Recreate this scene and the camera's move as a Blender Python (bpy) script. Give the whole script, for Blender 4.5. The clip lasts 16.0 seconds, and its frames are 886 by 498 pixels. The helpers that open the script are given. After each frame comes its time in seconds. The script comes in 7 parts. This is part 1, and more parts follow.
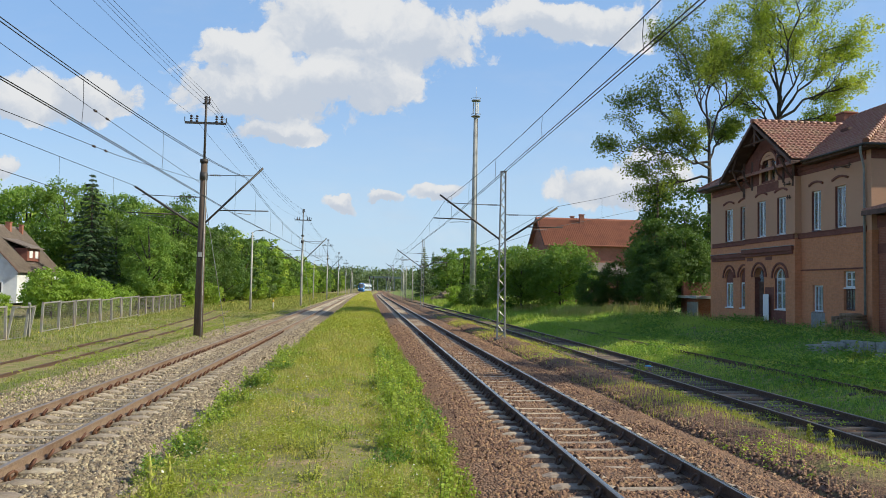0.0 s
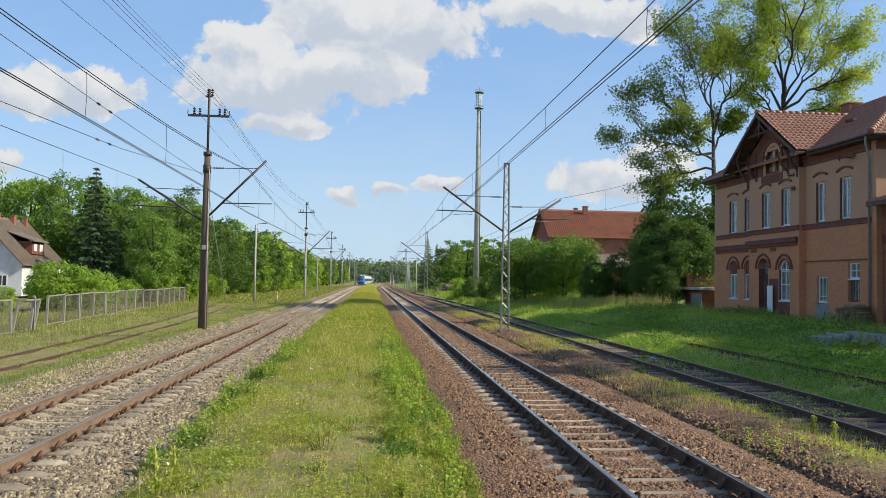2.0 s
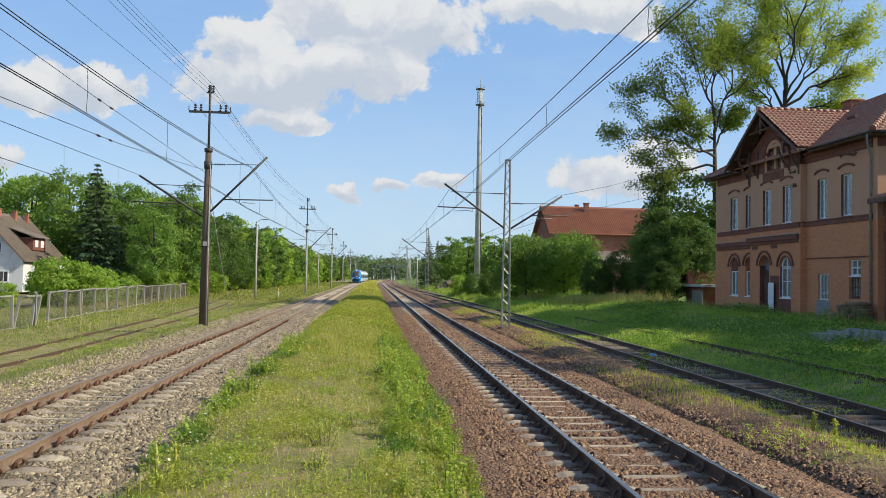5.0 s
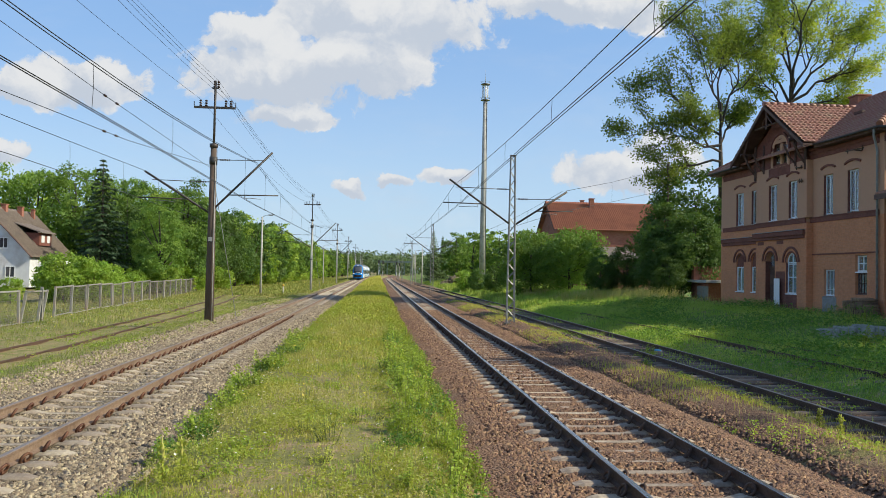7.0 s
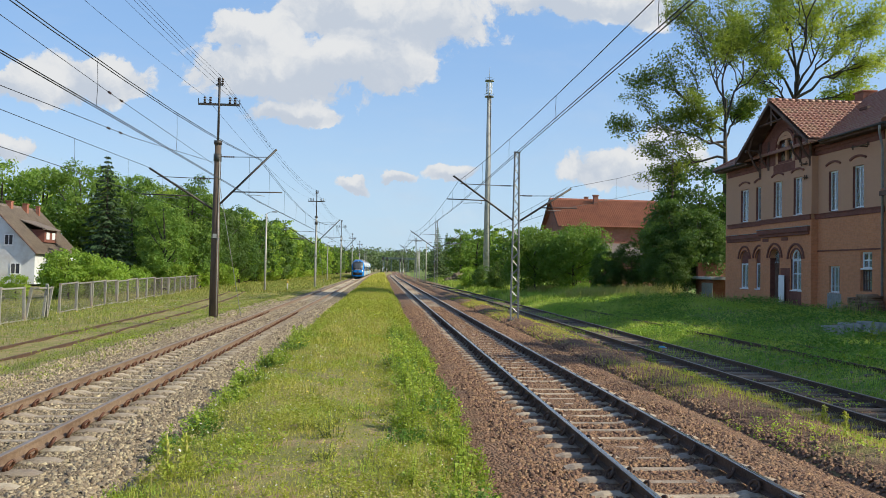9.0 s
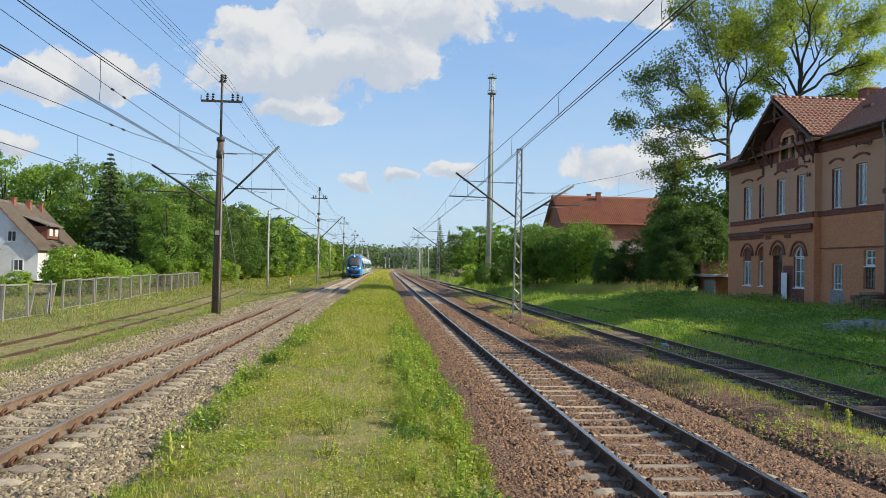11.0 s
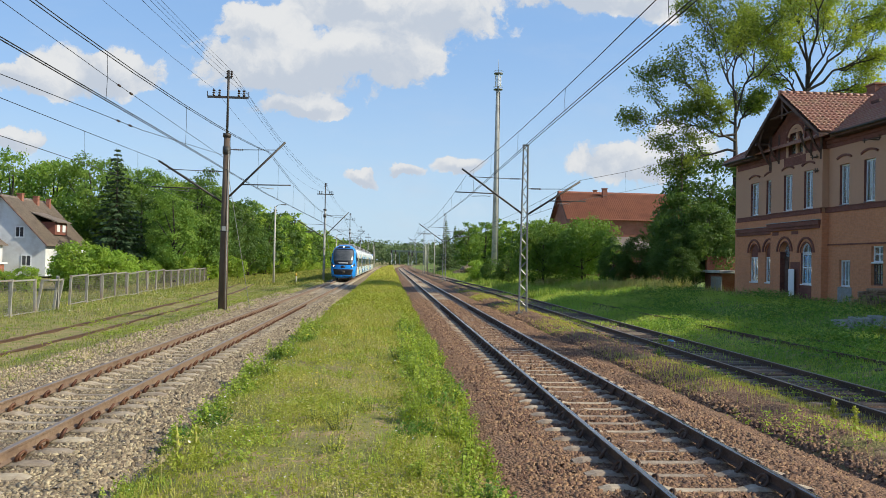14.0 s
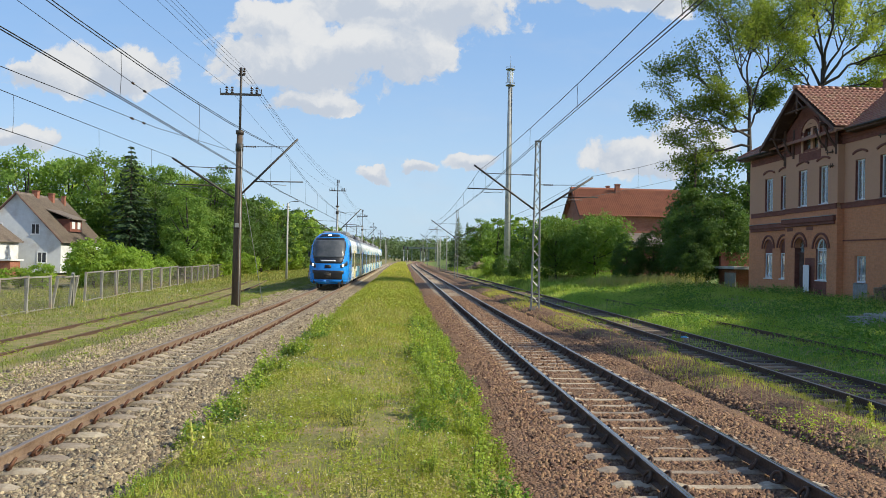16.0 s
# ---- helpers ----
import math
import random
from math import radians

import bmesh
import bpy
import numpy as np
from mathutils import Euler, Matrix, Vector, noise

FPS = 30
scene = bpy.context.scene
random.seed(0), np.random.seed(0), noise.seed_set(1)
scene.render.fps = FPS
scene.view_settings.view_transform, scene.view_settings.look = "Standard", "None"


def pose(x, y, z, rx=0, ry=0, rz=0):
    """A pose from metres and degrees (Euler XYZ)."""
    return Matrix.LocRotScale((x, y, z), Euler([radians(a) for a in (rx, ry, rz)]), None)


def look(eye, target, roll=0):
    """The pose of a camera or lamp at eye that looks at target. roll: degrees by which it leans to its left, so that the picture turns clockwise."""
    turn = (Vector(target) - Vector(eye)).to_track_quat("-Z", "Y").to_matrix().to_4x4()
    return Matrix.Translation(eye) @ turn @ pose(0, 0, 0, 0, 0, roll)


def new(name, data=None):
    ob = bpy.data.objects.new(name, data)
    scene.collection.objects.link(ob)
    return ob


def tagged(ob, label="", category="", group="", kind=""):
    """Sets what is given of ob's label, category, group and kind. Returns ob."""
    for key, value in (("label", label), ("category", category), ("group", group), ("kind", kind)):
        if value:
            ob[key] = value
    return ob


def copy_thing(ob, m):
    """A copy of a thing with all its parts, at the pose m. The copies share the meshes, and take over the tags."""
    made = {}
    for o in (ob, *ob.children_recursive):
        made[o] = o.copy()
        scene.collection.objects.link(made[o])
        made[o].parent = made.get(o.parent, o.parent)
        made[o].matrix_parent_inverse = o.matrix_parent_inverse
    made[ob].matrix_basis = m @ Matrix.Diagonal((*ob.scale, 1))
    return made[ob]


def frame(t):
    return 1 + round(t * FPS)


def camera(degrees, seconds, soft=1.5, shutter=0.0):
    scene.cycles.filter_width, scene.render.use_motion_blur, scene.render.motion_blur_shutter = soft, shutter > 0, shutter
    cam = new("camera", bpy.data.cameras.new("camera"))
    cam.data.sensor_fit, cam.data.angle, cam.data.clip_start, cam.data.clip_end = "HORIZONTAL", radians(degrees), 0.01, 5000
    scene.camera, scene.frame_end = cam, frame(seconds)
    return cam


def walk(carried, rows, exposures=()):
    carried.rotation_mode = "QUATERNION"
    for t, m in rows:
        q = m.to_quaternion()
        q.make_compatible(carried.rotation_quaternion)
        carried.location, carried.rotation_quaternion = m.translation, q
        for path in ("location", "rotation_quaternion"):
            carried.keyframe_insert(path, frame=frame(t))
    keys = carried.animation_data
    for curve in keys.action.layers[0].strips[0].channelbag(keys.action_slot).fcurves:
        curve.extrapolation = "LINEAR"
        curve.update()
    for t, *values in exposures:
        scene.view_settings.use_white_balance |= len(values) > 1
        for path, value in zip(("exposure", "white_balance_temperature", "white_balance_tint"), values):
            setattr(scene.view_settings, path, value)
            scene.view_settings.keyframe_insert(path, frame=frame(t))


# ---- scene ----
cam = camera(59.4, 16.0, soft=0.7)
EYE = (0.0, 0.0, 2.3)
# seconds, turn to the left, tilt up, roll, in degrees
TURNS = [
    (0, -5.483, 2.920, 1.147),
    (0.5, -5.435, 2.809, 1.144),
    (1, -5.326, 2.569, 1.067),
    (1.5, -5.278, 2.443, 1.050),
    (2, -5.234, 2.339, 1.016),
    (2.5, -5.177, 2.237, 1.052),
    (3, -5.167, 2.169, 1.037),
    (3.5, -5.178, 2.126, 1.073),
    (4, -5.183, 2.120, 1.087),
    (6.5, -4.995, 1.877, 1.131),
    (7, -4.810, 1.752, 1.132),
    (7.5, -4.669, 1.637, 1.069),
    (8, -4.568, 1.570, 1.091),
    (8.5, -4.568, 1.526, 1.114),
    (9, -4.521, 1.504, 1.119),
    (11.5, -4.317, 1.229, 1.230),
    (12, -4.328, 1.200, 1.280),
    (12.5, -4.347, 1.190, 1.292),
    (13, -4.285, 1.135, 1.297),
    (13.5, -4.066, 1.041, 1.263),
    (14, -3.911, 0.976, 1.246),
    (14.5, -3.743, 0.903, 1.246),
    (15, -3.568, 0.841, 1.233),
    (15.5, -3.330, 0.774, 1.208),
    (16, -3.015, 0.689, 1.184)]


def aim(yaw, pitch, roll):
    return pose(*EYE, 0, 0, yaw) @ pose(0, 0, 0, 90 + pitch) @ pose(0, 0, 0, 0, 0, roll)


walk(cam, [(t, aim(yaw, pitch, roll)) for t, yaw, pitch, roll in TURNS])

# ---- world and sun ----
SUN_EL, SUN_AZ = radians(35), radians(-14)
sun_dir = Vector((math.cos(SUN_EL) * math.cos(SUN_AZ), math.cos(SUN_EL) * math.sin(SUN_AZ), math.sin(SUN_EL)))
sun_data = bpy.data.lights.new("sun", "SUN")
sun_data.energy, sun_data.angle, sun_data.color = 4.3, radians(0.6), (1.0, 0.915, 0.71)
sun = new("sun", sun_data)
sun.matrix_basis = look((0, 0, 60), Vector((0, 0, 60)) - sun_dir)
scene.view_settings.exposure = 0.35


class Nodes:
    """Short writing of node trees."""

    def __init__(self, tree):
        self.tree = tree
        tree.nodes.clear()

    def add(self, kind, inputs=(), **settings):
        node = self.tree.nodes.new("ShaderNode" + kind)
        if "operation" in settings:
            node.operation = settings["operation"]
        if "use_clamp" in settings:
            node.use_clamp = settings["use_clamp"]
        if "data_type" in settings:
            node.data_type, node.blend_type = settings["data_type"], settings["blend_type"]
        if "interpolation_type" in settings:
            node.interpolation_type = settings["interpolation_type"]
        for key, value in dict(inputs).items():
            if isinstance(value, bpy.types.NodeSocket):
                self.tree.links.new(value, node.inputs[key])
            else:
                node.inputs[key].default_value = value
        return node

    def math(self, op, a, b=0.0, c=0.0, clamp=False):
        return self.add("Math", {0: a, 1: b, 2: c}, operation=op, use_clamp=clamp).outputs[0]

    def noise(self, vec, scale, detail=4.0, rough=0.55, out=0):
        return self.add("TexNoise", {"Vector": vec, "Scale": scale, "Detail": detail, "Roughness": rough}).outputs[out]

    def remap(self, v, a, b, c=0.0, d=1.0, smooth=True):
        return self.add("MapRange", {0: v, 1: a, 2: b, 3: c, 4: d}, interpolation_type="SMOOTHSTEP" if smooth else "LINEAR").outputs[0]

    def mix(self, fac, a, b, blend="MIX"):
        n = self.add("Mix", {}, data_type="RGBA", blend_type=blend)
        for key, value in ((0, fac), (6, a), (7, b)):
            if isinstance(value, bpy.types.NodeSocket):
                self.tree.links.new(value, n.inputs[key])
            else:
                n.inputs[key].default_value = value
        return n.outputs[2]


def col(r, g, b):
    return (r, g, b, 1.0)


world = bpy.data.worlds.new("sky")
scene.world = world
world.use_nodes = True
W = Nodes(world.node_tree)
sky = W.add("TexSky")
sky.sky_type, sky.sun_disc, sky.sun_elevation, sky.sun_rotation = "NISHITA", False, SUN_EL, math.pi / 2 - SUN_AZ
sky.air_density, sky.dust_density, sky.ozone_density, sky.altitude = 1.0, 0.7, 2.0, 100.0
way = W.add("TexCoord").outputs["Generated"]
part_of = W.add("SeparateXYZ", {0: way})
ahead = W.math("MAXIMUM", part_of.outputs[1], 0.08)
side = W.math("DIVIDE", part_of.outputs[0], ahead)
rise = W.math("DIVIDE", part_of.outputs[2], ahead)
flat = W.add("CombineXYZ", {0: side, 1: rise, 2: 0.0}).outputs[0]
warp = W.noise(flat, 9.0, 6.0, 0.6, out=1)
warped = W.add("VectorMath", {0: flat, 1: W.add("VectorMath", {0: W.add("VectorMath", {0: warp, 1: (0.5, 0.5, 0.5)}, operation="SUBTRACT").outputs[0], 3: 0.085}, operation="SCALE").outputs[0]}, operation="ADD").outputs[0]
# cumulus clouds: side, rise, half width, half height
CLOUDS = [(-0.13, 0.255, 0.135, 0.06), (-0.03, 0.265, 0.10, 0.055), (-0.17, 0.30, 0.07, 0.04), (0.0, 0.33, 0.16, 0.055), (-0.05, 0.36, 0.1, 0.05),
          (0.27, 0.36, 0.14, 0.035), (-0.36, 0.235, 0.085, 0.04), (-0.45, 0.22, 0.07, 0.03), (-0.12, 0.195, 0.07, 0.02),
          (0.02, 0.112, 0.032, 0.011), (0.09, 0.122, 0.036, 0.014), (-0.04, 0.10, 0.02, 0.010), (0.33, 0.135, 0.11, 0.035), (0.36, 0.17, 0.05, 0.02),
          (-0.48, 0.14, 0.05, 0.016)]
density = None
shade = None
for cx, cy, rx, ry in CLOUDS:
    off = W.add("VectorMath", {0: warped, 1: (cx, cy, 0)}, operation="SUBTRACT").outputs[0]
    off = W.add("VectorMath", {0: off, 1: (1 / rx, 1 / ry, 0)}, operation="MULTIPLY").outputs[0]
    r = W.add("VectorMath", {0: off}, operation="LENGTH").outputs[1]
    d = W.math("SUBTRACT", 1.0, r)
    low = W.math("MULTIPLY", W.add("SeparateXYZ", {0: off}).outputs[1], W.math("MAXIMUM", d, 0.0))
    density = d if density is None else W.math("SMOOTH_MAX", density, d, 0.25)
    shade = low if shade is None else W.math("ADD", shade, low)
fine = W.noise(warped, 20.0, 7.0, 0.58)
veil = W.noise(W.add("VectorMath", {0: flat, 1: (2.2, 7.0, 1.0)}, operation="MULTIPLY").outputs[0], 2.2, 6.0, 0.6)
thick = W.math("ADD", density, W.math("MULTIPLY", W.math("SUBTRACT", fine, 0.5), 1.7))
cover = W.remap(thick, 0.0, 0.26)
haze = W.math("MULTIPLY", W.remap(veil, 0.42, 0.75), W.remap(rise, 0.0, 0.2, 0.42, 0.12))
cover = W.math("MAXIMUM", cover, haze)
cover = W.math("MULTIPLY", cover, W.remap(part_of.outputs[1], 0.05, 0.35))
body = W.remap(W.math("ADD", shade, W.math("MULTIPLY", W.math("SUBTRACT", fine, 0.5), 1.3)), -0.22, 0.28)
cloud = W.mix(body, col(3.6, 4.0, 4.6), col(5.1, 5.2, 5.3))
tint = W.mix(1.0, sky.outputs[0], col(1.04, 1.10, 1.18), "MULTIPLY")
air = W.mix(W.remap(rise, 0.02, 0.34), col(3.3, 4.5, 5.7), col(1.95, 3.4, 5.7))
tint = W.mix(W.math("MULTIPLY", W.remap(rise, 0.0, 0.3, 0.85, 0.65), W.remap(rise, 0.42, 0.8, 1.0, 0.0)), tint, air)
total = W.mix(cover, tint, cloud)
W.add("OutputWorld", {0: W.add("Background", {0: total, 1: 0.12}).outputs[0]})


# ---- materials ----
def mat(name, c1, c2, scale=6.0, rough=0.75, metal=0.0, bump=0.3, bscale=60.0, third=None, tscale=0.8, vary=0.0, stretch=(1, 1, 1), island=False, depth=0.01, amount=0.6):
    """A surface of two colours in fine grain, a third in large stains, with relief and a change from piece to piece."""
    m = bpy.data.materials.new(name)
    m.use_nodes = True
    n = Nodes(m.node_tree)
    vec = n.add("TexCoord").outputs["Object"]
    info = n.add("ObjectInfo").outputs["Random"]
    if vary and not island:
        vec = n.add("VectorMath", {0: vec, 1: n.add("CombineXYZ", {0: n.math("MULTIPLY", info, 37.0), 1: info, 2: info}).outputs[0]}, operation="ADD").outputs[0]
    vec = n.add("VectorMath", {0: vec, 1: stretch}, operation="MULTIPLY").outputs[0]
    c = n.mix(n.remap(n.noise(vec, scale, 6.0, 0.65), 0.3, 0.7), col(*c1), col(*c2))
    if third:
        c = n.mix(n.math("MULTIPLY", n.remap(n.noise(vec, tscale, 5.0, 0.6), 0.45, 0.68), amount), c, col(*third))
    if vary:
        pick = n.add("NewGeometry").outputs["Random Per Island"] if island else info
        c = n.add("HueSaturation", {"Color": c, "Value": n.remap(pick, 0, 1, 1 - vary, 1 + vary, False), "Hue": n.remap(pick, 0, 1, 0.5 - vary * 0.03, 0.5 + vary * 0.03, False)}).outputs[0]
    ins = {"Base Color": c, "Roughness": n.remap(n.noise(vec, scale * 2.3, 3.0), 0.25, 0.75, max(rough - 0.12, 0.02), min(rough + 0.1, 1.0)), "Metallic": metal}
    if bump:
        ins["Normal"] = n.add("Bump", {"Height": n.noise(vec, bscale, 5.0, 0.65), "Strength": bump, "Distance": depth}).outputs[0]
    n.add("OutputMaterial", {0: n.add("BsdfPrincipled", ins).outputs[0]})
    return m


def leaf_mat(name, c1, c2, c3, through_light=0.45, tscale=0.35):
    """Leaves: colour by leaf and in large patches, light shining through."""
    m = bpy.data.materials.new(name)
    m.use_nodes = True
    n = Nodes(m.node_tree)
    vec = n.add("TexCoord").outputs["Object"]
    c = n.mix(n.add("NewGeometry").outputs["Random Per Island"], col(*c1), col(*c2))
    c = n.mix(n.remap(n.noise(vec, tscale, 4.0, 0.6), 0.42, 0.62), c, col(*c3))
    c = n.add("HueSaturation", {"Color": c, "Value": n.remap(n.add("ObjectInfo").outputs["Random"], 0, 1, 0.8, 1.2, False)}).outputs[0]
    a = n.add("BsdfPrincipled", {"Base Color": c, "Roughness": 0.55, "Specular IOR Level": 0.3})
    b = n.add("BsdfTranslucent", {"Color": n.mix(0.5, c, col(c2[0] * 1.5, c2[1] * 1.5, c2[2] * 0.6))})
    n.add("OutputMaterial", {0: n.add("MixShader", {0: through_light, 1: a.outputs[0], 2: b.outputs[0]}).outputs[0]})
    return m


def stone_mat(name, dark, pale, dirt, scale=22.0, amount=0.5):
    """Packed broken stones: colour and height change from stone to stone, with dirt in large stains."""
    m = bpy.data.materials.new(name)
    m.use_nodes = True
    n = Nodes(m.node_tree)
    vec = n.add("TexCoord").outputs["Object"]
    vec = n.add("VectorMath", {0: vec, 1: n.add("VectorMath", {0: n.noise(vec, 9.0, 2.0, 0.5, out=1), 3: 0.05}, operation="SCALE").outputs[0]}, operation="ADD").outputs[0]
    cell = n.add("TexVoronoi", {"Vector": vec, "Scale": scale, "Randomness": 1.0})
    pick = n.add("SeparateXYZ", {0: cell.outputs["Color"]})
    c = n.mix(pick.outputs[0], col(*dark), col(*pale))
    c = n.mix(n.remap(n.noise(vec, 60.0, 4.0, 0.6), 0.35, 0.7, 0.0, 0.5), c, col(*[q * 1.25 for q in pale]))
    c = n.mix(n.math("MULTIPLY", n.remap(n.noise(vec, 0.7, 5.0, 0.65), 0.46, 0.62), amount), c, col(*dirt))
    height = n.math("ADD", n.remap(cell.outputs["Distance"], 0.0, 0.75, 1.0, 0.0, False), n.math("MULTIPLY", pick.outputs[1], 0.5))
    bump = n.add("Bump", {"Height": height, "Strength": 1.0, "Distance": 0.03}).outputs[0]
    n.add("OutputMaterial", {0: n.add("BsdfPrincipled", {"Base Color": c, "Roughness": 0.9, "Specular IOR Level": 0.3, "Normal": bump}).outputs[0]})
    return m


M_RUST = mat("rusty_rail_steel", (0.20, 0.135, 0.09), (0.27, 0.19, 0.13), 14, 0.7, 0.2, 0.3, 90, (0.13, 0.075, 0.05), 1.5)
M_RAILTOP_DULL = mat("dull_brown_rail_head", (0.30, 0.25, 0.21), (0.24, 0.18, 0.14), 9, 0.5, 0.5, 0.05, 80, stretch=(1, 0.05, 1))
M_CLIP = mat("rusty_spring_clip", (0.17, 0.075, 0.04), (0.11, 0.05, 0.03), 20, 0.7, 0.2, 0.2, 80, vary=0.25)
M_RUST_DARK = mat("dark_rusty_steel", (0.085, 0.05, 0.035), (0.14, 0.08, 0.05), 16, 0.75, 0.2, 0.4, 80, (0.05, 0.035, 0.03), 1.2)
M_RAILTOP = mat("polished_rail_head", (0.42, 0.40, 0.38), (0.30, 0.26, 0.23), 9, 0.28, 0.9, 0.05, 80, stretch=(1, 0.05, 1))
M_CONCRETE = mat("sleeper_concrete", (0.45, 0.385, 0.29), (0.34, 0.28, 0.205), 12, 0.9, 0, 0.5, 70, (0.22, 0.17, 0.13), 2.5, vary=0.22)
M_SLEEPER_BROWN = mat("stained_sleeper_concrete", (0.47, 0.385, 0.29), (0.33, 0.26, 0.19), 12, 0.9, 0, 0.5, 70, (0.16, 0.115, 0.085), 2.5, vary=0.22)
M_SLEEPER_WOOD = mat("old_sleeper_wood", (0.13, 0.095, 0.07), (0.21, 0.16, 0.12), 8, 0.9, 0, 0.6, 60, (0.04, 0.03, 0.025), 2, vary=0.3, stretch=(0.2, 2, 2))
M_STONE_L = mat("pale_ballast_stone", (0.40, 0.32, 0.215), (0.19, 0.147, 0.095), 18, 0.9, 0, 0.4, 90, vary=0.5, island=True)
M_STONE_R = mat("brown_ballast_stone", (0.30, 0.17, 0.10), (0.15, 0.086, 0.052), 18, 0.85, 0, 0.4, 90, vary=0.5, island=True)
M_BED_L = stone_mat("pale_ballast_bed", (0.13, 0.10, 0.062), (0.30, 0.24, 0.15), (0.19, 0.14, 0.09))
M_BED_R = stone_mat("brown_ballast_bed", (0.12, 0.068, 0.042), (0.28, 0.165, 0.10), (0.15, 0.10, 0.065))
M_POLE_WOOD = mat("weathered_brown_pole", (0.13, 0.09, 0.065), (0.08, 0.057, 0.042), 9, 0.85, 0, 0.4, 50, (0.17, 0.125, 0.09), 1.0, stretch=(1, 1, 0.2))
M_STEEL = mat("galvanised_steel", (0.30, 0.31, 0.31), (0.21, 0.22, 0.22), 9, 0.55, 0.6, 0.1, 60, (0.18, 0.15, 0.12), 1.2)
M_STEEL_DARK = mat("dark_painted_steel", (0.045, 0.045, 0.045), (0.075, 0.068, 0.06), 9, 0.6, 0.3, 0.1, 60, (0.10, 0.06, 0.04), 1.5)
M_WIRE = mat("dark_wire", (0.035, 0.035, 0.038), (0.06, 0.06, 0.06), 20, 0.6, 0.5, 0)
M_CERAMIC = mat("brown_glazed_ceramic", (0.05, 0.025, 0.018), (0.03, 0.018, 0.014), 8, 0.25, 0, 0)
M_GREY_PAINT = mat("grey_fence_paint", (0.28, 0.275, 0.24), (0.20, 0.195, 0.165), 7, 0.7, 0, 0.2, 50, (0.30, 0.20, 0.13), 1.6, vary=0.12)
M_PALE_CONC = mat("pale_concrete", (0.46, 0.46, 0.43), (0.36, 0.36, 0.34), 5, 0.85, 0, 0.3, 50, (0.26, 0.26, 0.24), 0.9)
M_OLD_CONC = mat("broken_grey_concrete", (0.44, 0.44, 0.41), (0.27, 0.27, 0.25), 6, 0.9, 0, 0.8, 30, (0.20, 0.21, 0.17), 1.6, depth=0.03)
M_GRAVEL = mat("soil_and_gravel", (0.15, 0.105, 0.08), (0.085, 0.06, 0.045), 18, 0.95, 0, 0.9, 20, (0.12, 0.12, 0.06), 0.7, depth=0.03)


def ground_mat():
    """Meadow, trodden soil and gravel, laid out along the tracks."""
    m = bpy.data.materials.new("meadow_ground")
    m.use_nodes = True
    n = Nodes(m.node_tree)
    vec = n.add("TexCoord").outputs["Object"]
    x = n.add("SeparateXYZ", {0: vec}).outputs[0]
    x = n.math("ADD", x, n.math("MULTIPLY", n.math("SUBTRACT", n.noise(vec, 0.6, 4.0), 0.5), 2.2))
    small, large = n.noise(vec, 9.0, 6.0, 0.7), n.noise(vec, 0.5, 5.0, 0.6)
    grass = n.mix(n.remap(small, 0.3, 0.7), col(0.15, 0.17, 0.045), col(0.24, 0.24, 0.075))
    grass = n.mix(n.remap(large, 0.4, 0.65), grass, col(0.30, 0.26, 0.12))
    lush = n.mix(n.remap(small, 0.3, 0.7), col(0.10, 0.18, 0.034), col(0.18, 0.28, 0.05))
    grass = n.mix(n.remap(x, 9.5, 11.5), grass, lush)
    soil = n.mix(n.remap(small, 0.3, 0.7), col(0.27, 0.18, 0.10), col(0.48, 0.35, 0.21))
    bare = n.math("MULTIPLY", n.remap(x, 4.8, 5.6), n.remap(x, 10.2, 10.9, 1.0, 0.0))
    bare = n.math("MULTIPLY", bare, n.remap(n.noise(vec, 0.45, 5.0, 0.65), 0.52, 0.62, 1.0, 0.35))
    spots = n.math("MULTIPLY", n.remap(n.noise(vec, 2.6, 7.0, 0.75), 0.50, 0.60), 0.85)
    pebble = n.add("TexVoronoi", {"Vector": vec, "Scale": 26.0}).outputs
    dark = n.mix(n.add("SeparateXYZ", {0: pebble["Color"]}).outputs[0], col(0.115, 0.07, 0.048), col(0.27, 0.165, 0.105))
    c = n.mix(bare, n.mix(spots, grass, soil), dark)
    bump = n.add("Bump", {"Height": n.math("SUBTRACT", n.noise(vec, 22.0, 6.0, 0.7), n.math("MULTIPLY", pebble["Distance"], n.math("MULTIPLY", bare, 0.6))), "Strength": 0.9, "Distance": 0.04}).outputs[0]
    n.add("OutputMaterial", {0: n.add("BsdfPrincipled", {"Base Color": c, "Roughness": 0.95, "Specular IOR Level": 0.2, "Normal": bump}).outputs[0]})
    return m


M_GROUND = ground_mat()
M_BLADE = leaf_mat("grass_blades", (0.29, 0.33, 0.045), (0.43, 0.43, 0.08), (0.52, 0.45, 0.12), 0.35, 2.2)
M_BLADE_LUSH = leaf_mat("lush_grass_blades", (0.20, 0.34, 0.05), (0.33, 0.46, 0.075), (0.45, 0.50, 0.11), 0.35, 0.3)
M_BLADE_MEADOW = leaf_mat("meadow_grass_blades", (0.16, 0.22, 0.045), (0.27, 0.31, 0.07), (0.33, 0.31, 0.10), 0.35, 0.5)
M_BLADE_DRY = leaf_mat("dry_grass_blades", (0.38, 0.34, 0.13), (0.48, 0.42, 0.17), (0.32, 0.34, 0.09), 0.3, 0.6)


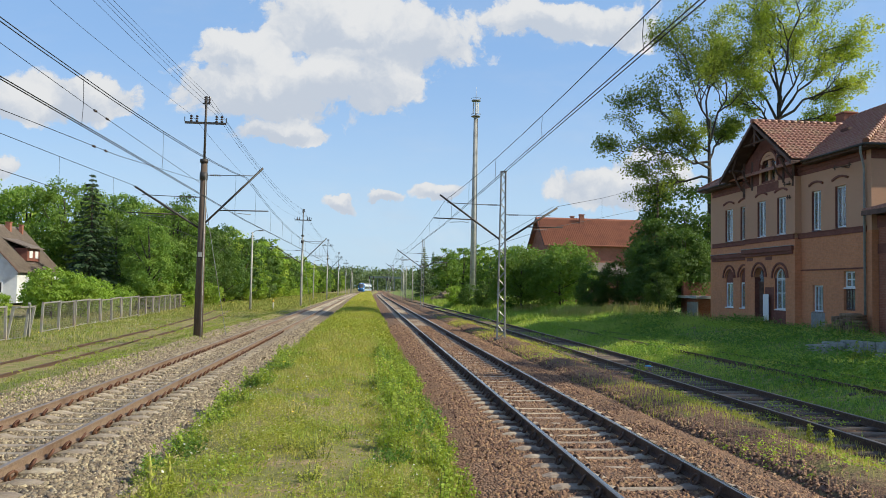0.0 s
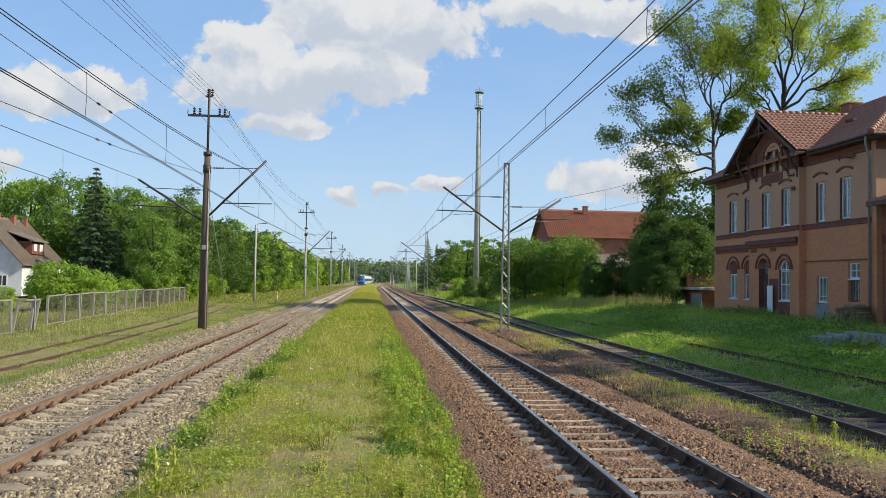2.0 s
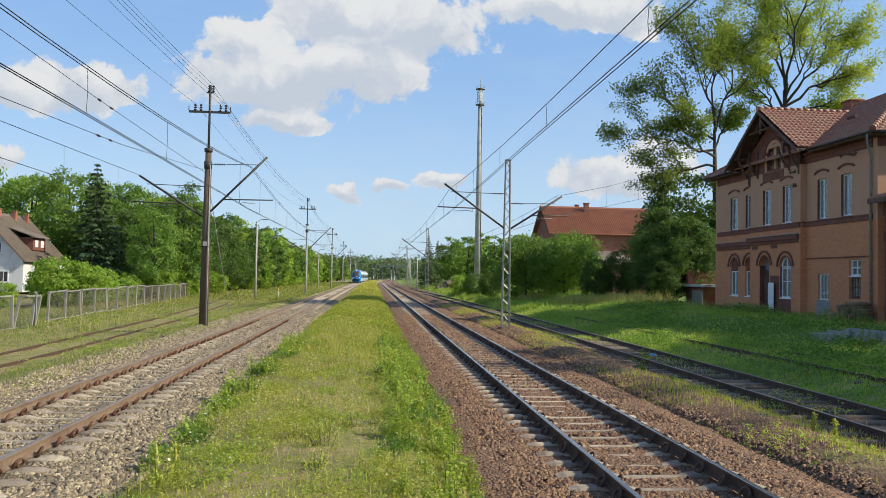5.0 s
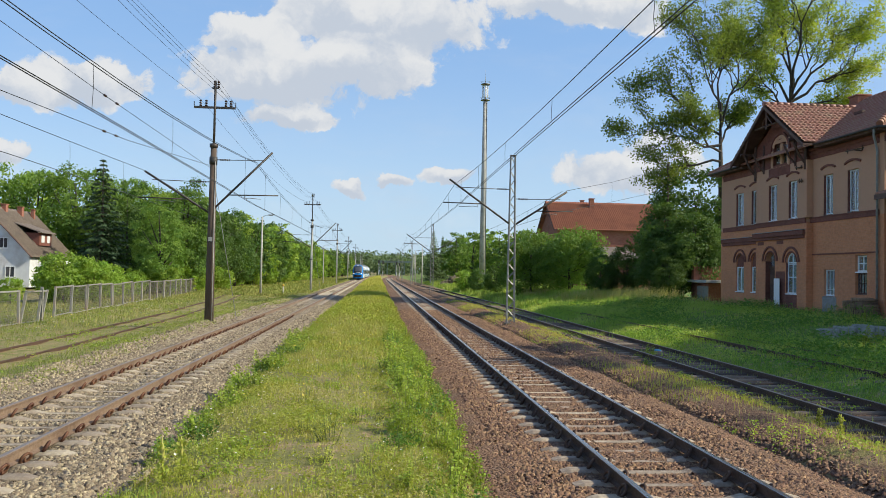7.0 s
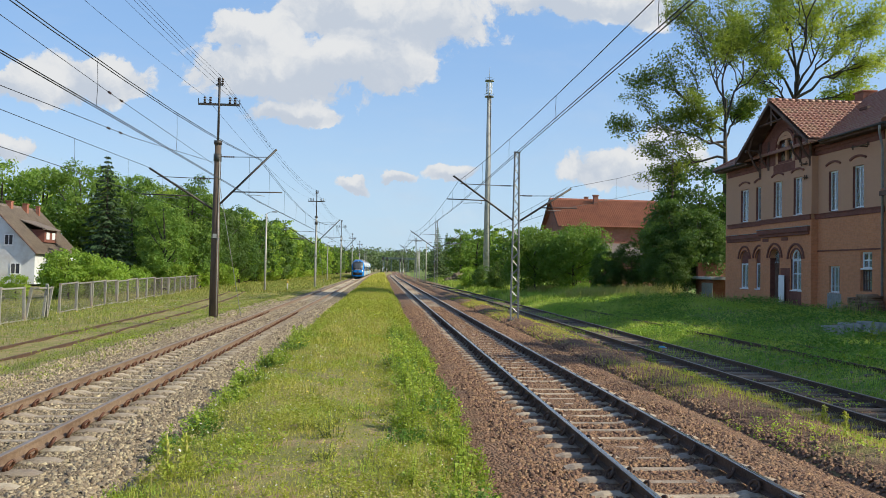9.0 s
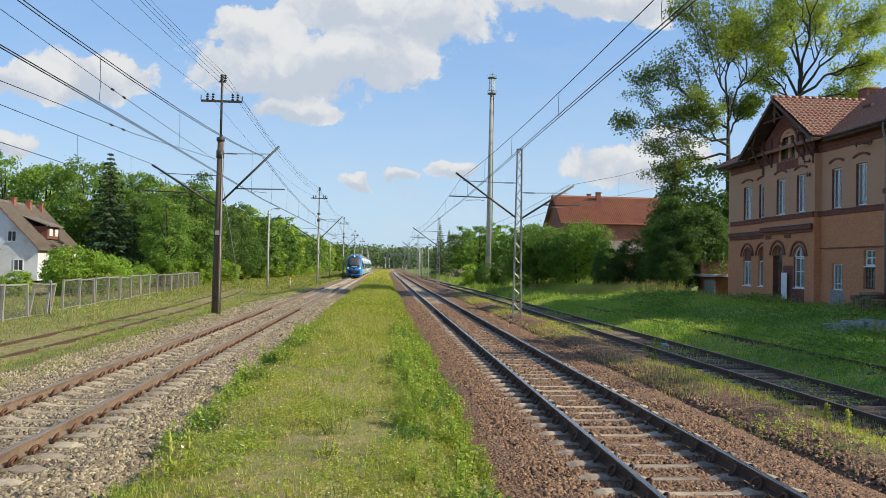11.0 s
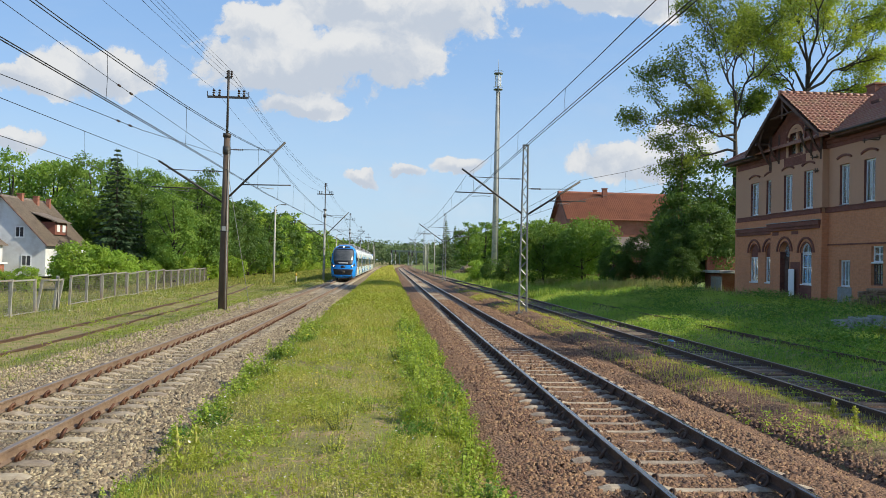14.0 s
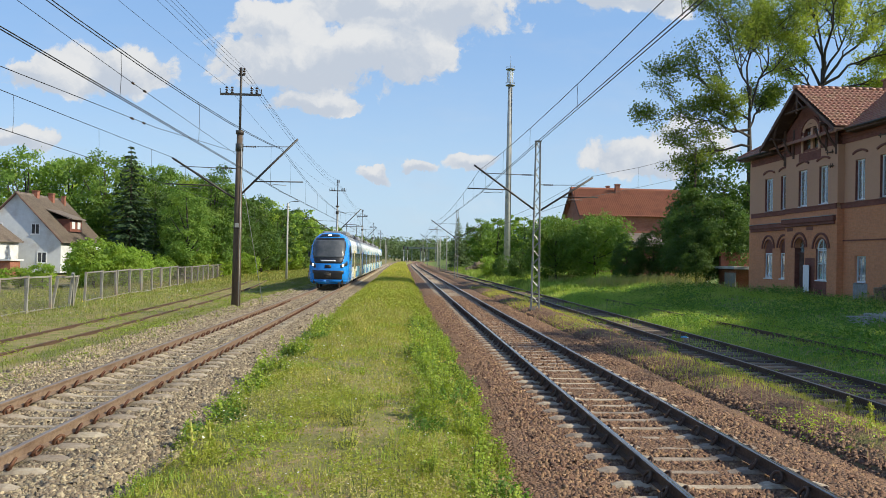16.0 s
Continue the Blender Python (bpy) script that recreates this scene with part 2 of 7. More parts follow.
# ---- mesh helpers ----
def mesh_np(name, verts, faces, material, smooth=False):
    """A mesh from arrays of places and of equal faces."""
    verts, faces = np.asarray(verts, np.float32), np.asarray(faces, np.int32)
    me = bpy.data.meshes.new(name)
    k = faces.shape[1]
    me.vertices.add(len(verts))
    me.vertices.foreach_set("co", verts.ravel())
    me.loops.add(faces.size)
    me.loops.foreach_set("vertex_index", faces.ravel())
    me.polygons.add(len(faces))
    me.polygons.foreach_set("loop_start", np.arange(0, faces.size, k, dtype=np.int32))
    if smooth:
        me.polygons.foreach_set("use_smooth", np.ones(len(faces), bool))
    me.update(calc_edges=True)
    for one in material if isinstance(material, (list, tuple)) else [material]:
        me.materials.append(one)
    return me


def part(name, bm, material, parent=None, label="", smooth=False):
    """Links a bmesh as one mesh object under a thing or a part."""
    me = bpy.data.meshes.new(name)
    bmesh.ops.recalc_face_normals(bm, faces=bm.faces)
    bm.to_mesh(me)
    bm.free()
    for one in material if isinstance(material, (list, tuple)) else [material]:
        me.materials.append(one)
    if smooth:
        for p in me.polygons:
            p.use_smooth = True
    ob = new(name, me)
    ob.parent = parent
    return tagged(ob, label)


def empty(name, m, label, category, group="", kind=""):
    ob = new(name)
    ob.empty_display_size = 0.2
    ob.matrix_basis = m
    return tagged(ob, label, category, group, kind)


def box(bm, x0, x1, y0, y1, z0, z1, mi=0):
    vs = [bm.verts.new((x, y, z)) for z in (z0, z1) for x, y in ((x0, y0), (x1, y0), (x1, y1), (x0, y1))]
    for f in ((3, 2, 1, 0), (4, 5, 6, 7), (0, 1, 5, 4), (1, 2, 6, 5), (2, 3, 7, 6), (3, 0, 4, 7)):
        bm.faces.new([vs[i] for i in f]).material_index = mi
    return vs


def boxes(*sizes, bevel=0.0):
    bm = bmesh.new()
    for s in sizes:
        box(bm, *s)
    if bevel:
        bmesh.ops.bevel(bm, geom=bm.edges[:], offset=bevel, segments=1, affect="EDGES")
    return bm


def tube(bm, pts, radii, sides=8, cap=True, mi=0):
    """A tapered tube along points."""
    pts = [Vector(p) for p in pts]
    if not isinstance(radii, (list, tuple)):
        radii = [radii] * len(pts)
    rings = []
    ref = None
    for i, p in enumerate(pts):
        d = (pts[min(i + 1, len(pts) - 1)] - pts[max(i - 1, 0)]).normalized()
        if ref is None:
            ref = d.orthogonal().normalized()
        u = (ref - d * ref.dot(d)).normalized()
        ref = u
        v = d.cross(u)
        rings.append([bm.verts.new(p + (u * math.cos(a) + v * math.sin(a)) * radii[i]) for a in (2 * math.pi * (k + 0.5) / sides for k in range(sides))])
    for a, b in zip(rings, rings[1:]):
        for k in range(sides):
            f = bm.faces.new((a[k], a[(k + 1) % sides], b[(k + 1) % sides], b[k]))
            f.smooth, f.material_index = sides > 4, mi
    if cap:
        bm.faces.new(rings[0][::-1]).material_index = mi
        bm.faces.new(rings[-1]).material_index = mi
    return bm


def tubes(*runs, sides=8):
    bm = bmesh.new()
    for pts, r in runs:
        tube(bm, pts, r, sides)
    return bm


# ---- ground ----
def bend(y):
    """How far the line has curved aside at a distance y."""
    return max(0.0, y - 200.0) ** 2 / 9000.0 if y < 600 else 17.8 + (y - 600) * 0.089


bend_np = np.vectorize(bend)
PROFILE = [(-400, -0.5), (-14, -0.55), (-12.6, -0.56), (-9.9, -0.54), (-8.6, -0.26), (-7.8, -0.12), (-7.1, -0.26), (-6.9, -0.45), (-2.95, -0.45), (-2.6, -0.08), (-1.9, 0.14), (-0.5, 0.2), (0.5, 0.14),
           (0.95, -0.04), (1.25, -0.25), (1.5, -0.45), (5.8, -0.45), (6.1, -0.22), (6.7, -0.08), (7.3, -0.12), (8.1, -0.39), (11.1, -0.4), (12.2, -0.14), (14.6, -0.06), (15.6, 0.05), (16.8, 0.35), (18, 0.6), (400, 0.6)]
PX, PZ = np.array([p[0] for p in PROFILE]), np.array([p[1] for p in PROFILE])


def ground_z(x, y):
    """Height of the ground, arrays or numbers."""
    x, y = np.asarray(x, float), np.asarray(y, float)
    z = np.interp(x - bend_np(y), PX, PZ)
    near = np.clip((28.6 - y) / 0.4, 0, 1)
    z = np.where((x > 14.6) & (y < 200), z * (1 - near) + np.minimum(z, 0.02) * near, z)
    rough = 0.025 * np.sin(1.7 * x + 0.6 * y) * np.sin(0.9 * y - 0.7 * x) + 0.02 * np.sin(3.1 * x + 2.3 * y)
    return z + np.where((np.abs(x + 5.0) < 2.2) | (np.abs(x - 3.6) < 2.4), 0, rough)


def make_ground():
    xs = np.concatenate([[-2500, -1200, -600, -300, -150, -90, -60], np.arange(-40, -16, 1.5), np.arange(-16, 22, 0.25), np.arange(22, 45, 1.5), [60, 90, 150, 300, 600, 1200, 2500]])
    ys = np.concatenate([[-600, -200, -80, -40], np.arange(-20, 64, 0.4), np.arange(64, 150, 2), np.arange(150, 480, 10), [520, 600, 700, 900, 1400, 2200, 3500]])
    X, Y = np.meshgrid(xs, ys)
    Z = ground_z(X, Y)
    v = np.stack([X, Y, Z], -1).reshape(-1, 3)
    nx, ny = len(xs), len(ys)
    i = (np.arange(ny - 1)[:, None] * nx + np.arange(nx - 1)).ravel()
    f = np.stack([i, i + 1, i + nx + 1, i + nx], -1)
    ob = new("ground", mesh_np("ground", v, f, M_GROUND, True))
    tagged(ob, "rough meadow ground with grass, bare soil and gravel", "ground", kind="structure")


make_ground()


# ---- railway tracks ----
def rail_bm(xc, z_top, y0, y1, curve=bend):
    """One flat-bottomed rail as a swept section, its running surface polished."""
    sec = [(-0.07, -0.16), (0.07, -0.16), (0.07, -0.148), (0.012, -0.128), (0.012, -0.045), (0.036, -0.036), (0.036, -0.008), (0.026, 0.0),
           (-0.026, 0.0), (-0.036, -0.008), (-0.036, -0.036), (-0.012, -0.045), (-0.012, -0.128), (-0.07, -0.148)]
    bm = bmesh.new()
    ys = list(np.arange(y0, min(y1, 120), 20.0)) + list(np.arange(max(120, y0), y1 + 1, 12.0))
    rings = [[bm.verts.new((xc + curve(y) + a, y, z_top + b)) for a, b in sec] for y in ys]
    for r, s in zip(rings, rings[1:]):
        for k in range(len(sec)):
            f = bm.faces.new((r[k], r[(k + 1) % len(sec)], s[(k + 1) % len(sec)], s[k]))
            f.material_index = 1 if k in (6, 7, 8) else 0
    return bm


def sleeper_mesh(name, material, length=2.5, width=0.205, dip=0.045):
    """A concrete sleeper, dipped between the rails, with sloped shoulders."""
    bm = bmesh.new()
    stations = [(-length / 2, -0.03, 0.9), (-length / 2 + 0.12, 0.0, 1.0), (-0.55, 0.0, 1.0), (-0.35, -dip, 0.88), (0.35, -dip, 0.88), (0.55, 0.0, 1.0), (length / 2 - 0.12, 0.0, 1.0), (length / 2, -0.03, 0.9)]
    rings = []
    for x, z, w in stations:
        h = width / 2 * w
        rings.append([bm.verts.new(p) for p in ((x, -h - 0.02, -0.15), (x, -h, z - 0.03), (x, -h + 0.03, z), (x, h - 0.03, z), (x, h, z - 0.03), (x, h + 0.02, -0.15))])
    for a, b in zip(rings, rings[1:]):
        for k in range(5):
            bm.faces.new((a[k], a[k + 1], b[k + 1], b[k]))
    bm.faces.new(rings[0]), bm.faces.new(rings[-1])
    me = bpy.data.meshes.new(name)
    bmesh.ops.recalc_face_normals(bm, faces=bm.faces)
    bm.to_mesh(me)
    bm.free()
    me.materials.append(material)
    return me


def clip_mesh(material):
    """A coiled spring clip with its bolt."""
    bm = bmesh.new()
    pts = [(0.04 * math.cos(a) + 0.01, 0.075 * math.sin(a), 0.055 + 0.065 * math.cos(a)) for a in (i * math.pi * 2 / 9 for i in range(9))]
    tube(bm, pts + [pts[0]], 0.020, 5, False)
    tube(bm, [(0, 0, -0.02), (0, 0, 0.06)], 0.016, 5)
    me = bpy.data.meshes.new("clip")
    bm.to_mesh(me)
    bm.free()
    me.materials.append(material)
    return me


def bed(name, xc, half_top, half_foot, z_top, z_foot, material, y0=-12.0, y1=700.0):
    xs = np.array([-half_foot, -(half_top + half_foot) / 2, -half_top, -0.9, 0, 0.9, half_top, (half_top + half_foot) / 2, half_foot])
    zs = np.array([z_foot, (z_top + z_foot) / 2 + 0.02, z_top, z_top, z_top - 0.02, z_top, z_top, (z_top + z_foot) / 2 + 0.02, z_foot])
    ys = np.concatenate([np.arange(y0, 70, 0.5), np.arange(70, y1, 5)])
    rng = np.random.default_rng(3)
    v = np.stack([xs[None] + xc + bend_np(ys)[:, None] + 0 * ys[:, None], ys[:, None] + 0 * xs[None], zs[None] + rng.normal(0, 0.012, (len(ys), len(xs)))], -1)
    v[:, :, 0] += rng.normal(0, 0.04, v.shape[:2])
    nx, ny = len(xs), len(ys)
    i = (np.arange(ny - 1)[:, None] * nx + np.arange(nx - 1)).ravel()
    ob = new(name, mesh_np(name, v.reshape(-1, 3), np.stack([i, i + 1, i + nx + 1, i + nx], -1), material, True))
    return ob


def stones(name, xc, half, z_of, count, size, y0, y1, material, seed, skip=None, parent=None, power=1.0):
    """Loose broken stones, thinning out with distance."""
    rng = np.random.default_rng(seed)
    y = y0 + (y1 - y0) * rng.random(count) ** (1.0 + power)
    x = xc + rng.uniform(-half, half, count)
    keep = np.ones(count, bool) if skip is None else ~skip(x - xc, y)
    x, y = x[keep], y[keep]
    n = len(x)
    base = np.array([(-1, -.8, -.6), (1, -1, -.6), (.8, 1, -.6), (-1, .9, -.6), (-.55, .1, .75), (.5, -.15, .6)], float) * 0.5
    tris = np.array([(0, 1, 5), (0, 5, 4), (1, 2, 5), (2, 3, 4), (2, 4, 5), (3, 0, 4)])
    s = size * rng.uniform(0.55, 1.45, (n, 1, 1)) * rng.uniform(0.7, 1.25, (n, 1, 3)) * (1 + np.clip(y - 14, 0, 60)[:, None, None] * 0.025)
    v = (base[None] + rng.normal(0, 0.15, (n, 6, 3))) * s
    a, b = rng.uniform(0, 6.28, n), rng.normal(0, 0.4, n)
    ca, sa, cb, sb = np.cos(a)[:, None], np.sin(a)[:, None], np.cos(b)[:, None], np.sin(b)[:, None]
    X, Y, Z = v[..., 0], v[..., 1] * cb - v[..., 2] * sb, v[..., 1] * sb + v[..., 2] * cb
    v = np.stack([X * ca - Y * sa + x[:, None], X * sa + Y * ca + y[:, None], Z + (z_of(x - xc, y) + 0.002)[:, None]], -1)
    f = (tris[None] + 6 * np.arange(n)[:, None, None]).reshape(-1, 3)
    ob = new(name, mesh_np(name, v.reshape(-1, 3), f, material))
    ob.parent = parent
    return ob


CLIP_RUST, CLIP_DARK = clip_mesh(M_CLIP), clip_mesh(M_RUST_DARK)


def track(label, xc, z_top, y0, y1, sleeper, clip, rail_material, top_material, pieces, spacing=0.6, curve=bend, phase=0.0):
    base = empty("railway_track", pose(0, 0, 0), label, "railway track", kind="structure")
    for sx in (-0.7525, 0.7525):
        part("rail", rail_bm(xc + sx, z_top, y0, y1, curve), [rail_material, top_material], base)
    rng = random.Random(xc)
    far = []
    y, i = y0 + 3 + phase, 0
    while y < min(y1, 300):
        place = (xc + curve(y) + rng.uniform(-0.015, 0.015), y + rng.uniform(-0.02, 0.02), z_top - 0.172)
        if y > 2 and i < pieces:
            ob = new("sleeper", sleeper)
            ob.matrix_basis, ob.parent = pose(*place, 0, 0, rng.uniform(-0.6, 0.6)), base
            if clip and y < 42:
                for cx in (-0.86, -0.645, 0.645, 0.86):
                    c = new("clip", clip)
                    c.parent, c.matrix_basis = ob, pose(cx, rng.uniform(-0.015, 0.015), 0.0, 0, 0, rng.uniform(-25, 25))
            i += 1
        else:
            far.append(place)
        y += spacing
    v0 = np.array([q.co[:] for q in sleeper.vertices])
    f0 = np.array([list(p.vertices) for p in sleeper.polygons if len(p.vertices) == 4])
    v = (v0[None] + np.array(far)[:, None]).reshape(-1, 3)
    f = (f0[None] + len(v0) * np.arange(len(far))[:, None, None]).reshape(-1, 4)
    rest = new("sleepers", mesh_np("sleepers", v, f, sleeper.materials[0]))
    rest.parent = base
    tagged(rest, kind="stuff")
    return base


def no_bend(y):
    return 0.0


def siding_left(y):
    return -0.0009 * max(0.0, y - 18) ** 2 if y < 95 else -5.3 - 0.11 * (y - 95) * 0.2


def siding_right(y):
    return bend(y) - (0.00022 * max(0.0, y - 50) ** 2 if y < 190 else 4.3)


S_LEFT, S_RIGHT = sleeper_mesh("sleeper", M_CONCRETE), sleeper_mesh("sleeper", M_SLEEPER_BROWN)
S_WOOD = sleeper_mesh("sleeper", M_SLEEPER_WOOD, 2.5, 0.24, 0.0)
for corner in S_WOOD.vertices:
    corner.co.z += 0.035
XL, XR, XS, XG = -5.2, 3.65, 9.6, 13.35
tagged(bed("ballast_bed", XL, 1.75, 2.35, -0.21, -0.37, M_BED_L), "pale crushed stone ballast bed under a railway track", "ballast", kind="structure")
tagged(bed("ballast_bed", XR, 1.75, 2.45, -0.21, -0.33, M_BED_R), "brown crushed stone ballast bed under a railway track", "ballast", kind="structure")
track("main railway track with rusty rails on pale concrete sleepers", XL, 0.0, -12, 640, S_LEFT, CLIP_RUST, M_RUST, M_RAILTOP_DULL, 120)
track("main railway track with worn rails on brown-stained concrete sleepers", XR, 0.0, -12, 640, S_RIGHT, CLIP_DARK, M_RUST_DARK, M_RAILTOP, 120, phase=0.25)
track("overgrown siding with dark rails on old wooden sleepers", XS, -0.2, -12, 190, S_WOOD, None, M_RUST_DARK, M_RAILTOP_DULL, 100, curve=siding_right)
track("disused siding with rusty rails sunk in grass", -11.25, -0.45, -12, 110, S_WOOD, None, M_RUST_DARK, M_RUST_DARK, 60, curve=siding_left)
track("abandoned siding with rusty rails almost buried in grass", XG, 0.02, -12, 120, S_WOOD, None, M_RUST_DARK, M_RUST_DARK, 60, curve=no_bend)


def on_sleeper(dx, y, phase):
    k = (y - (-9 + phase)) / 0.6
    near = np.abs(k - np.round(k)) * 0.6 < 0.125
    return (near & (np.abs(dx) < 1.28)) | (np.abs(np.abs(dx) - 0.7525) < 0.09)


def bed_z(dx, y):
    return np.interp(np.abs(dx), [0, 0.9, 1.75, 2.45], [-0.225, -0.212, -0.205, -0.33])


def left_z(dx, y):
    return np.maximum(bed_z(dx, y), ground_z(dx + XL, y))


def right_z(dx, y):
    return np.maximum(bed_z(dx, y), ground_z(dx + XR, y))


tagged(stones("ballast_stones", XL, 2.6, left_z, 72000, 0.056, 6.5, 56, M_STONE_L, 1, lambda dx, y: on_sleeper(dx, y, 0.0), power=0.75), "loose pale broken ballast stones", "ballast", kind="stuff")
tagged(stones("ballast_stones", XR, 2.75, right_z, 86000, 0.046, 5.5, 52, M_STONE_R, 2, lambda dx, y: on_sleeper(dx, y, 0.25), power=0.75), "loose brown broken ballast stones", "ballast", kind="stuff")
tagged(stones("gravel", 8.0, 2.7, lambda dx, y: ground_z(dx + 8.0, y) - 0.012, 26000, 0.038, 7, 60, M_STONE_R, 4, power=0.6), "scattered brown gravel between two tracks", "gravel", kind="stuff")


tagged(stones("gravel", XS, 1.5, lambda dx, y: ground_z(dx + XS, y) - 0.012, 15000, 0.045, 10, 62, M_STONE_R, 5, power=0.4), "dirty brown gravel between the rails of the siding", "gravel", kind="stuff")


# ---- trees and bushes ----
M_BARK = mat("dark_bark", (0.04, 0.031, 0.025), (0.075, 0.06, 0.046), 7, 0.9, 0, 0.7, 30, stretch=(3, 3, 0.5))
M_LEAF_MID = leaf_mat("green_leaves", (0.095, 0.185, 0.035), (0.17, 0.28, 0.05), (0.21, 0.31, 0.055))
M_LEAF_DARK = leaf_mat("dark_green_leaves", (0.055, 0.12, 0.028), (0.095, 0.17, 0.038), (0.13, 0.20, 0.042))
M_LEAF_BRIGHT = leaf_mat("bright_green_leaves", (0.18, 0.31, 0.04), (0.29, 0.42, 0.06), (0.35, 0.43, 0.075))
# ash leaves twice: sunlit tone, then a darker one with shade in its colour
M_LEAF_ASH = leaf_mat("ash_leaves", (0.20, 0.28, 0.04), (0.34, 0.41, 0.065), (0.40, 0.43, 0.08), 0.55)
M_LEAF_ASH_SHADED = leaf_mat("shaded_ash_leaves", (0.11, 0.18, 0.035), (0.21, 0.28, 0.055), (0.26, 0.31, 0.065), 0.5)
M_NEEDLE = leaf_mat("dark_needles", (0.03, 0.06, 0.025), (0.05, 0.09, 0.033), (0.06, 0.10, 0.038), 0.15)
M_PINE = leaf_mat("pine_needles", (0.085, 0.145, 0.055), (0.13, 0.19, 0.07), (0.15, 0.21, 0.075), 0.3)


def leaf_cards(centres, spread, per, size, rng, droop=0.0, flat=0.0):
    """Pointed leaves scattered about clump centres."""
    n = len(centres) * per
    c = np.repeat(centres, per, 0) + rng.normal(0, 1, (n, 3)) * np.repeat(spread, per)[:, None] * np.array([1, 1, 0.75])
    a = rng.normal(0, 1, (n, 3)) * np.array([1, 1, 1 - flat])
    a[:, 2] -= droop
    a /= np.linalg.norm(a, axis=1)[:, None] + 1e-6
    b = np.cross(a, rng.normal(0, 1, (n, 3)))
    b /= np.linalg.norm(b, axis=1)[:, None] + 1e-6
    s = size * rng.uniform(0.6, 1.4, (n, 1))
    v = np.stack([c - a * s * 0.5, c + b * s * 0.27 - a * s * 0.05, c + a * s * 0.5, c - b * s * 0.27 - a * s * 0.05], 1)
    return v.reshape(-1, 3), np.arange(n * 4).reshape(-1, 4)


def facing_leaves(c, normal, size, rng, ragged=0.55):
    """Pointed leaves at places c that turn their faces roughly along a normal."""
    n = len(c)
    nrm = normal + rng.normal(0, ragged, (n, 3))
    nrm /= np.linalg.norm(nrm, axis=1)[:, None] + 1e-6
    a = np.cross(nrm, rng.normal(0, 1, (n, 3)))
    a /= np.linalg.norm(a, axis=1)[:, None] + 1e-6
    b = np.cross(nrm, a)
    s = size * rng.uniform(0.6, 1.4, (n, 1))
    v = np.stack([c - a * s * 0.5, c + b * s * 0.3 - a * s * 0.05, c + a * s * 0.5 - nrm * s * 0.12, c - b * s * 0.3 - a * s * 0.05], 1)
    return v.reshape(-1, 3), np.arange(n * 4).reshape(-1, 4)


def tree(name, kind, seed, height, width, base, leaf, clumps, per, size, label, trunk=None, limbs=7, material=M_BARK, group="", boughs=22, loose=0.10):
    """A tapered trunk with forking limbs that carry rounded boughs of leaves. base: where the crown begins, part of the height."""
    rng = np.random.default_rng(seed)
    thing = empty(name, pose(0, 0, 0), label, kind, group)
    r0 = trunk or height * 0.02
    bm = bmesh.new()
    top = height * 0.86
    spine = [Vector((rng.normal(0, 0.012) * height * f, rng.normal(0, 0.012) * height * f, top * f)) for f in np.linspace(0, 1, 7)]
    tube(bm, spine, [r0 * (1.25 - 1.1 * f) for f in np.linspace(0, 1, 7)], 7)
    # boughs: spread round the crown, larger below, small ones at the top
    mid_z, half_z = height * (base + 1) / 2, height * (1 - base) / 2
    k = np.arange(boughs) + 0.5
    up = 1 - 1.9 * k / boughs
    turn = k * 2.39996 + rng.normal(0, 0.35, boughs)
    flat_r = np.sqrt(np.clip(1 - up ** 2, 0, 1))
    out = np.stack([np.cos(turn) * flat_r, np.sin(turn) * flat_r, up], -1)
    radius = width * 0.215 * rng.uniform(0.7, 1.2, boughs) * (1 - 0.25 * np.clip(up, 0, 1))
    far = rng.uniform(0.82, 1.12, (boughs, 1))
    centre = out * far * np.array([width / 2, width / 2, half_z]) - out * radius[:, None] + np.array([0, 0, mid_z])
    centre[:, 2] = np.maximum(centre[:, 2], radius * 0.6)
    for i in range(0, boughs, max(1, boughs // limbs)):
        end = Vector(centre[i])
        f = min(0.8, max(base * 0.7, end.z / height * 0.62))
        j = min(int(f / 0.86 * 6), 5)
        p = spine[j].lerp(spine[j + 1], f / 0.86 * 6 - j)
        r = r0 * (1.15 - f) * 0.7
        tube(bm, [p, p.lerp(end, 0.5) + Vector((0, 0, -0.04 * height * 0.3)), end], [r, r * 0.6, r * 0.2], 5)
    part("trunk", bm, material, thing)
    pick = rng.choice(boughs, clumps, p=radius ** 2 / (radius ** 2).sum())
    u = rng.normal(0, 1, (clumps, 3)) + out[pick] * 0.75 + np.array([0, 0, 0.35])
    u /= np.linalg.norm(u, axis=1)[:, None]
    c = centre[pick] + u * radius[pick, None] * rng.uniform(0.55, 1.08, (clumps, 1)) ** 0.6
    c[:, 2] = np.maximum(c[:, 2], 0.12)
    c = np.repeat(c, per, 0)
    c = c + rng.normal(0, 1, c.shape) * (width * loose * 0.42) * np.array([1, 1, 0.6])
    v, f = facing_leaves(c, np.repeat(u, per, 0), size, rng)
    crown = new("crown", mesh_np("crown", v, f, leaf))
    crown.parent = thing
    return thing


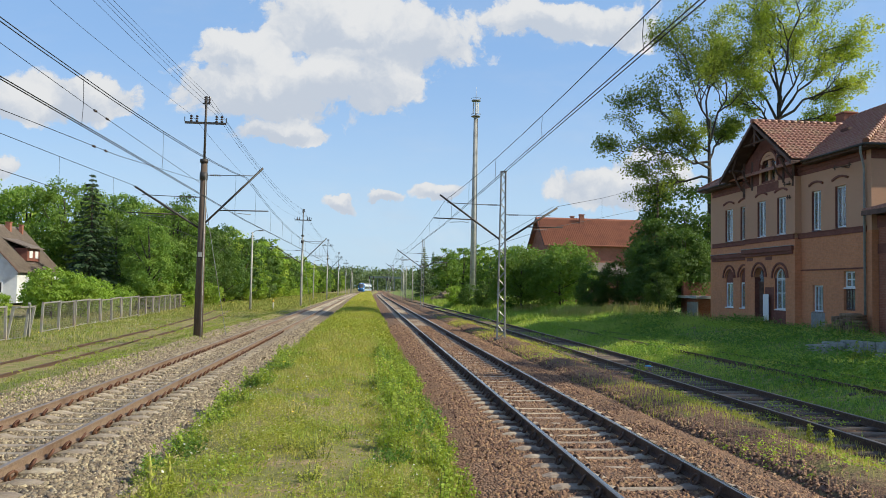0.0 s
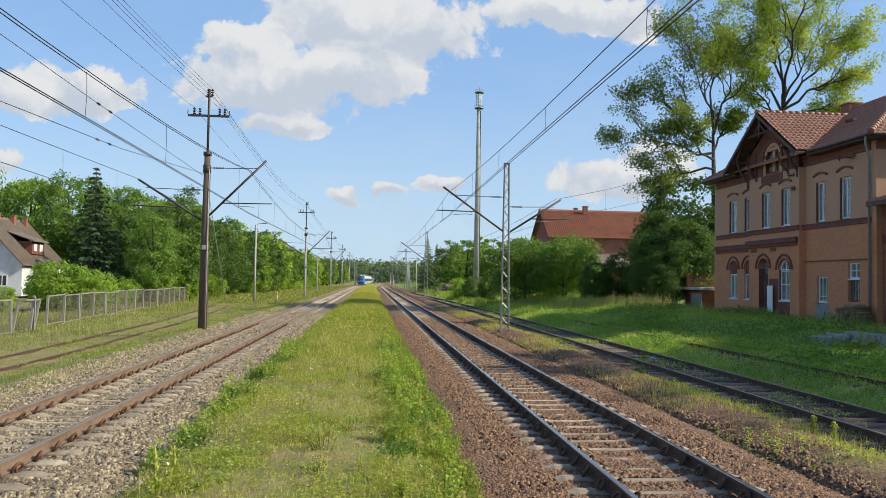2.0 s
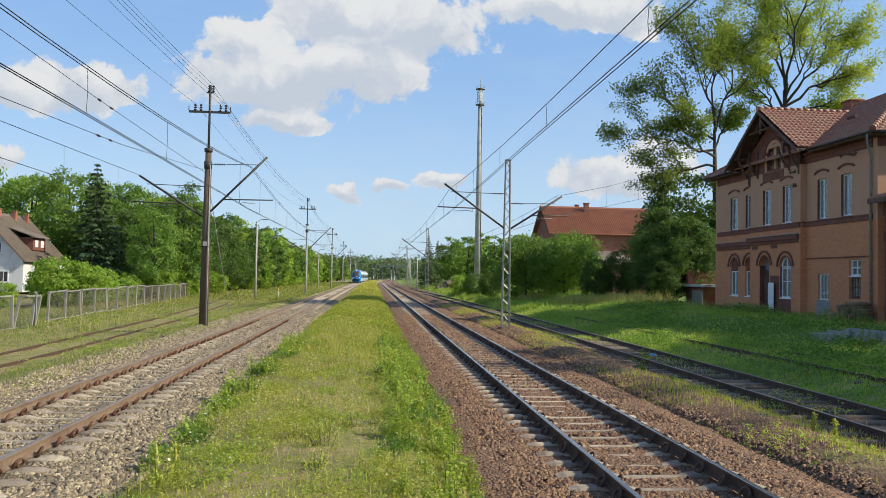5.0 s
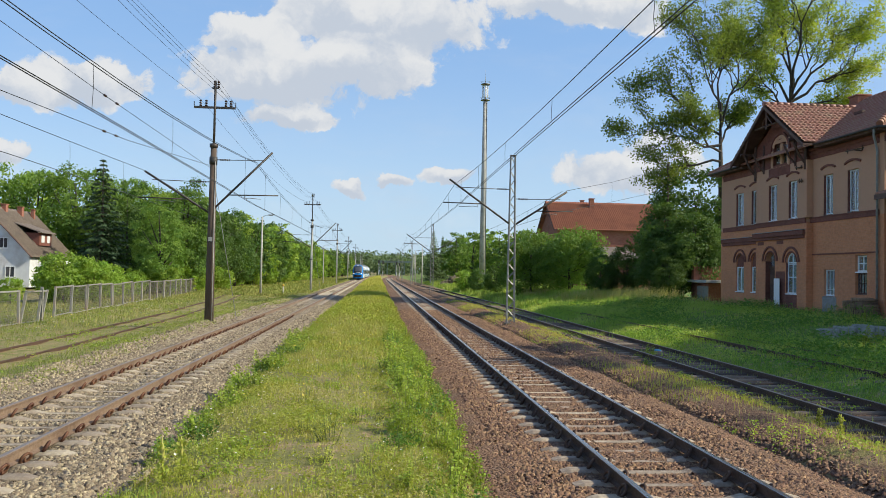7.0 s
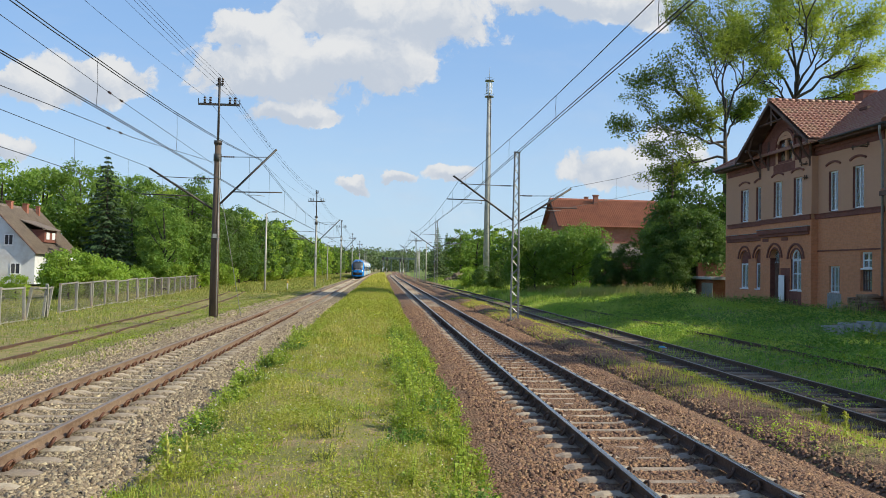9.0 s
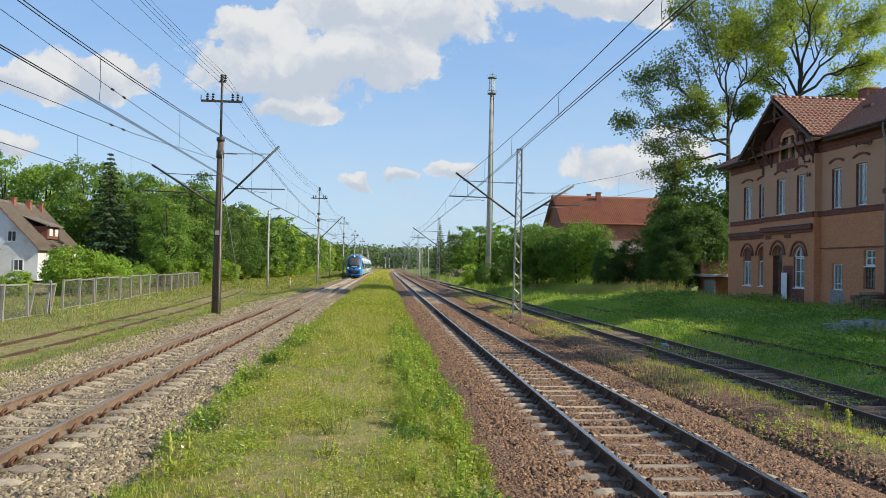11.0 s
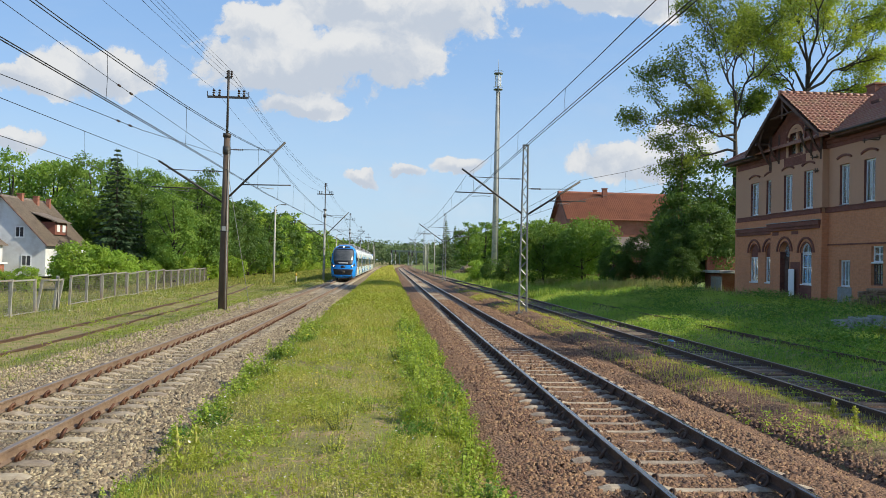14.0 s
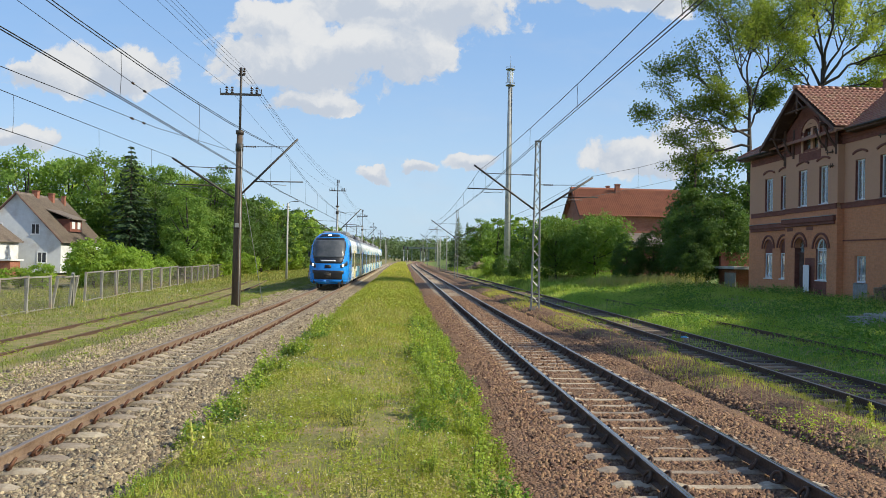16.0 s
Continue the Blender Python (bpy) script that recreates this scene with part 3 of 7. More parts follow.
def forked_tree(name, seed, trunk_height, r0, limbs, leaf, label, per=54, size=0.21, spread=0.40):
    """A tall tree with a long trunk, spreading forked limbs and tufts of leaves on the twigs. limbs: start height, reach in x, y, z."""
    rng = np.random.default_rng(seed)
    thing = empty(name, pose(0, 0, 0), label, "tree")
    bm = bmesh.new()
    tube(bm, [(0, 0, 0), (0.1, 0, trunk_height * 0.5), (-0.05, 0.1, trunk_height)], [r0 * 1.2, r0 * 0.85, r0 * 0.34], 9)
    part("trunk", bm, M_BARK, thing)
    tips = []

    def grow(branch, p, reach, r, level):
        pts, n = [p], 5
        for k in range(1, n + 1):
            f = k / n
            sag = Vector((0, 0, (0.16 if reach.z > reach.length * 0.3 else -0.10) * reach.length * (f * f - f)))
            wob = Vector(rng.normal(0, 0.035, 3)) * reach.length
            pts.append(p + reach * f + sag + wob * (1 if k < n else 0.5))
        tube(branch, pts, [r * (1 - 0.78 * k / n) for k in range(n + 1)], 6 if level == 0 else 4 if level == 1 else 3, False)
        if level >= 2:
            tips.extend([pts[-1], pts[3]])
            return
        kids = 7 if level == 0 else 6
        for i in range(kids):
            f = 0.3 + 0.7 * (i + 1) / kids
            j = min(int(f * n), n - 1)
            q = pts[j].lerp(pts[j + 1], f * n - j)
            side = Vector(rng.normal(0, 1, 3))
            side = (side - reach * (side.dot(reach) / reach.length_squared)).normalized()
            way = (reach.normalized() * 0.8 + side * rng.uniform(0.5, 0.95) + Vector((0, 0, 0.22))).normalized()
            grow(branch, q, way * reach.length * (0.47 if level == 0 else 0.5) * rng.uniform(0.7, 1.15), r * (1 - 0.7 * f) * 0.75 + 0.008, level + 1)

    for z, x, y, up in limbs:
        branch = bmesh.new()
        grow(branch, Vector((0, 0, z)), Vector((x, y, up)), r0 * 0.36, 0)
        part("limb", branch, M_BARK, thing)
    c = np.array([p[:] for p in tips])
    c = np.repeat(c, per, 0) + np.clip(rng.normal(0, 1, (len(c) * per, 3)), -1.8, 1.8) * spread * np.array([1, 1, 0.6])
    v, f = facing_leaves(c, np.array([0.15, -0.1, 0.75]), size, rng, 0.6)
    crown = new("crown", mesh_np("crown", v, f, leaf))
    crown.parent = thing
    return thing


def conifer(seed, height, width, leaf, label, tiers=26, per=60, size=0.42, name="spruce_tree", bare=0.05):
    """A spire with drooping whorls of branches."""
    rng = np.random.default_rng(seed)
    thing = empty(name, pose(0, 0, 0), label, "tree")
    bm = bmesh.new()
    tube(bm, [(0, 0, 0), (0, 0, height * 0.5), (0, 0, height * 0.97)], [height * 0.018, height * 0.011, 0.02], 7)
    vs, ns = [], []
    for i in range(tiers):
        f = bare + (1 - bare) * (i + 0.5) / tiers
        reach = width / 2 * (1 - f) ** 0.9 * rng.uniform(0.72, 1.12) + 0.14
        arms = max(4, int(8 * (1 - f)) + 3)
        for k in range(arms):
            a = k * 2 * math.pi / arms + i * 0.7 + rng.uniform(-0.25, 0.25)
            r = reach * rng.uniform(0.7, 1.15)
            end = Vector((math.cos(a) * r, math.sin(a) * r, height * f - r * 0.32))
            tube(bm, [(0, 0, height * f), (end.x * 0.6, end.y * 0.6, height * f - r * 0.26), end], [0.035, 0.02, 0.008], 3, False)
            m = max(3, int(per * r / (width / 2)))
            g = rng.uniform(0.12, 1.04, m) ** 0.7
            off = rng.normal(0, 1, m) * (0.07 + 0.16 * r * (1.1 - g) * 0.9)
            vs.append(np.stack([math.cos(a) * r * g - math.sin(a) * off, math.sin(a) * r * g + math.cos(a) * off, height * f - r * (0.30 * g + 0.06 * np.sin(g * 3.1)) - np.abs(off) * 0.35 + rng.normal(0, 0.05, m)], -1))
            ns.append(np.tile([math.cos(a) * 0.5, math.sin(a) * 0.5, 0.8], (m, 1)))
    part("trunk", bm, M_BARK, thing)
    v, f = facing_leaves(np.concatenate(vs), np.concatenate(ns), size, rng, 0.4)
    crown = new("crown", mesh_np("crown", v, f, leaf))
    crown.parent = thing
    return thing


def plant(proto, places, rng, tilt=3):
    """The tree itself at the first place, copies of it at the rest: x, y, scale. Without tilt it keeps its turn."""
    for i, (x, y, s) in enumerate(places):
        m = pose(x, y, float(ground_z(x, y)) - 0.05, rng.uniform(-tilt, tilt), rng.uniform(-tilt, tilt), rng.uniform(0, 360) if tilt else 0)
        ob = proto if i == 0 else copy_thing(proto, m)
        ob.matrix_basis = m
        ob.scale = (s * rng.uniform(0.9, 1.1), s * rng.uniform(0.9, 1.1), s)


def make_woods():
    rng = random.Random(5)
    wood = "tree of the mixed woods along the railway"
    fringe = []
    protos = [tree("deciduous_tree", "tree", 10 + i, 11.5, 6.9 + i * 0.4, -0.04, (M_LEAF_MID, M_LEAF_BRIGHT, M_LEAF_DARK, M_LEAF_MID)[i], 330, 27, 0.27, ("mid-green leafy tree in the woodland edge", "bright green leafy tree in the woodland edge", "dark green leafy tree in the woodland edge", "tall green leafy tree in the woodland edge")[i], group=wood) for i in range(4)]
    places = [[] for _ in protos]
    y = 66.0
    while y < 420:
        depth = 3 if y < 200 else 2
        for row in range(depth):
            x = -23.5 - row * 5.0 + rng.uniform(-1.6, 1.6) + bend(y) * 0.9 - (3.0 if y < 75 else 0) + (2.5 if y > 130 else 0)
            places[rng.randrange(4)].append((x, y + rng.uniform(-2, 2), rng.uniform(0.82, 1.12) * (1.0 + 0.10 * row) * (0.85 if y < 90 else 1.0)))
        y += 4.2 if y < 160 else 8.0
    y = 64.0
    while y < 250:
        fringe.append((-22.3 + rng.uniform(-1.0, 0.8) + bend(y) * 0.9 + (2.2 if y > 130 else 0) - (1.2 if y < 84 else 0), y, rng.uniform(0.5, 0.85) * (1.0 if y < 110 else 1.25)))
        y += 3.2 if y < 110 else 7.0
    for x, yy, s in ((-37, 110, 1.25), (-42, 112, 1.45), (-48, 115, 1.5), (-53, 112, 1.55), (-58, 118, 1.45), (-64, 115, 1.4), (-45, 124, 1.62), (-55, 126, 1.65), (-38, 122, 1.5), (-70, 120, 1.5), (-40, 116, 1.2)):
        places[rng.randrange(4)].append((x, yy, s))
    places = [[q for q in l if not (q[1] < 92 and -0.41 < q[0] / q[1] < -0.29)] for l in places]
    places = [[q for q in l if q[1] > 107 or q[0] / q[1] > -0.372 and not (86 < q[1] < 108 and q[0] < -31.5)] for l in places]
    # far side of the line; last three: unseen trees added to shade the siding
    for x, yy, s in ((17.5, 172, 1.0), (22, 178, 1.05), (26, 165, 1.0), (31, 160, 1.0), (33, 175, 1.1), (27, 185, 1.1), (38, 170, 1.1), (24, 215, 1.1), (30, 230, 1.2), (27, 260, 1.2), (33, 290, 1.2), (44, 180, 1.15), (50, 170, 1.2), (36, 320, 1.2), (38, 360, 1.2), (45, 120, 0.9), (52, 110, 1.0), (58, 118, 1.1), (35, 10.5, 1.85), (35.5, 15, 1.9), (36, 19.5, 1.85)):
        places[rng.randrange(4)].append((x, yy, s))
    far = [tree("deciduous_tree", "tree", 20 + i, 11.5, 7.4, -0.04, (M_LEAF_MID, M_LEAF_DARK, M_LEAF_BRIGHT)[i], 170, 18, 0.5, ("mid-green tree of the distant woodland edge", "dark green tree of the distant woodland edge", "bright green tree of the distant woodland edge")[i], group=wood) for i in range(3)]
    distant = [[] for _ in far]
    for p, l in zip(protos, places):
        plant(p, [q for q in l if q[1] < 128], rng)
        for q in l:
            if q[1] >= 128:
                distant[rng.randrange(3)].append(q)
    for p, l in zip(far, distant):
        plant(p, l, rng)
    shrub = tree("bush", "bush", 44, 4.6, 4.6, -0.05, M_LEAF_BRIGHT, 150, 22, 0.27, "bright green shrub at the foot of the woods", trunk=0.08, limbs=5, boughs=12)
    plant(shrub, fringe, rng)
    spruce = conifer(31, 15.5, 10.5, M_NEEDLE, "tall dark spruce among leafy trees", tiers=30, per=90)
    plant(spruce, [(-28.7, 84, 0.92)], rng, tilt=1)
    pine = conifer(33, 13, 7.0, M_PINE, "grey-green conifer beside the line", name="conifer_tree")
    plant(pine, [(14.2, 195, 1.0), (17.2, 205, 0.9), (-22, 150, 1.0), (-22, 180, 1.05)], rng, tilt=1)
    # distant woods that close the line
    rngn = np.random.default_rng(9)
    n = 8000
    x = rngn.uniform(-420, 460, n)
    y = 560 + rngn.uniform(0, 120, n) + np.abs(x - 30) * 0.25
    h = 12.5 + 4.5 * rngn.random(n) + 0.012 * np.abs(x)
    c = np.repeat(np.stack([x, y, h * rngn.uniform(0.12, 1.0, n)], -1), 18, 0)
    c = c + np.clip(rngn.normal(0, 1, c.shape), -1.7, 1.7) * np.array([1.7, 1.7, 1.4])
    v, f = facing_leaves(c, np.array([0.3, -0.5, 0.5]), 1.7, rngn, 0.6)
    tagged(new("distant_woods", mesh_np("distant_woods", v, f, M_PINE)), "distant dark woodland closing the railway line", "woodland", kind="stuff")


make_woods()


def make_bushes():
    rng = random.Random(8)
    a = tree("bush", "bush", 41, 6.8, 7.6, 0.0, M_LEAF_MID, 480, 28, 0.24, "large rounded green bush beside the tracks", trunk=0.12, limbs=9)
    plant(a, [(15.6, 78, 1.0), (18.6, 74, 0.95), (20.4, 80, 0.9)], rng, tilt=2)
    b = tree("bush", "bush", 42, 4.2, 4.2, 0.0, M_LEAF_BRIGHT, 230, 24, 0.2, "bright green shrub beside the tracks", trunk=0.08, limbs=7)
    plant(b, [(11.9, 104, 0.75), (-23.2, 60, 1.0), (-21.4, 61, 0.75), (-25.2, 63, 0.8), (-24.8, 71, 0.8), (-21.5, 82, 0.75), (-20.8, 92, 0.8), (-19.8, 103, 0.7), (-27.6, 58, 0.42), (-29.5, 59, 0.38), (-31.5, 60, 0.4), (-33.5, 61, 0.38), (-25.6, 57, 0.5), (-36, 62, 0.4), (-23.0, 66, 0.9)], rng, tilt=2)
    c = tree("bush", "bush", 43, 9.0, 7.5, 0.0, M_LEAF_DARK, 560, 28, 0.24, "tall dark green bush beside the station house", trunk=0.14, limbs=9)
    plant(c, [(12.6, 96, 0.34), (13.6, 88, 0.40), (23.6, 61, 0.85), (21.6, 66, 0.5), (26.8, 63.5, 1.2), (19.4, 66, 0.4), (24.6, 58.4, 0.75), (22.0, 58.6, 0.5), (21.8, 56.6, 0.36)], rng, tilt=2)
    big = forked_tree("ash_tree", 57, 18.6, 0.38, [(16.6, -3.6, 0.4, 6.0), (17.6, -1.2, 1.2, 9.2), (18.4, 1.2, -1.0, 9.4), (18.0, 4.2, 0.6, 7.0), (17.2, 5.6, -0.8, 3.8), (15.8, -3.9, -0.8, 3.6), (16.2, 5.4, 1.0, 1.4), (18.5, 0.2, 2.4, 8.0), (17.4, 3.0, -2.4, 5.0)],
                      M_LEAF_ASH, "tall round-crowned ash tree behind the station house")
    plant(big, [(35.4, 64, 1.0)], rng, tilt=0)
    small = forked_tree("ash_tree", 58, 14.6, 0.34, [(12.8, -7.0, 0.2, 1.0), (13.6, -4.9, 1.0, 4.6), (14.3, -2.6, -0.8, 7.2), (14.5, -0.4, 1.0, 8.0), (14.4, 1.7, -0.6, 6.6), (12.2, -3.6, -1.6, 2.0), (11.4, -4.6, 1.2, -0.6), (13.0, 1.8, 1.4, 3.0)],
                        M_LEAF_ASH_SHADED, "ash tree with spreading and drooping lower limbs", per=52)
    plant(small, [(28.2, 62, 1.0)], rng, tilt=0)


make_bushes()


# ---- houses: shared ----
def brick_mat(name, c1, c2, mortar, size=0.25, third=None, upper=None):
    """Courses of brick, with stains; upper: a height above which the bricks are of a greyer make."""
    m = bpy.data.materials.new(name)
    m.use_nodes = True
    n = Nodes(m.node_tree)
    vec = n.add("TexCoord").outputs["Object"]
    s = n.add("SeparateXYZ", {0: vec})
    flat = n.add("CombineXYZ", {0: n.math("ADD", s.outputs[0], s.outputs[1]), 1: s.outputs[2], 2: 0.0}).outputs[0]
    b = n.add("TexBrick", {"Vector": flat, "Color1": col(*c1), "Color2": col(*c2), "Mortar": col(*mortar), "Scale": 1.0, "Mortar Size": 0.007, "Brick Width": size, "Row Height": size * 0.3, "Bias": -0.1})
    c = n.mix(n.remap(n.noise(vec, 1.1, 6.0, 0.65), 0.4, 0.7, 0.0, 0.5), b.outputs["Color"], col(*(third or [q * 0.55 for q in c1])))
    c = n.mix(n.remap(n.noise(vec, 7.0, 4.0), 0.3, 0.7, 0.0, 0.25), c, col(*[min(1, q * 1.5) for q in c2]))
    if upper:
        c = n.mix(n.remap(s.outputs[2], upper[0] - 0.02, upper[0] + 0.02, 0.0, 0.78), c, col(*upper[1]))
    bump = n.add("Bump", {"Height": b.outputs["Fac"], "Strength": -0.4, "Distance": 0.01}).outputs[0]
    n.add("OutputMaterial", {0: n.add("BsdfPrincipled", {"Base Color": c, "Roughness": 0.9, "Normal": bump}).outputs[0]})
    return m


def glass_mat(name, tint=(0.85, 0.92, 0.95)):
    m = bpy.data.materials.new(name)
    m.use_nodes = True
    n = Nodes(m.node_tree)
    n.add("OutputMaterial", {0: n.add("BsdfPrincipled", {"Base Color": col(*tint), "Roughness": 0.03, "Transmission Weight": 0.85, "IOR": 1.5, "Normal": n.add("Bump", {"Height": n.noise(n.add("TexCoord").outputs["Object"], 1.3, 2.0), "Strength": 0.08, "Distance": 0.05}).outputs[0]}).outputs[0]})
    return m


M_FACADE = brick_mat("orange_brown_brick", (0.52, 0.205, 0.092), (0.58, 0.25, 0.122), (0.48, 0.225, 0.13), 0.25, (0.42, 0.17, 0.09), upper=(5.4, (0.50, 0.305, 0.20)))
M_TRIM = brick_mat("dark_red_brick", (0.165, 0.055, 0.04), (0.205, 0.075, 0.052), (0.17, 0.085, 0.065), 0.25)
M_BRICK_RED = brick_mat("red_brick", (0.26, 0.085, 0.05), (0.33, 0.12, 0.075), (0.30, 0.20, 0.15), 0.25)
M_TILE = mat("red_brown_clay_tile", (0.25, 0.088, 0.056), (0.335, 0.145, 0.09), 5, 0.5, 0, 0.3, 40, (0.30, 0.20, 0.10), 1.6, amount=0.5)
M_TILE_NEW = mat("orange_clay_tile", (0.38, 0.12, 0.065), (0.45, 0.16, 0.088), 5, 0.65, 0, 0.2, 40, (0.28, 0.095, 0.06), 0.6)
M_TILE_PALE = mat("weathered_roof_tile", (0.22, 0.18, 0.15), (0.15, 0.12, 0.10), 5, 0.8, 0, 0.3, 40, (0.11, 0.09, 0.08), 0.9)
M_BROWN_WOOD = mat("dark_brown_timber", (0.075, 0.038, 0.028), (0.11, 0.058, 0.042), 9, 0.75, 0, 0.3, 50, (0.18, 0.11, 0.08), 2.0)
M_WHITE = mat("white_window_paint", (0.78, 0.79, 0.80), (0.70, 0.71, 0.72), 5, 0.45, 0, 0.05, 60)
M_WHITE_WALL = mat("pale_rendered_wall", (0.70, 0.72, 0.74), (0.62, 0.64, 0.66), 1.5, 0.9, 0, 0.2, 40, (0.45, 0.42, 0.40), 0.5)
M_ZINC = mat("zinc_pipe", (0.34, 0.36, 0.37), (0.24, 0.26, 0.27), 6, 0.55, 0.2, 0.05, 60)
M_GLASS = glass_mat("window_glass")
# indoor gloom put into the colour of the room floors
M_DARK_IN = mat("painted_unlit_room", (0.10, 0.09, 0.08), (0.06, 0.055, 0.05), 2, 0.9, 0, 0)
M_CURTAIN = mat("curtain_cloth", (0.55, 0.55, 0.52), (0.42, 0.42, 0.40), 3, 0.9, 0, 0.4, 12, stretch=(3, 3, 0.2))
M_CURTAIN_RED = mat("faded_red_curtain", (0.42, 0.22, 0.20), (0.35, 0.17, 0.16), 3, 0.9, 0, 0.4, 12, stretch=(3, 3, 0.2))
M_PATCH = mat("bare_grey_render", (0.33, 0.33, 0.32), (0.22, 0.21, 0.20), 6, 0.9, 0, 0.6, 30)
M_SIGN = mat("white_notice_board", (0.80, 0.80, 0.80), (0.74, 0.74, 0.75), 3, 0.5, 0, 0)
M_FIREWOOD = mat("stacked_firewood", (0.20, 0.13, 0.08), (0.30, 0.20, 0.13), 9, 0.9, 0, 0.5, 40, vary=0.3)


def wall_bm(y0, y1, z0, z1, x, thick, openings):
    """A wall that runs along y, with openings (y0, y1, z0, z1, arched) cut through it."""
    bm = bmesh.new()
    cuts = sorted({y0, y1, *[o[0] for o in openings], *[o[1] for o in openings]})
    for a, b in zip(cuts, cuts[1:]):
        if b - a < 1e-4:
            continue
        holes = sorted((o[2], o[3]) for o in openings if o[0] <= a + 1e-4 and o[1] >= b - 1e-4)
        z = z0
        for lo, hi in holes:
            if lo > z:
                box(bm, x, x + thick, a, b, z, lo)
            z = hi
        box(bm, x, x + thick, a, b, z, z1)
    for a, b, lo, hi, arched in openings:
        if not arched:
            continue
        r, c = (b - a) / 2, (a + b) / 2
        steps = [math.pi * k / 12 for k in range(13)]
        for s, t in zip(steps, steps[1:]):
            quad = [(c + r * math.cos(s), hi - r + r * math.sin(s)), (c + r * math.cos(s), hi), (c + r * math.cos(t), hi), (c + r * math.cos(t), hi - r + r * math.sin(t))]
            if abs(quad[0][1] - quad[1][1]) < 1e-5:
                quad = quad[1:]
            if abs(quad[-1][1] - quad[-2][1]) < 1e-5:
                quad = quad[:-1]
            if len(quad) < 3:
                continue
            f = [bm.verts.new((x, p, q)) for p, q in quad]
            g = [bm.verts.new((x + thick, p, q)) for p, q in quad]
            bm.faces.new(f), bm.faces.new(g[::-1])
            for k in range(len(quad)):
                bm.faces.new((f[k], g[k], g[(k + 1) % len(quad)], f[(k + 1) % len(quad)]))
    return bm


def arch_bm(c, z, r0, r1, x0, x1, from_a=0.0, to_a=math.pi, n=14):
    """A curved hood or ring about a round or segmental head."""
    bm = bmesh.new()
    rings = []
    for k in range(n + 1):
        a = from_a + (to_a - from_a) * k / n
        rings.append([bm.verts.new((x, c + r * math.cos(a), z + r * math.sin(a))) for x, r in ((x0, r0), (x0, r1), (x1, r1), (x1, r0))])
    for a, b in zip(rings, rings[1:]):
        for k in range(4):
            bm.faces.new((a[k], a[(k + 1) % 4], b[(k + 1) % 4], b[k]))
    bm.faces.new(rings[0]), bm.faces.new(rings[-1][::-1])
    return bm


def window(house, x, y0, y1, z0, z1, mullions=(0.5,), rails=(), tilt=0.0, curtain=None, arched=False, bar=0.055, material=None, frame_face=0.07):
    """A framed window set into an opening of a wall along y; x is the outer face of the frame."""
    material = material or M_WHITE
    h, d = z1 - z0, (y1 - y0) / 2
    head = h - d if arched else h
    outer = [(-d, head), (-d, 0), (d, 0), (d, head)]
    inner = [(-d + frame_face, head if arched else h - frame_face), (-d + frame_face, frame_face), (d - frame_face, frame_face), (d - frame_face, head if arched else h - frame_face)]
    bm = bmesh.new()
    rows = [[bm.verts.new((q, *p)) for p in ring] for q in (0, 0.07) for ring in (outer, inner)]
    for k in range(3 if arched else 4):
        j = (k + 1) % 4
        for a, b in ((0, 1), (1, 3), (3, 2), (2, 0)):
            bm.faces.new((rows[a][k], rows[a][j], rows[b][j], rows[b][k]))
    if arched:
        for k in (0, 3):
            bm.faces.new((rows[0][k], rows[1][k], rows[3][k], rows[2][k]))
    w = part("window", bm, material, house)
    for m in mullions:
        c = -d + 2 * d * m
        part("mullion", boxes((0.002, 0.068, c - bar / 2, c + bar / 2, frame_face, head if arched else h - frame_face)), material, w)
    for r in rails:
        part("glazing_bar", boxes((0.004, 0.066, -d + frame_face, d - frame_face, h * r - bar / 2, h * r + bar / 2)), material, w)
    w.matrix_basis = pose(x, (y0 + y1) / 2, z0)
    if arched:
        part("frame", arch_bm(0, head, d - frame_face, d, 0, 0.07), material, w)
        part("mullion", boxes((0.002, 0.068, -bar / 2, bar / 2, head + bar / 2, h - frame_face)), material, w)
        part("transom", boxes((-0.004, 0.074, -d, d, head - bar / 2, head + bar / 2)), material, w)
    g = part("pane", boxes((0.03, 0.038, -d + 0.02, d - 0.02, 0.03, h - (0.35 * d if arched else 0.03))), M_GLASS, w)
    g.visible_shadow = False
    part("sill", boxes((-0.12, 0.05, -d - 0.06, d + 0.06, -0.07, -0.004), bevel=0.012), material, w)
    if curtain:
        part("curtain", boxes((0.12, 0.14, -d, d * 0.1, 0, h)), curtain, w)
    if tilt:
        sash = part("sash", boxes((0, 0.05, -d + 0.05, -d + 0.11, 0, h * 0.97), (0, 0.05, -d * 0.0 - 0.03, 0.03, 0, h * 0.97), (0, 0.05, -d + 0.11, -0.03, 0, 0.06), (0, 0.05, -d + 0.11, -0.03, h * 0.92, h * 0.97)), material, w)
        sash.matrix_basis = pose(0.09, 0, 0.05, 0, tilt, 0)
    return w


def settle(thing, m):
    """Moves a thing's origin to m, and leaves its parts where they are."""
    thing.matrix_basis = m
    for child in thing.children:
        child.matrix_parent_inverse = m.inverted()
    return thing


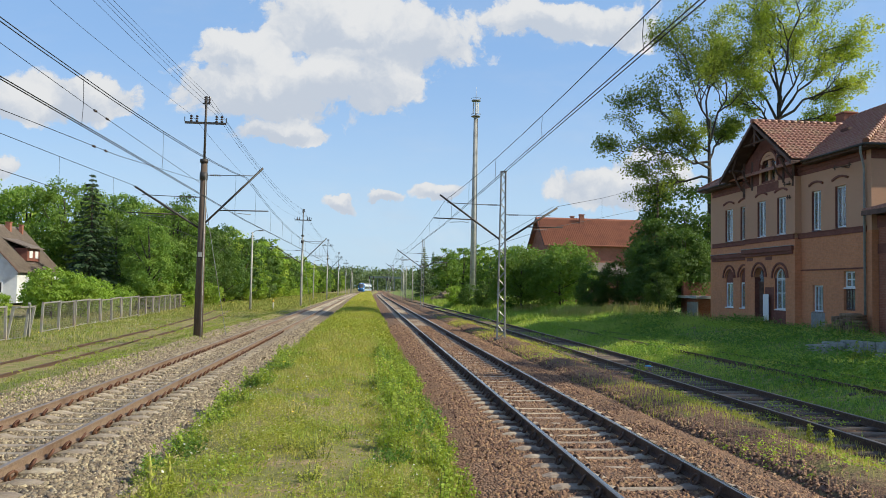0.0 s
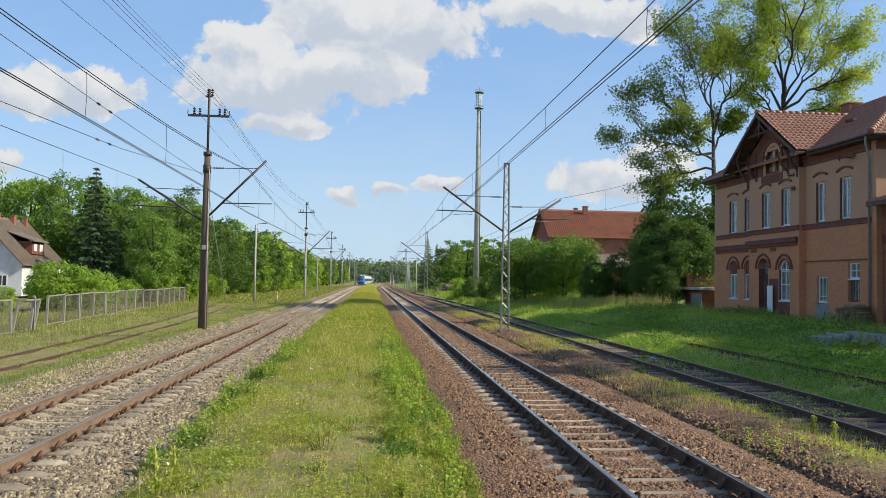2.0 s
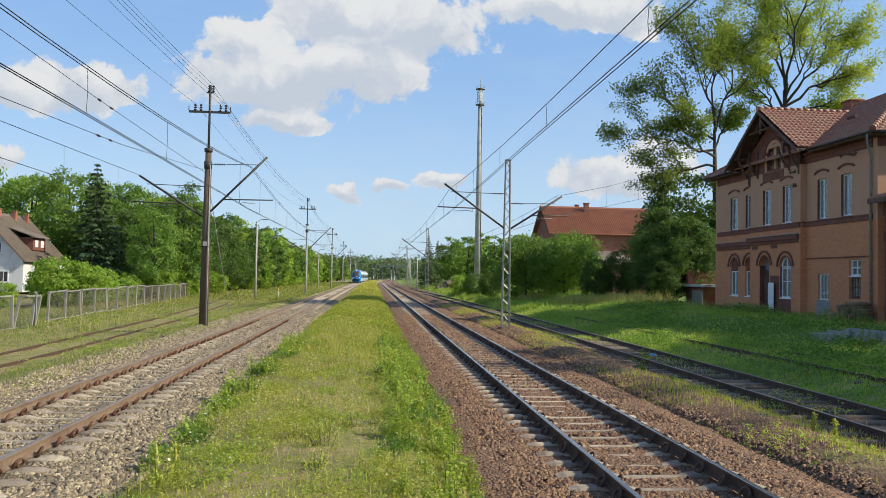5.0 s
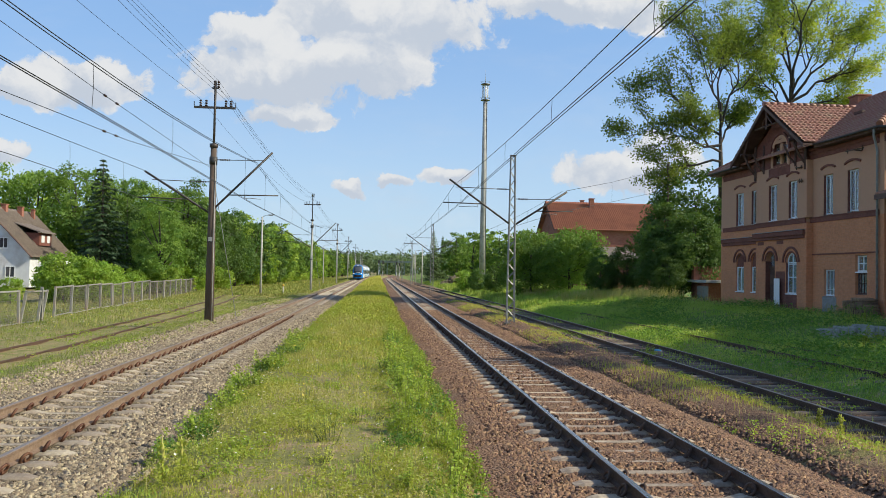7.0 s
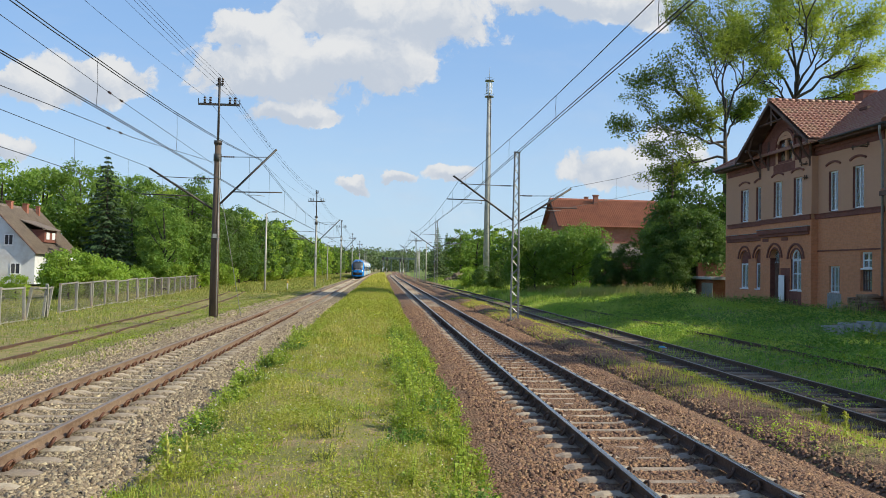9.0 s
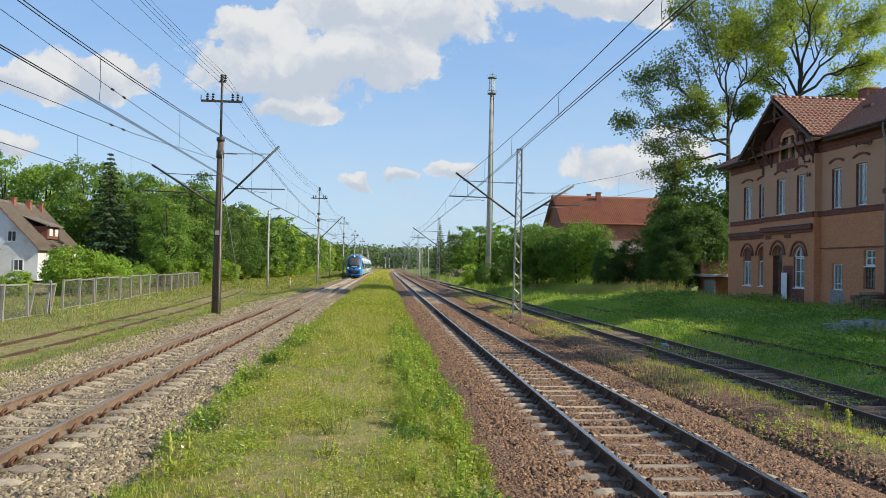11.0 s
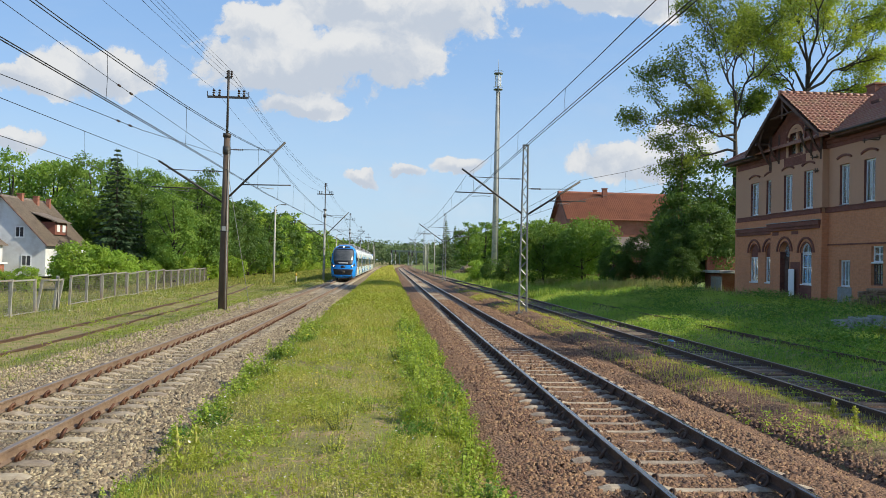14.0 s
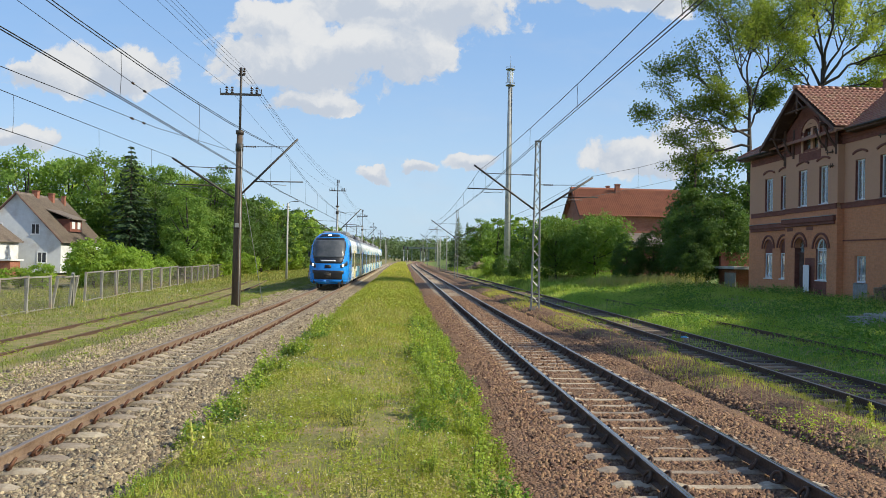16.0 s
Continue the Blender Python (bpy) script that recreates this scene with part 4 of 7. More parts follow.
def pantiles(e0, e1, r0, r1, column=0.27, course=0.36, wave=0.06, step=0.05):
    """A tiled roof slope between an eave line and a ridge line, in real courses of curved tiles."""
    e0, e1, r0, r1 = (Vector(p) for p in (e0, e1, r0, r1))
    u = (e1 - e0).normalized()
    up = (r0 - e0) - u * (r0 - e0).dot(u)
    length = up.length
    up.normalize()
    nrm = u.cross(up).normalized()
    if nrm.z < 0:
        nrm = -nrm
    verts, faces = [], []
    courses = max(1, round(length / course))
    a_end, b_end = (r0 - e0).dot(u), (r1 - e0).dot(u)
    full = (e1 - e0).length
    straight = abs(a_end) < 0.01 and abs(b_end - full) < 0.01
    for i in range(courses):
        t0, t1 = i / courses, (i + 1) / courses
        tm = (t0 + t1) / 2
        ua, ub = a_end * tm, full + (b_end - full) * tm
        n = max(1, int((ub - ua) / column * 4))
        base = len(verts)
        for k in range(n + 1):
            s = ua + (ub - ua) * k / n
            hump = wave * abs(math.sin(math.pi * s / column)) + 0.006 * math.sin(s * 13.1 + i * 7.7)
            p = e0 + u * s
            low, high = p + up * (length * t0 - 0.02), p + up * length * t1
            verts += [low + nrm * 0.0, low + nrm * (hump + step), high + nrm * (hump + 0.002)]
        for k in range(n):
            q = base + 3 * k
            below = base - 3 * (n + 1) + 3 * k + 2
            if straight and i:
                faces += [(below, below + 3, q + 4, q + 1), (q + 1, q + 4, q + 5, q + 2)]
            else:
                faces += [(q, q + 3, q + 4, q + 1), (q + 1, q + 4, q + 5, q + 2)]
    return np.array([v[:] for v in verts]), np.array(faces)


def roof_part(house, slopes, material, name="roof", label=""):
    vs, fs, n = [], [], 0
    for s in slopes:
        v, f = pantiles(*s)
        vs.append(v), fs.append(f + n)
        n += len(v)
    ob = new(name, mesh_np(name, np.concatenate(vs), np.concatenate(fs), material))
    ob.parent = house
    return tagged(ob, label)


def ridge_tiles(house, a, b, material, r=0.13, step=0.38):
    a, b = Vector(a), Vector(b)
    n = max(1, round((b - a).length / step))
    for i in range(n):
        p, q = a.lerp(b, i / n), a.lerp(b, (i + 1.08) / n)
        part("ridge_tile", tubes(([p, q], [r * 1.15, r * 0.95]), sides=7), material, house)


# ---- station house ----
def station_house():
    house = empty("station_house", pose(0, 0, 0), "two-storey orange brick station house with red tiled roof", "house")
    X, XR_ = 23.0, 22.7
    up = [(47.2, 48.25), (45.2, 46.2), (37.55, 38.4), (35.45, 36.35)]
    low_arch = [(47.15, 48.2), (45.2, 46.2)]
    ops = [(a, b, 5.68, 7.75, False) for a, b in up] + [(a, b, 1.4, 3.86, True) for a, b in low_arch] + [(37.4, 38.35, 1.5, 2.86, False), (34.8, 35.7, 1.64, 3.53, False)]
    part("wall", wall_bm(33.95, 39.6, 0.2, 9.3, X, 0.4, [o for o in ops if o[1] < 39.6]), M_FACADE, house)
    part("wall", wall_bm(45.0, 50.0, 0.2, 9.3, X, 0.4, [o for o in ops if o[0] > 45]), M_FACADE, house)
    ris = [(42.55, 43.5, 5.68, 7.75, False), (40.4, 41.3, 5.68, 7.75, False), (42.75, 43.85, 0.7, 3.89, True), (40.45, 41.55, 1.52, 3.8, True), (41.45, 43.0, 8.84, 10.05, False)]
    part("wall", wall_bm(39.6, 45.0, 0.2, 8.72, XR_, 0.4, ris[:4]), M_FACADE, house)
    part("gable_wall", wall_bm(39.6, 45.0, 8.72, 10.2, XR_, 0.4, ris[4:]), M_TRIM, house, "dark red brick gable wall")
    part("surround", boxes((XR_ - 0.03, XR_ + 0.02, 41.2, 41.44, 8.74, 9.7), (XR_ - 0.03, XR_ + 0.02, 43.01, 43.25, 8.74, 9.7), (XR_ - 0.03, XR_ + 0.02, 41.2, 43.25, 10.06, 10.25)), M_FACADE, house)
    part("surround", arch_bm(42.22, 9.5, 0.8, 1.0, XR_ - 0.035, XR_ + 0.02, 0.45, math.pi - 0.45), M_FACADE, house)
    bm = bmesh.new()
    tri = [(39.75, 10.2), (44.85, 10.2), (42.3, 11.75)]
    f = [bm.verts.new((XR_, p, q)) for p, q in tri]
    g = [bm.verts.new((XR_ + 0.4, p, q)) for p, q in tri]
    bm.faces.new(f), bm.faces.new(g[::-1])
    for k in range(3):
        bm.faces.new((f[k], g[k], g[(k + 1) % 3], f[(k + 1) % 3]))
    part("gable", bm, M_TRIM, house, "dark red brick gable top")
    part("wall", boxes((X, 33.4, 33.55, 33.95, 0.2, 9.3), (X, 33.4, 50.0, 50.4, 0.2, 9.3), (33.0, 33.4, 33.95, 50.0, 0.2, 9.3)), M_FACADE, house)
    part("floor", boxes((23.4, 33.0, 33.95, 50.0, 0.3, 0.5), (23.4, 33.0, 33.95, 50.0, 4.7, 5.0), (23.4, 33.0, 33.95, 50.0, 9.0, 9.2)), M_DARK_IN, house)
    part("partition", boxes((26.0, 26.15, 33.95, 50.0, 0.5, 4.7), (26.0, 26.15, 33.95, 50.0, 5.0, 9.0), (23.1, 26.0, 39.2, 39.4, 0.5, 9.0), (23.1, 26.0, 45.2, 45.0, 0.5, 9.0)), M_CURTAIN, house)
    # string courses and cornices
    for x, a, b in ((X, 33.9, 39.6), (XR_, 39.55, 45.05), (X, 45.05, 50.05)):
        part("string_course", boxes((x - 0.06, x + 0.02, a, b, 5.34, 5.62), (x - 0.09, x, a, b, 5.56, 5.625), bevel=0.008), M_TRIM, house)
        for p, q in ((a, a + 0.6), (b - 0.6, b)) if x < X else ((a, b),):
            part("frieze", boxes((x - 0.05, x + 0.02, p, q, 8.72, 9.3), (x - 0.11, x, p, q, 8.95, 9.05), (x - 0.15, x, p, q, 9.16, 9.3)), M_TRIM, house)
    part("end_frieze", boxes((23.0, 33.4, 33.5, 33.56, 8.72, 9.3), (23.0, 33.4, 33.43, 33.5, 9.1, 9.3)), M_TRIM, house)
    part("cornice", boxes((XR_ - 0.22, XR_ + 0.02, 39.5, 45.1, 4.72, 4.98), (XR_ - 0.13, XR_, 39.55, 45.05, 4.55, 4.73), bevel=0.012), M_TRIM, house)
    part("cornice", boxes((X - 0.16, X + 0.02, 45.1, 50.1, 4.6, 4.86), (X - 0.1, X, 45.1, 50.05, 4.42, 4.61), bevel=0.012), M_TRIM, house)
    part("flashing", boxes((XR_ - 0.26, XR_, 39.48, 45.12, 4.985, 5.015), (X - 0.19, X, 45.12, 50.12, 4.865, 4.89)), M_ZINC, house)
    part("ledge", boxes((X - 0.05, X + 0.01, 33.95, 39.5, 3.62, 3.69)), M_TRIM, house)
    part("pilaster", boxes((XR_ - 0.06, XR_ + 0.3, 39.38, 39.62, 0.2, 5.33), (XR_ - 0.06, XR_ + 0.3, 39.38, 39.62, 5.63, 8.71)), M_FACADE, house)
    part("plinth", boxes((XR_ - 0.07, XR_ + 0.01, 39.6, 42.6, 0.2, 0.75), (XR_ - 0.07, XR_ + 0.01, 43.95, 45.05, 0.2, 0.75), (X - 0.07, X + 0.01, 45.05, 50.05, 0.2, 0.8)), M_TRIM, house)
    part("panel", boxes((XR_ - 0.02, XR_ + 0.01, 41.15, 43.5, 8.2, 8.7)), M_TRIM, house)
    for a, b in ((44.05, 44.75), (41.85, 42.55)):
        part("panel", boxes((XR_ - 0.02, XR_ + 0.01, a, b, 4.3, 4.5)), M_TRIM, house)
    part("panel", boxes((XR_ - 0.02, XR_ + 0.05, 41.62, 42.62, 0.72, 2.75)), M_TRIM, house)
    part("panel", boxes((XR_ - 0.02, XR_ + 0.05, 40.42, 41.58, 0.72, 1.5)), M_TRIM, house)
    for a, b in low_arch:
        part("panel", boxes((X + 0.1, X + 0.3, a, b, 0.72, 1.42)), M_TRIM, house)
        part("panel", boxes((X + 0.1, X + 0.3, a, b, 3.05, 3.86)), M_TRIM, house)
    part("patch", boxes((X - 0.012, X + 0.01, 37.25, 38.46, 0.6, 1.46)), M_PATCH, house, "bare grey render below a window")
    # hoods
    for x, wins in ((X, up), (XR_, [(42.55, 43.5), (40.4, 41.3)])):
        for a, b in wins:
            c, w = (a + b) / 2, (b - a) / 2 + 0.22
            r = (w * w + 0.16 ** 2) / (2 * 0.16)
            ang = math.asin(w / r)
            part("hood", arch_bm(c, 8.27 - r, r - 0.1, r, x - 0.07, x + 0.02, math.pi / 2 - ang, math.pi / 2 + ang, 8), M_TRIM, house)
            part("reveal", boxes((x + 0.004, x + 0.118, b - 0.022, b - 0.003, 5.70, 7.72)), M_TRIM, house)
            part("reveal", boxes((x + 0.004, x + 0.118, a + 0.003, a + 0.022, 5.70, 7.72)), M_TRIM, house)
    for x, c, z, r in [(X, (a + b) / 2, 3.86 - (b - a) / 2, (b - a) / 2) for a, b in low_arch] + [(XR_, 43.3, 3.34, 0.55), (XR_, 41.0, 3.25, 0.55)]:
        part("arch_ring", arch_bm(c, z, r + 0.22, r + 0.33, x - 0.07, x + 0.02), M_TRIM, house)
        part("arch_ring", arch_bm(c, z, r, r + 0.07, x - 0.03, x + 0.02), M_TRIM, house)
    part("arch_ring", arch_bm(42.22, 9.55, 0.98, 1.12, XR_ - 0.08, XR_ + 0.02), M_TRIM, house)
    # windows and door
    for i, (a, b) in enumerate(up):
        window(house, X + 0.12, a, b, 5.69, 7.74, tilt=5 if i == 3 else 0, curtain=M_CURTAIN_RED if i == 3 else M_CURTAIN if i == 0 else None)
    window(house, XR_ + 0.12, 42.55, 43.5, 5.69, 7.74, tilt=5)
    window(house, XR_ + 0.12, 40.4, 41.3, 5.69, 7.74)
    for a, b in low_arch:
        window(house, X + 0.08, a, b, 1.5, 3.05, curtain=M_CURTAIN)
    window(house, XR_ + 0.1, 40.45, 41.55, 1.53, 3.79, mullions=(0.5,), rails=(0.4, 0.72), arched=True, curtain=M_CURTAIN)
    window(house, X + 0.12, 37.4, 38.35, 1.51, 2.85, mullions=(0.35, 0.65), rails=(0.25,), bar=0.03)
    window(house, X + 0.12, 34.8, 35.7, 2.75, 3.52, mullions=(0.5,), rails=(0.5,))
    window(house, X + 0.14, 34.8, 35.7, 1.66, 2.7, mullions=(0.25, 0.5, 0.75), rails=(0.5,), bar=0.03, material=M_BROWN_WOOD)
    for a, b in ((42.35, 42.95), (41.5, 42.1)):
        window(house, XR_ + 0.15, a, b, 8.86, 10.0, mullions=(), rails=(0.6,), material=M_BROWN_WOOD)
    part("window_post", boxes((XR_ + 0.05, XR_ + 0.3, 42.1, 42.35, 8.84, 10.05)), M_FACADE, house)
    door = part("door", boxes((XR_ + 0.28, XR_ + 0.34, 42.75, 43.85, 0.7, 2.95), (XR_ + 0.25, XR_ + 0.29, 42.84, 43.26, 0.85, 1.5), (XR_ + 0.25, XR_ + 0.29, 43.34, 43.76, 0.85, 1.5), (XR_ + 0.25, XR_ + 0.29, 42.84, 43.26, 1.65, 2.8), (XR_ + 0.25, XR_ + 0.29, 43.34, 43.76, 1.65, 2.8), (XR_ + 0.22, XR_ + 0.36, 42.75, 43.85, 2.95, 3.06), bevel=0.008), M_BROWN_WOOD, house, "dark brown panelled double door")
    part("handle", tubes(([(XR_ + 0.24, 43.22, 1.75), (XR_ + 0.2, 43.22, 1.75), (XR_ + 0.2, 43.1, 1.75)], 0.012), sides=5), M_STEEL, door)
    part("fanlight", boxes((XR_ + 0.3, XR_ + 0.31, 42.8, 43.8, 3.07, 3.75)), M_GLASS, house)
    part("doorstep", boxes((XR_ - 0.7, XR_ + 0.3, 42.5, 44.1, 0.45, 0.69), bevel=0.02), M_OLD_CONC, house)
    # roof
    e = 9.3
    A, B, C, D = (22.35, 51.05, e), (22.35, 33.0, e), (34.05, 33.0, e), (34.05, 51.05, e)
    R0, R1 = (28.2, 45.2, 12.85), (28.2, 38.8, 12.85)
    roof_part(house, [(A, B, R0, R1), (B, C, R1, R1), (C, D, R1, R0), (D, A, R0, R0)], M_TILE, label="weathered red-brown pantile roof")
    roof_part(house, [((21.75, 46.4, 9.42), (24.6, 46.4, 9.42), (21.75, 42.3, 12.25), (28.2, 42.3, 12.25)), ((24.6, 38.2, 9.42), (21.75, 38.2, 9.42), (28.2, 42.3, 12.25), (21.75, 42.3, 12.25))], M_TILE, "gable_roof")
    ridge_tiles(house, (21.7, 42.3, 12.28), (27.2, 42.3, 12.28), M_TILE)
    ridge_tiles(house, (22.45, 33.1, e + 0.12), R1, M_TILE, 0.14)
    ridge_tiles(house, R1, R0, M_TILE, 0.14)
    ridge_tiles(house, (22.45, 50.95, e + 0.1), R0, M_TILE, 0.14)
    for p in ((22.4, 23.0, 33.56, 38.3, e - 0.16, e - 0.03), (22.4, 23.0, 46.3, 50.9, e - 0.16, e - 0.03), (22.4, 33.9, 33.05, 33.55, e - 0.16, e - 0.03)):
        part("eave_board", boxes(p), M_BROWN_WOOD, house)
    for a, b, z in ((42.75, 43.85, 3.34), (40.45, 41.55, 3.25)):
        part("jamb", boxes((XR_ + 0.01, XR_ + 0.39, b - 0.03, b - 0.003, 0.75, z), (XR_ + 0.01, XR_ + 0.39, a + 0.003, a + 0.03, 0.75, z)) if b > 43 else boxes((XR_ + 0.01, XR_ + 0.1, b - 0.03, b - 0.003, 1.6, z)), M_TRIM, house)
    for a, b in (((22.3, 33.0, e - 0.03), (22.3, 38.2, e - 0.01)), ((22.3, 46.5, e - 0.03), (22.3, 51.0, e - 0.01)), ((22.3, 32.95, e - 0.03), (34, 32.95, e - 0.01))):
        part("gutter", tubes(([a, b], 0.06)), M_STEEL_DARK, house)
    part("downpipe", tubes(([(22.32, 33.3, e - 0.05), (22.45, 33.5, e - 0.35), (22.88, 33.9, e - 0.95), (22.9, 33.92, 0.6)], 0.055)), M_ZINC, house)
    # gable woodwork
    for s in (1, -1):
        foot, peak = (42.3 + s * 4.15, 9.32), (42.3, 12.18)
        bm = bmesh.new()
        for x0, x1, drop in ((21.72, 21.8, 0.19), (21.8, 22.7, 0.05)):
            q = [bm.verts.new((x, y, z)) for x in (x0, x1) for y, z in (foot, peak, (peak[0], peak[1] - drop), (foot[0], foot[1] - drop))]
            for f in ((0, 1, 2, 3), (7, 6, 5, 4), (0, 4, 5, 1), (1, 5, 6, 2), (2, 6, 7, 3), (3, 7, 4, 0)):
                bm.faces.new([q[k] for k in f])
        part("bargeboard", bm, M_BROWN_WOOD, house)
        y = 42.3 + s * 2.75
        part("bracket", tubes(([(22.68, y, 8.5), (22.3, y, 8.95), (21.95, y, 9.7)], 0.07), ([(22.7, y, 9.75), (21.72, y, 9.75)], 0.09), ([(22.66, y, 8.2), (22.66, y, 10.4)], 0.09), sides=4), M_BROWN_WOOD, house)
        y = 42.3 + s * 1.75
        part("bracket", tubes(([(22.68, y, 8.6), (22.3, y, 9.0), (22.0, y, 9.7)], 0.055), ([(22.66, y, 8.5), (22.66, y, 10.2)], 0.07), sides=4), M_BROWN_WOOD, house)
        part("bracket", tubes(([(21.9, y + s * 1.0, 9.7), (21.9, y + s * 0.45, 10.6)], 0.07), sides=4), M_BROWN_WOOD, house)
    part("tie_beam", tubes(([(21.9, 41.0, 11.0), (21.9, 43.6, 11.0)], 0.06), ([(21.9, 42.3, 12.1), (21.9, 42.3, 10.8)], 0.065), ([(21.9, 41.6, 11.0), (21.9, 42.3, 11.6)], 0.045), ([(21.9, 43.0, 11.0), (21.9, 42.3, 11.6)], 0.045), sides=4), M_BROWN_WOOD, house)
    part("chimney", boxes((27.8, 28.6, 43.0, 43.8, 12.3, 13.15), (27.73, 28.67, 42.93, 43.87, 13.15, 13.25), bevel=0.015), M_BRICK_RED, house)
    part("skylight", boxes((25.2, 25.7, 38.6, 39.3, 11.16, 11.3)), M_BROWN_WOOD, house)
    # fittings on the wall
    for z, y0, y1 in ((8.55, 34.5, 35.9), (8.35, 39.8, 40.5), (7.6, 39.75, 40.2)):
        part("bracket_arm", tubes(([(22.62, y0, z), (22.62, y1, z + 0.05)], 0.035), ([(22.62, y0 + 0.1, z - 0.08), (22.62, y0 + 0.1, z + 0.14)], 0.03), ([(22.62, y1 - 0.15, z - 0.08), (22.62, y1 - 0.15, z + 0.16)], 0.03), ([(22.62, (y0 + y1) / 2, z), (23.0, (y0 + y1) / 2, z)], 0.03), sides=5), M_RUST_DARK, house)
    settle(house, pose(28, 42, 0.6))
    # low wing
    wing = empty("brick_wing", pose(0, 0, 0), "low dark red brick wing with a sagging roof", "building")
    part("wall", boxes((23.3, 33.0, 24.0, 33.5, 0.2, 6.0)), M_BRICK_RED, wing)
    part("band", boxes((23.24, 23.3, 24.0, 33.5, 5.5, 6.05), (23.25, 23.3, 24.0, 33.5, 4.3, 4.75)), M_TRIM, wing)
    roof_part(wing, [((22.5, 33.45, 6.25), (22.5, 23.6, 6.25), (27.5, 33.45, 7.6), (27.5, 23.6, 7.6))], M_TILE)
    part("fascia", boxes((22.45, 22.55, 23.6, 33.5, 6.02, 6.24), (22.55, 33.0, 23.6, 33.5, 6.1, 6.2)), M_BROWN_WOOD, wing)
    settle(wing, pose(28, 28.7, 0.4))
    # notice board and firewood
    board = empty("notice_board", pose(0, 0, 0), "white notice board leaning on the station wall", "notice board")
    part("panel", boxes((22.5, 22.53, 41.9, 42.5, 0.85, 2.35), bevel=0.005), M_SIGN, board)
    part("leg", boxes((22.53, 22.58, 41.95, 42.0, 0.55, 2.3)), M_STEEL, board)
    part("leg", boxes((22.53, 22.58, 42.4, 42.45, 0.55, 2.3)), M_STEEL, board)
    settle(board, pose(22.55, 42.2, 0.6))
    rng = random.Random(12)
    pile = empty("firewood_pile", pose(0, 0, 0), "untidy pile of split firewood against the wall", "firewood")
    for i in range(90):
        row = i // 14
        y = 33.4 + (i % 14) * 0.16 + rng.uniform(-0.05, 0.05) + row * 0.05
        if y > 35.6 - row * 0.12:
            continue
        r = rng.uniform(0.05, 0.085)
        z = 0.62 + row * 0.135 + rng.uniform(0, 0.03)
        part("log", tubes(([(22.0 + rng.uniform(-0.1, 0.1), y, z), (22.75, y + rng.uniform(-0.06, 0.06), z + rng.uniform(-0.02, 0.02))], r), sides=5), M_FIREWOOD, pile)
    settle(pile, pose(22.4, 34.4, 0.6))
    # ramp wall of the old platform
    wall = empty("platform_edge", pose(0, 0, 0), "crumbling grey concrete edge of an old platform", "platform", kind="structure")
    x = 16.9
    while x < 23.2:
        w = rng.uniform(0.45, 1.0)
        top = 0.52 + (x - 17) * 0.035 + rng.uniform(-0.07, 0.07)
        slab = part("slab", boxes((0, w - 0.03, -0.28, 0.28, -0.65, 0), bevel=0.045), M_OLD_CONC, wall)
        slab.matrix_basis = pose(x, 28.5 + rng.uniform(-0.06, 0.06), top, rng.uniform(-7, 3), rng.uniform(-5, 5), rng.uniform(-5, 5))
        if rng.random() < 0.7:
            bit = part("broken_piece", boxes((-0.16, 0.16, -0.12, 0.12, -0.12, 0.06), bevel=0.05), M_OLD_CONC, wall)
            bit.matrix_basis = pose(x + rng.uniform(0, w), 28.0 + rng.uniform(-0.15, 0.1), 0.1, rng.uniform(-30, 30), rng.uniform(-30, 30), rng.uniform(0, 90))
        x += w
    settle(wall, pose(17, 28.5, 0))


station_house()


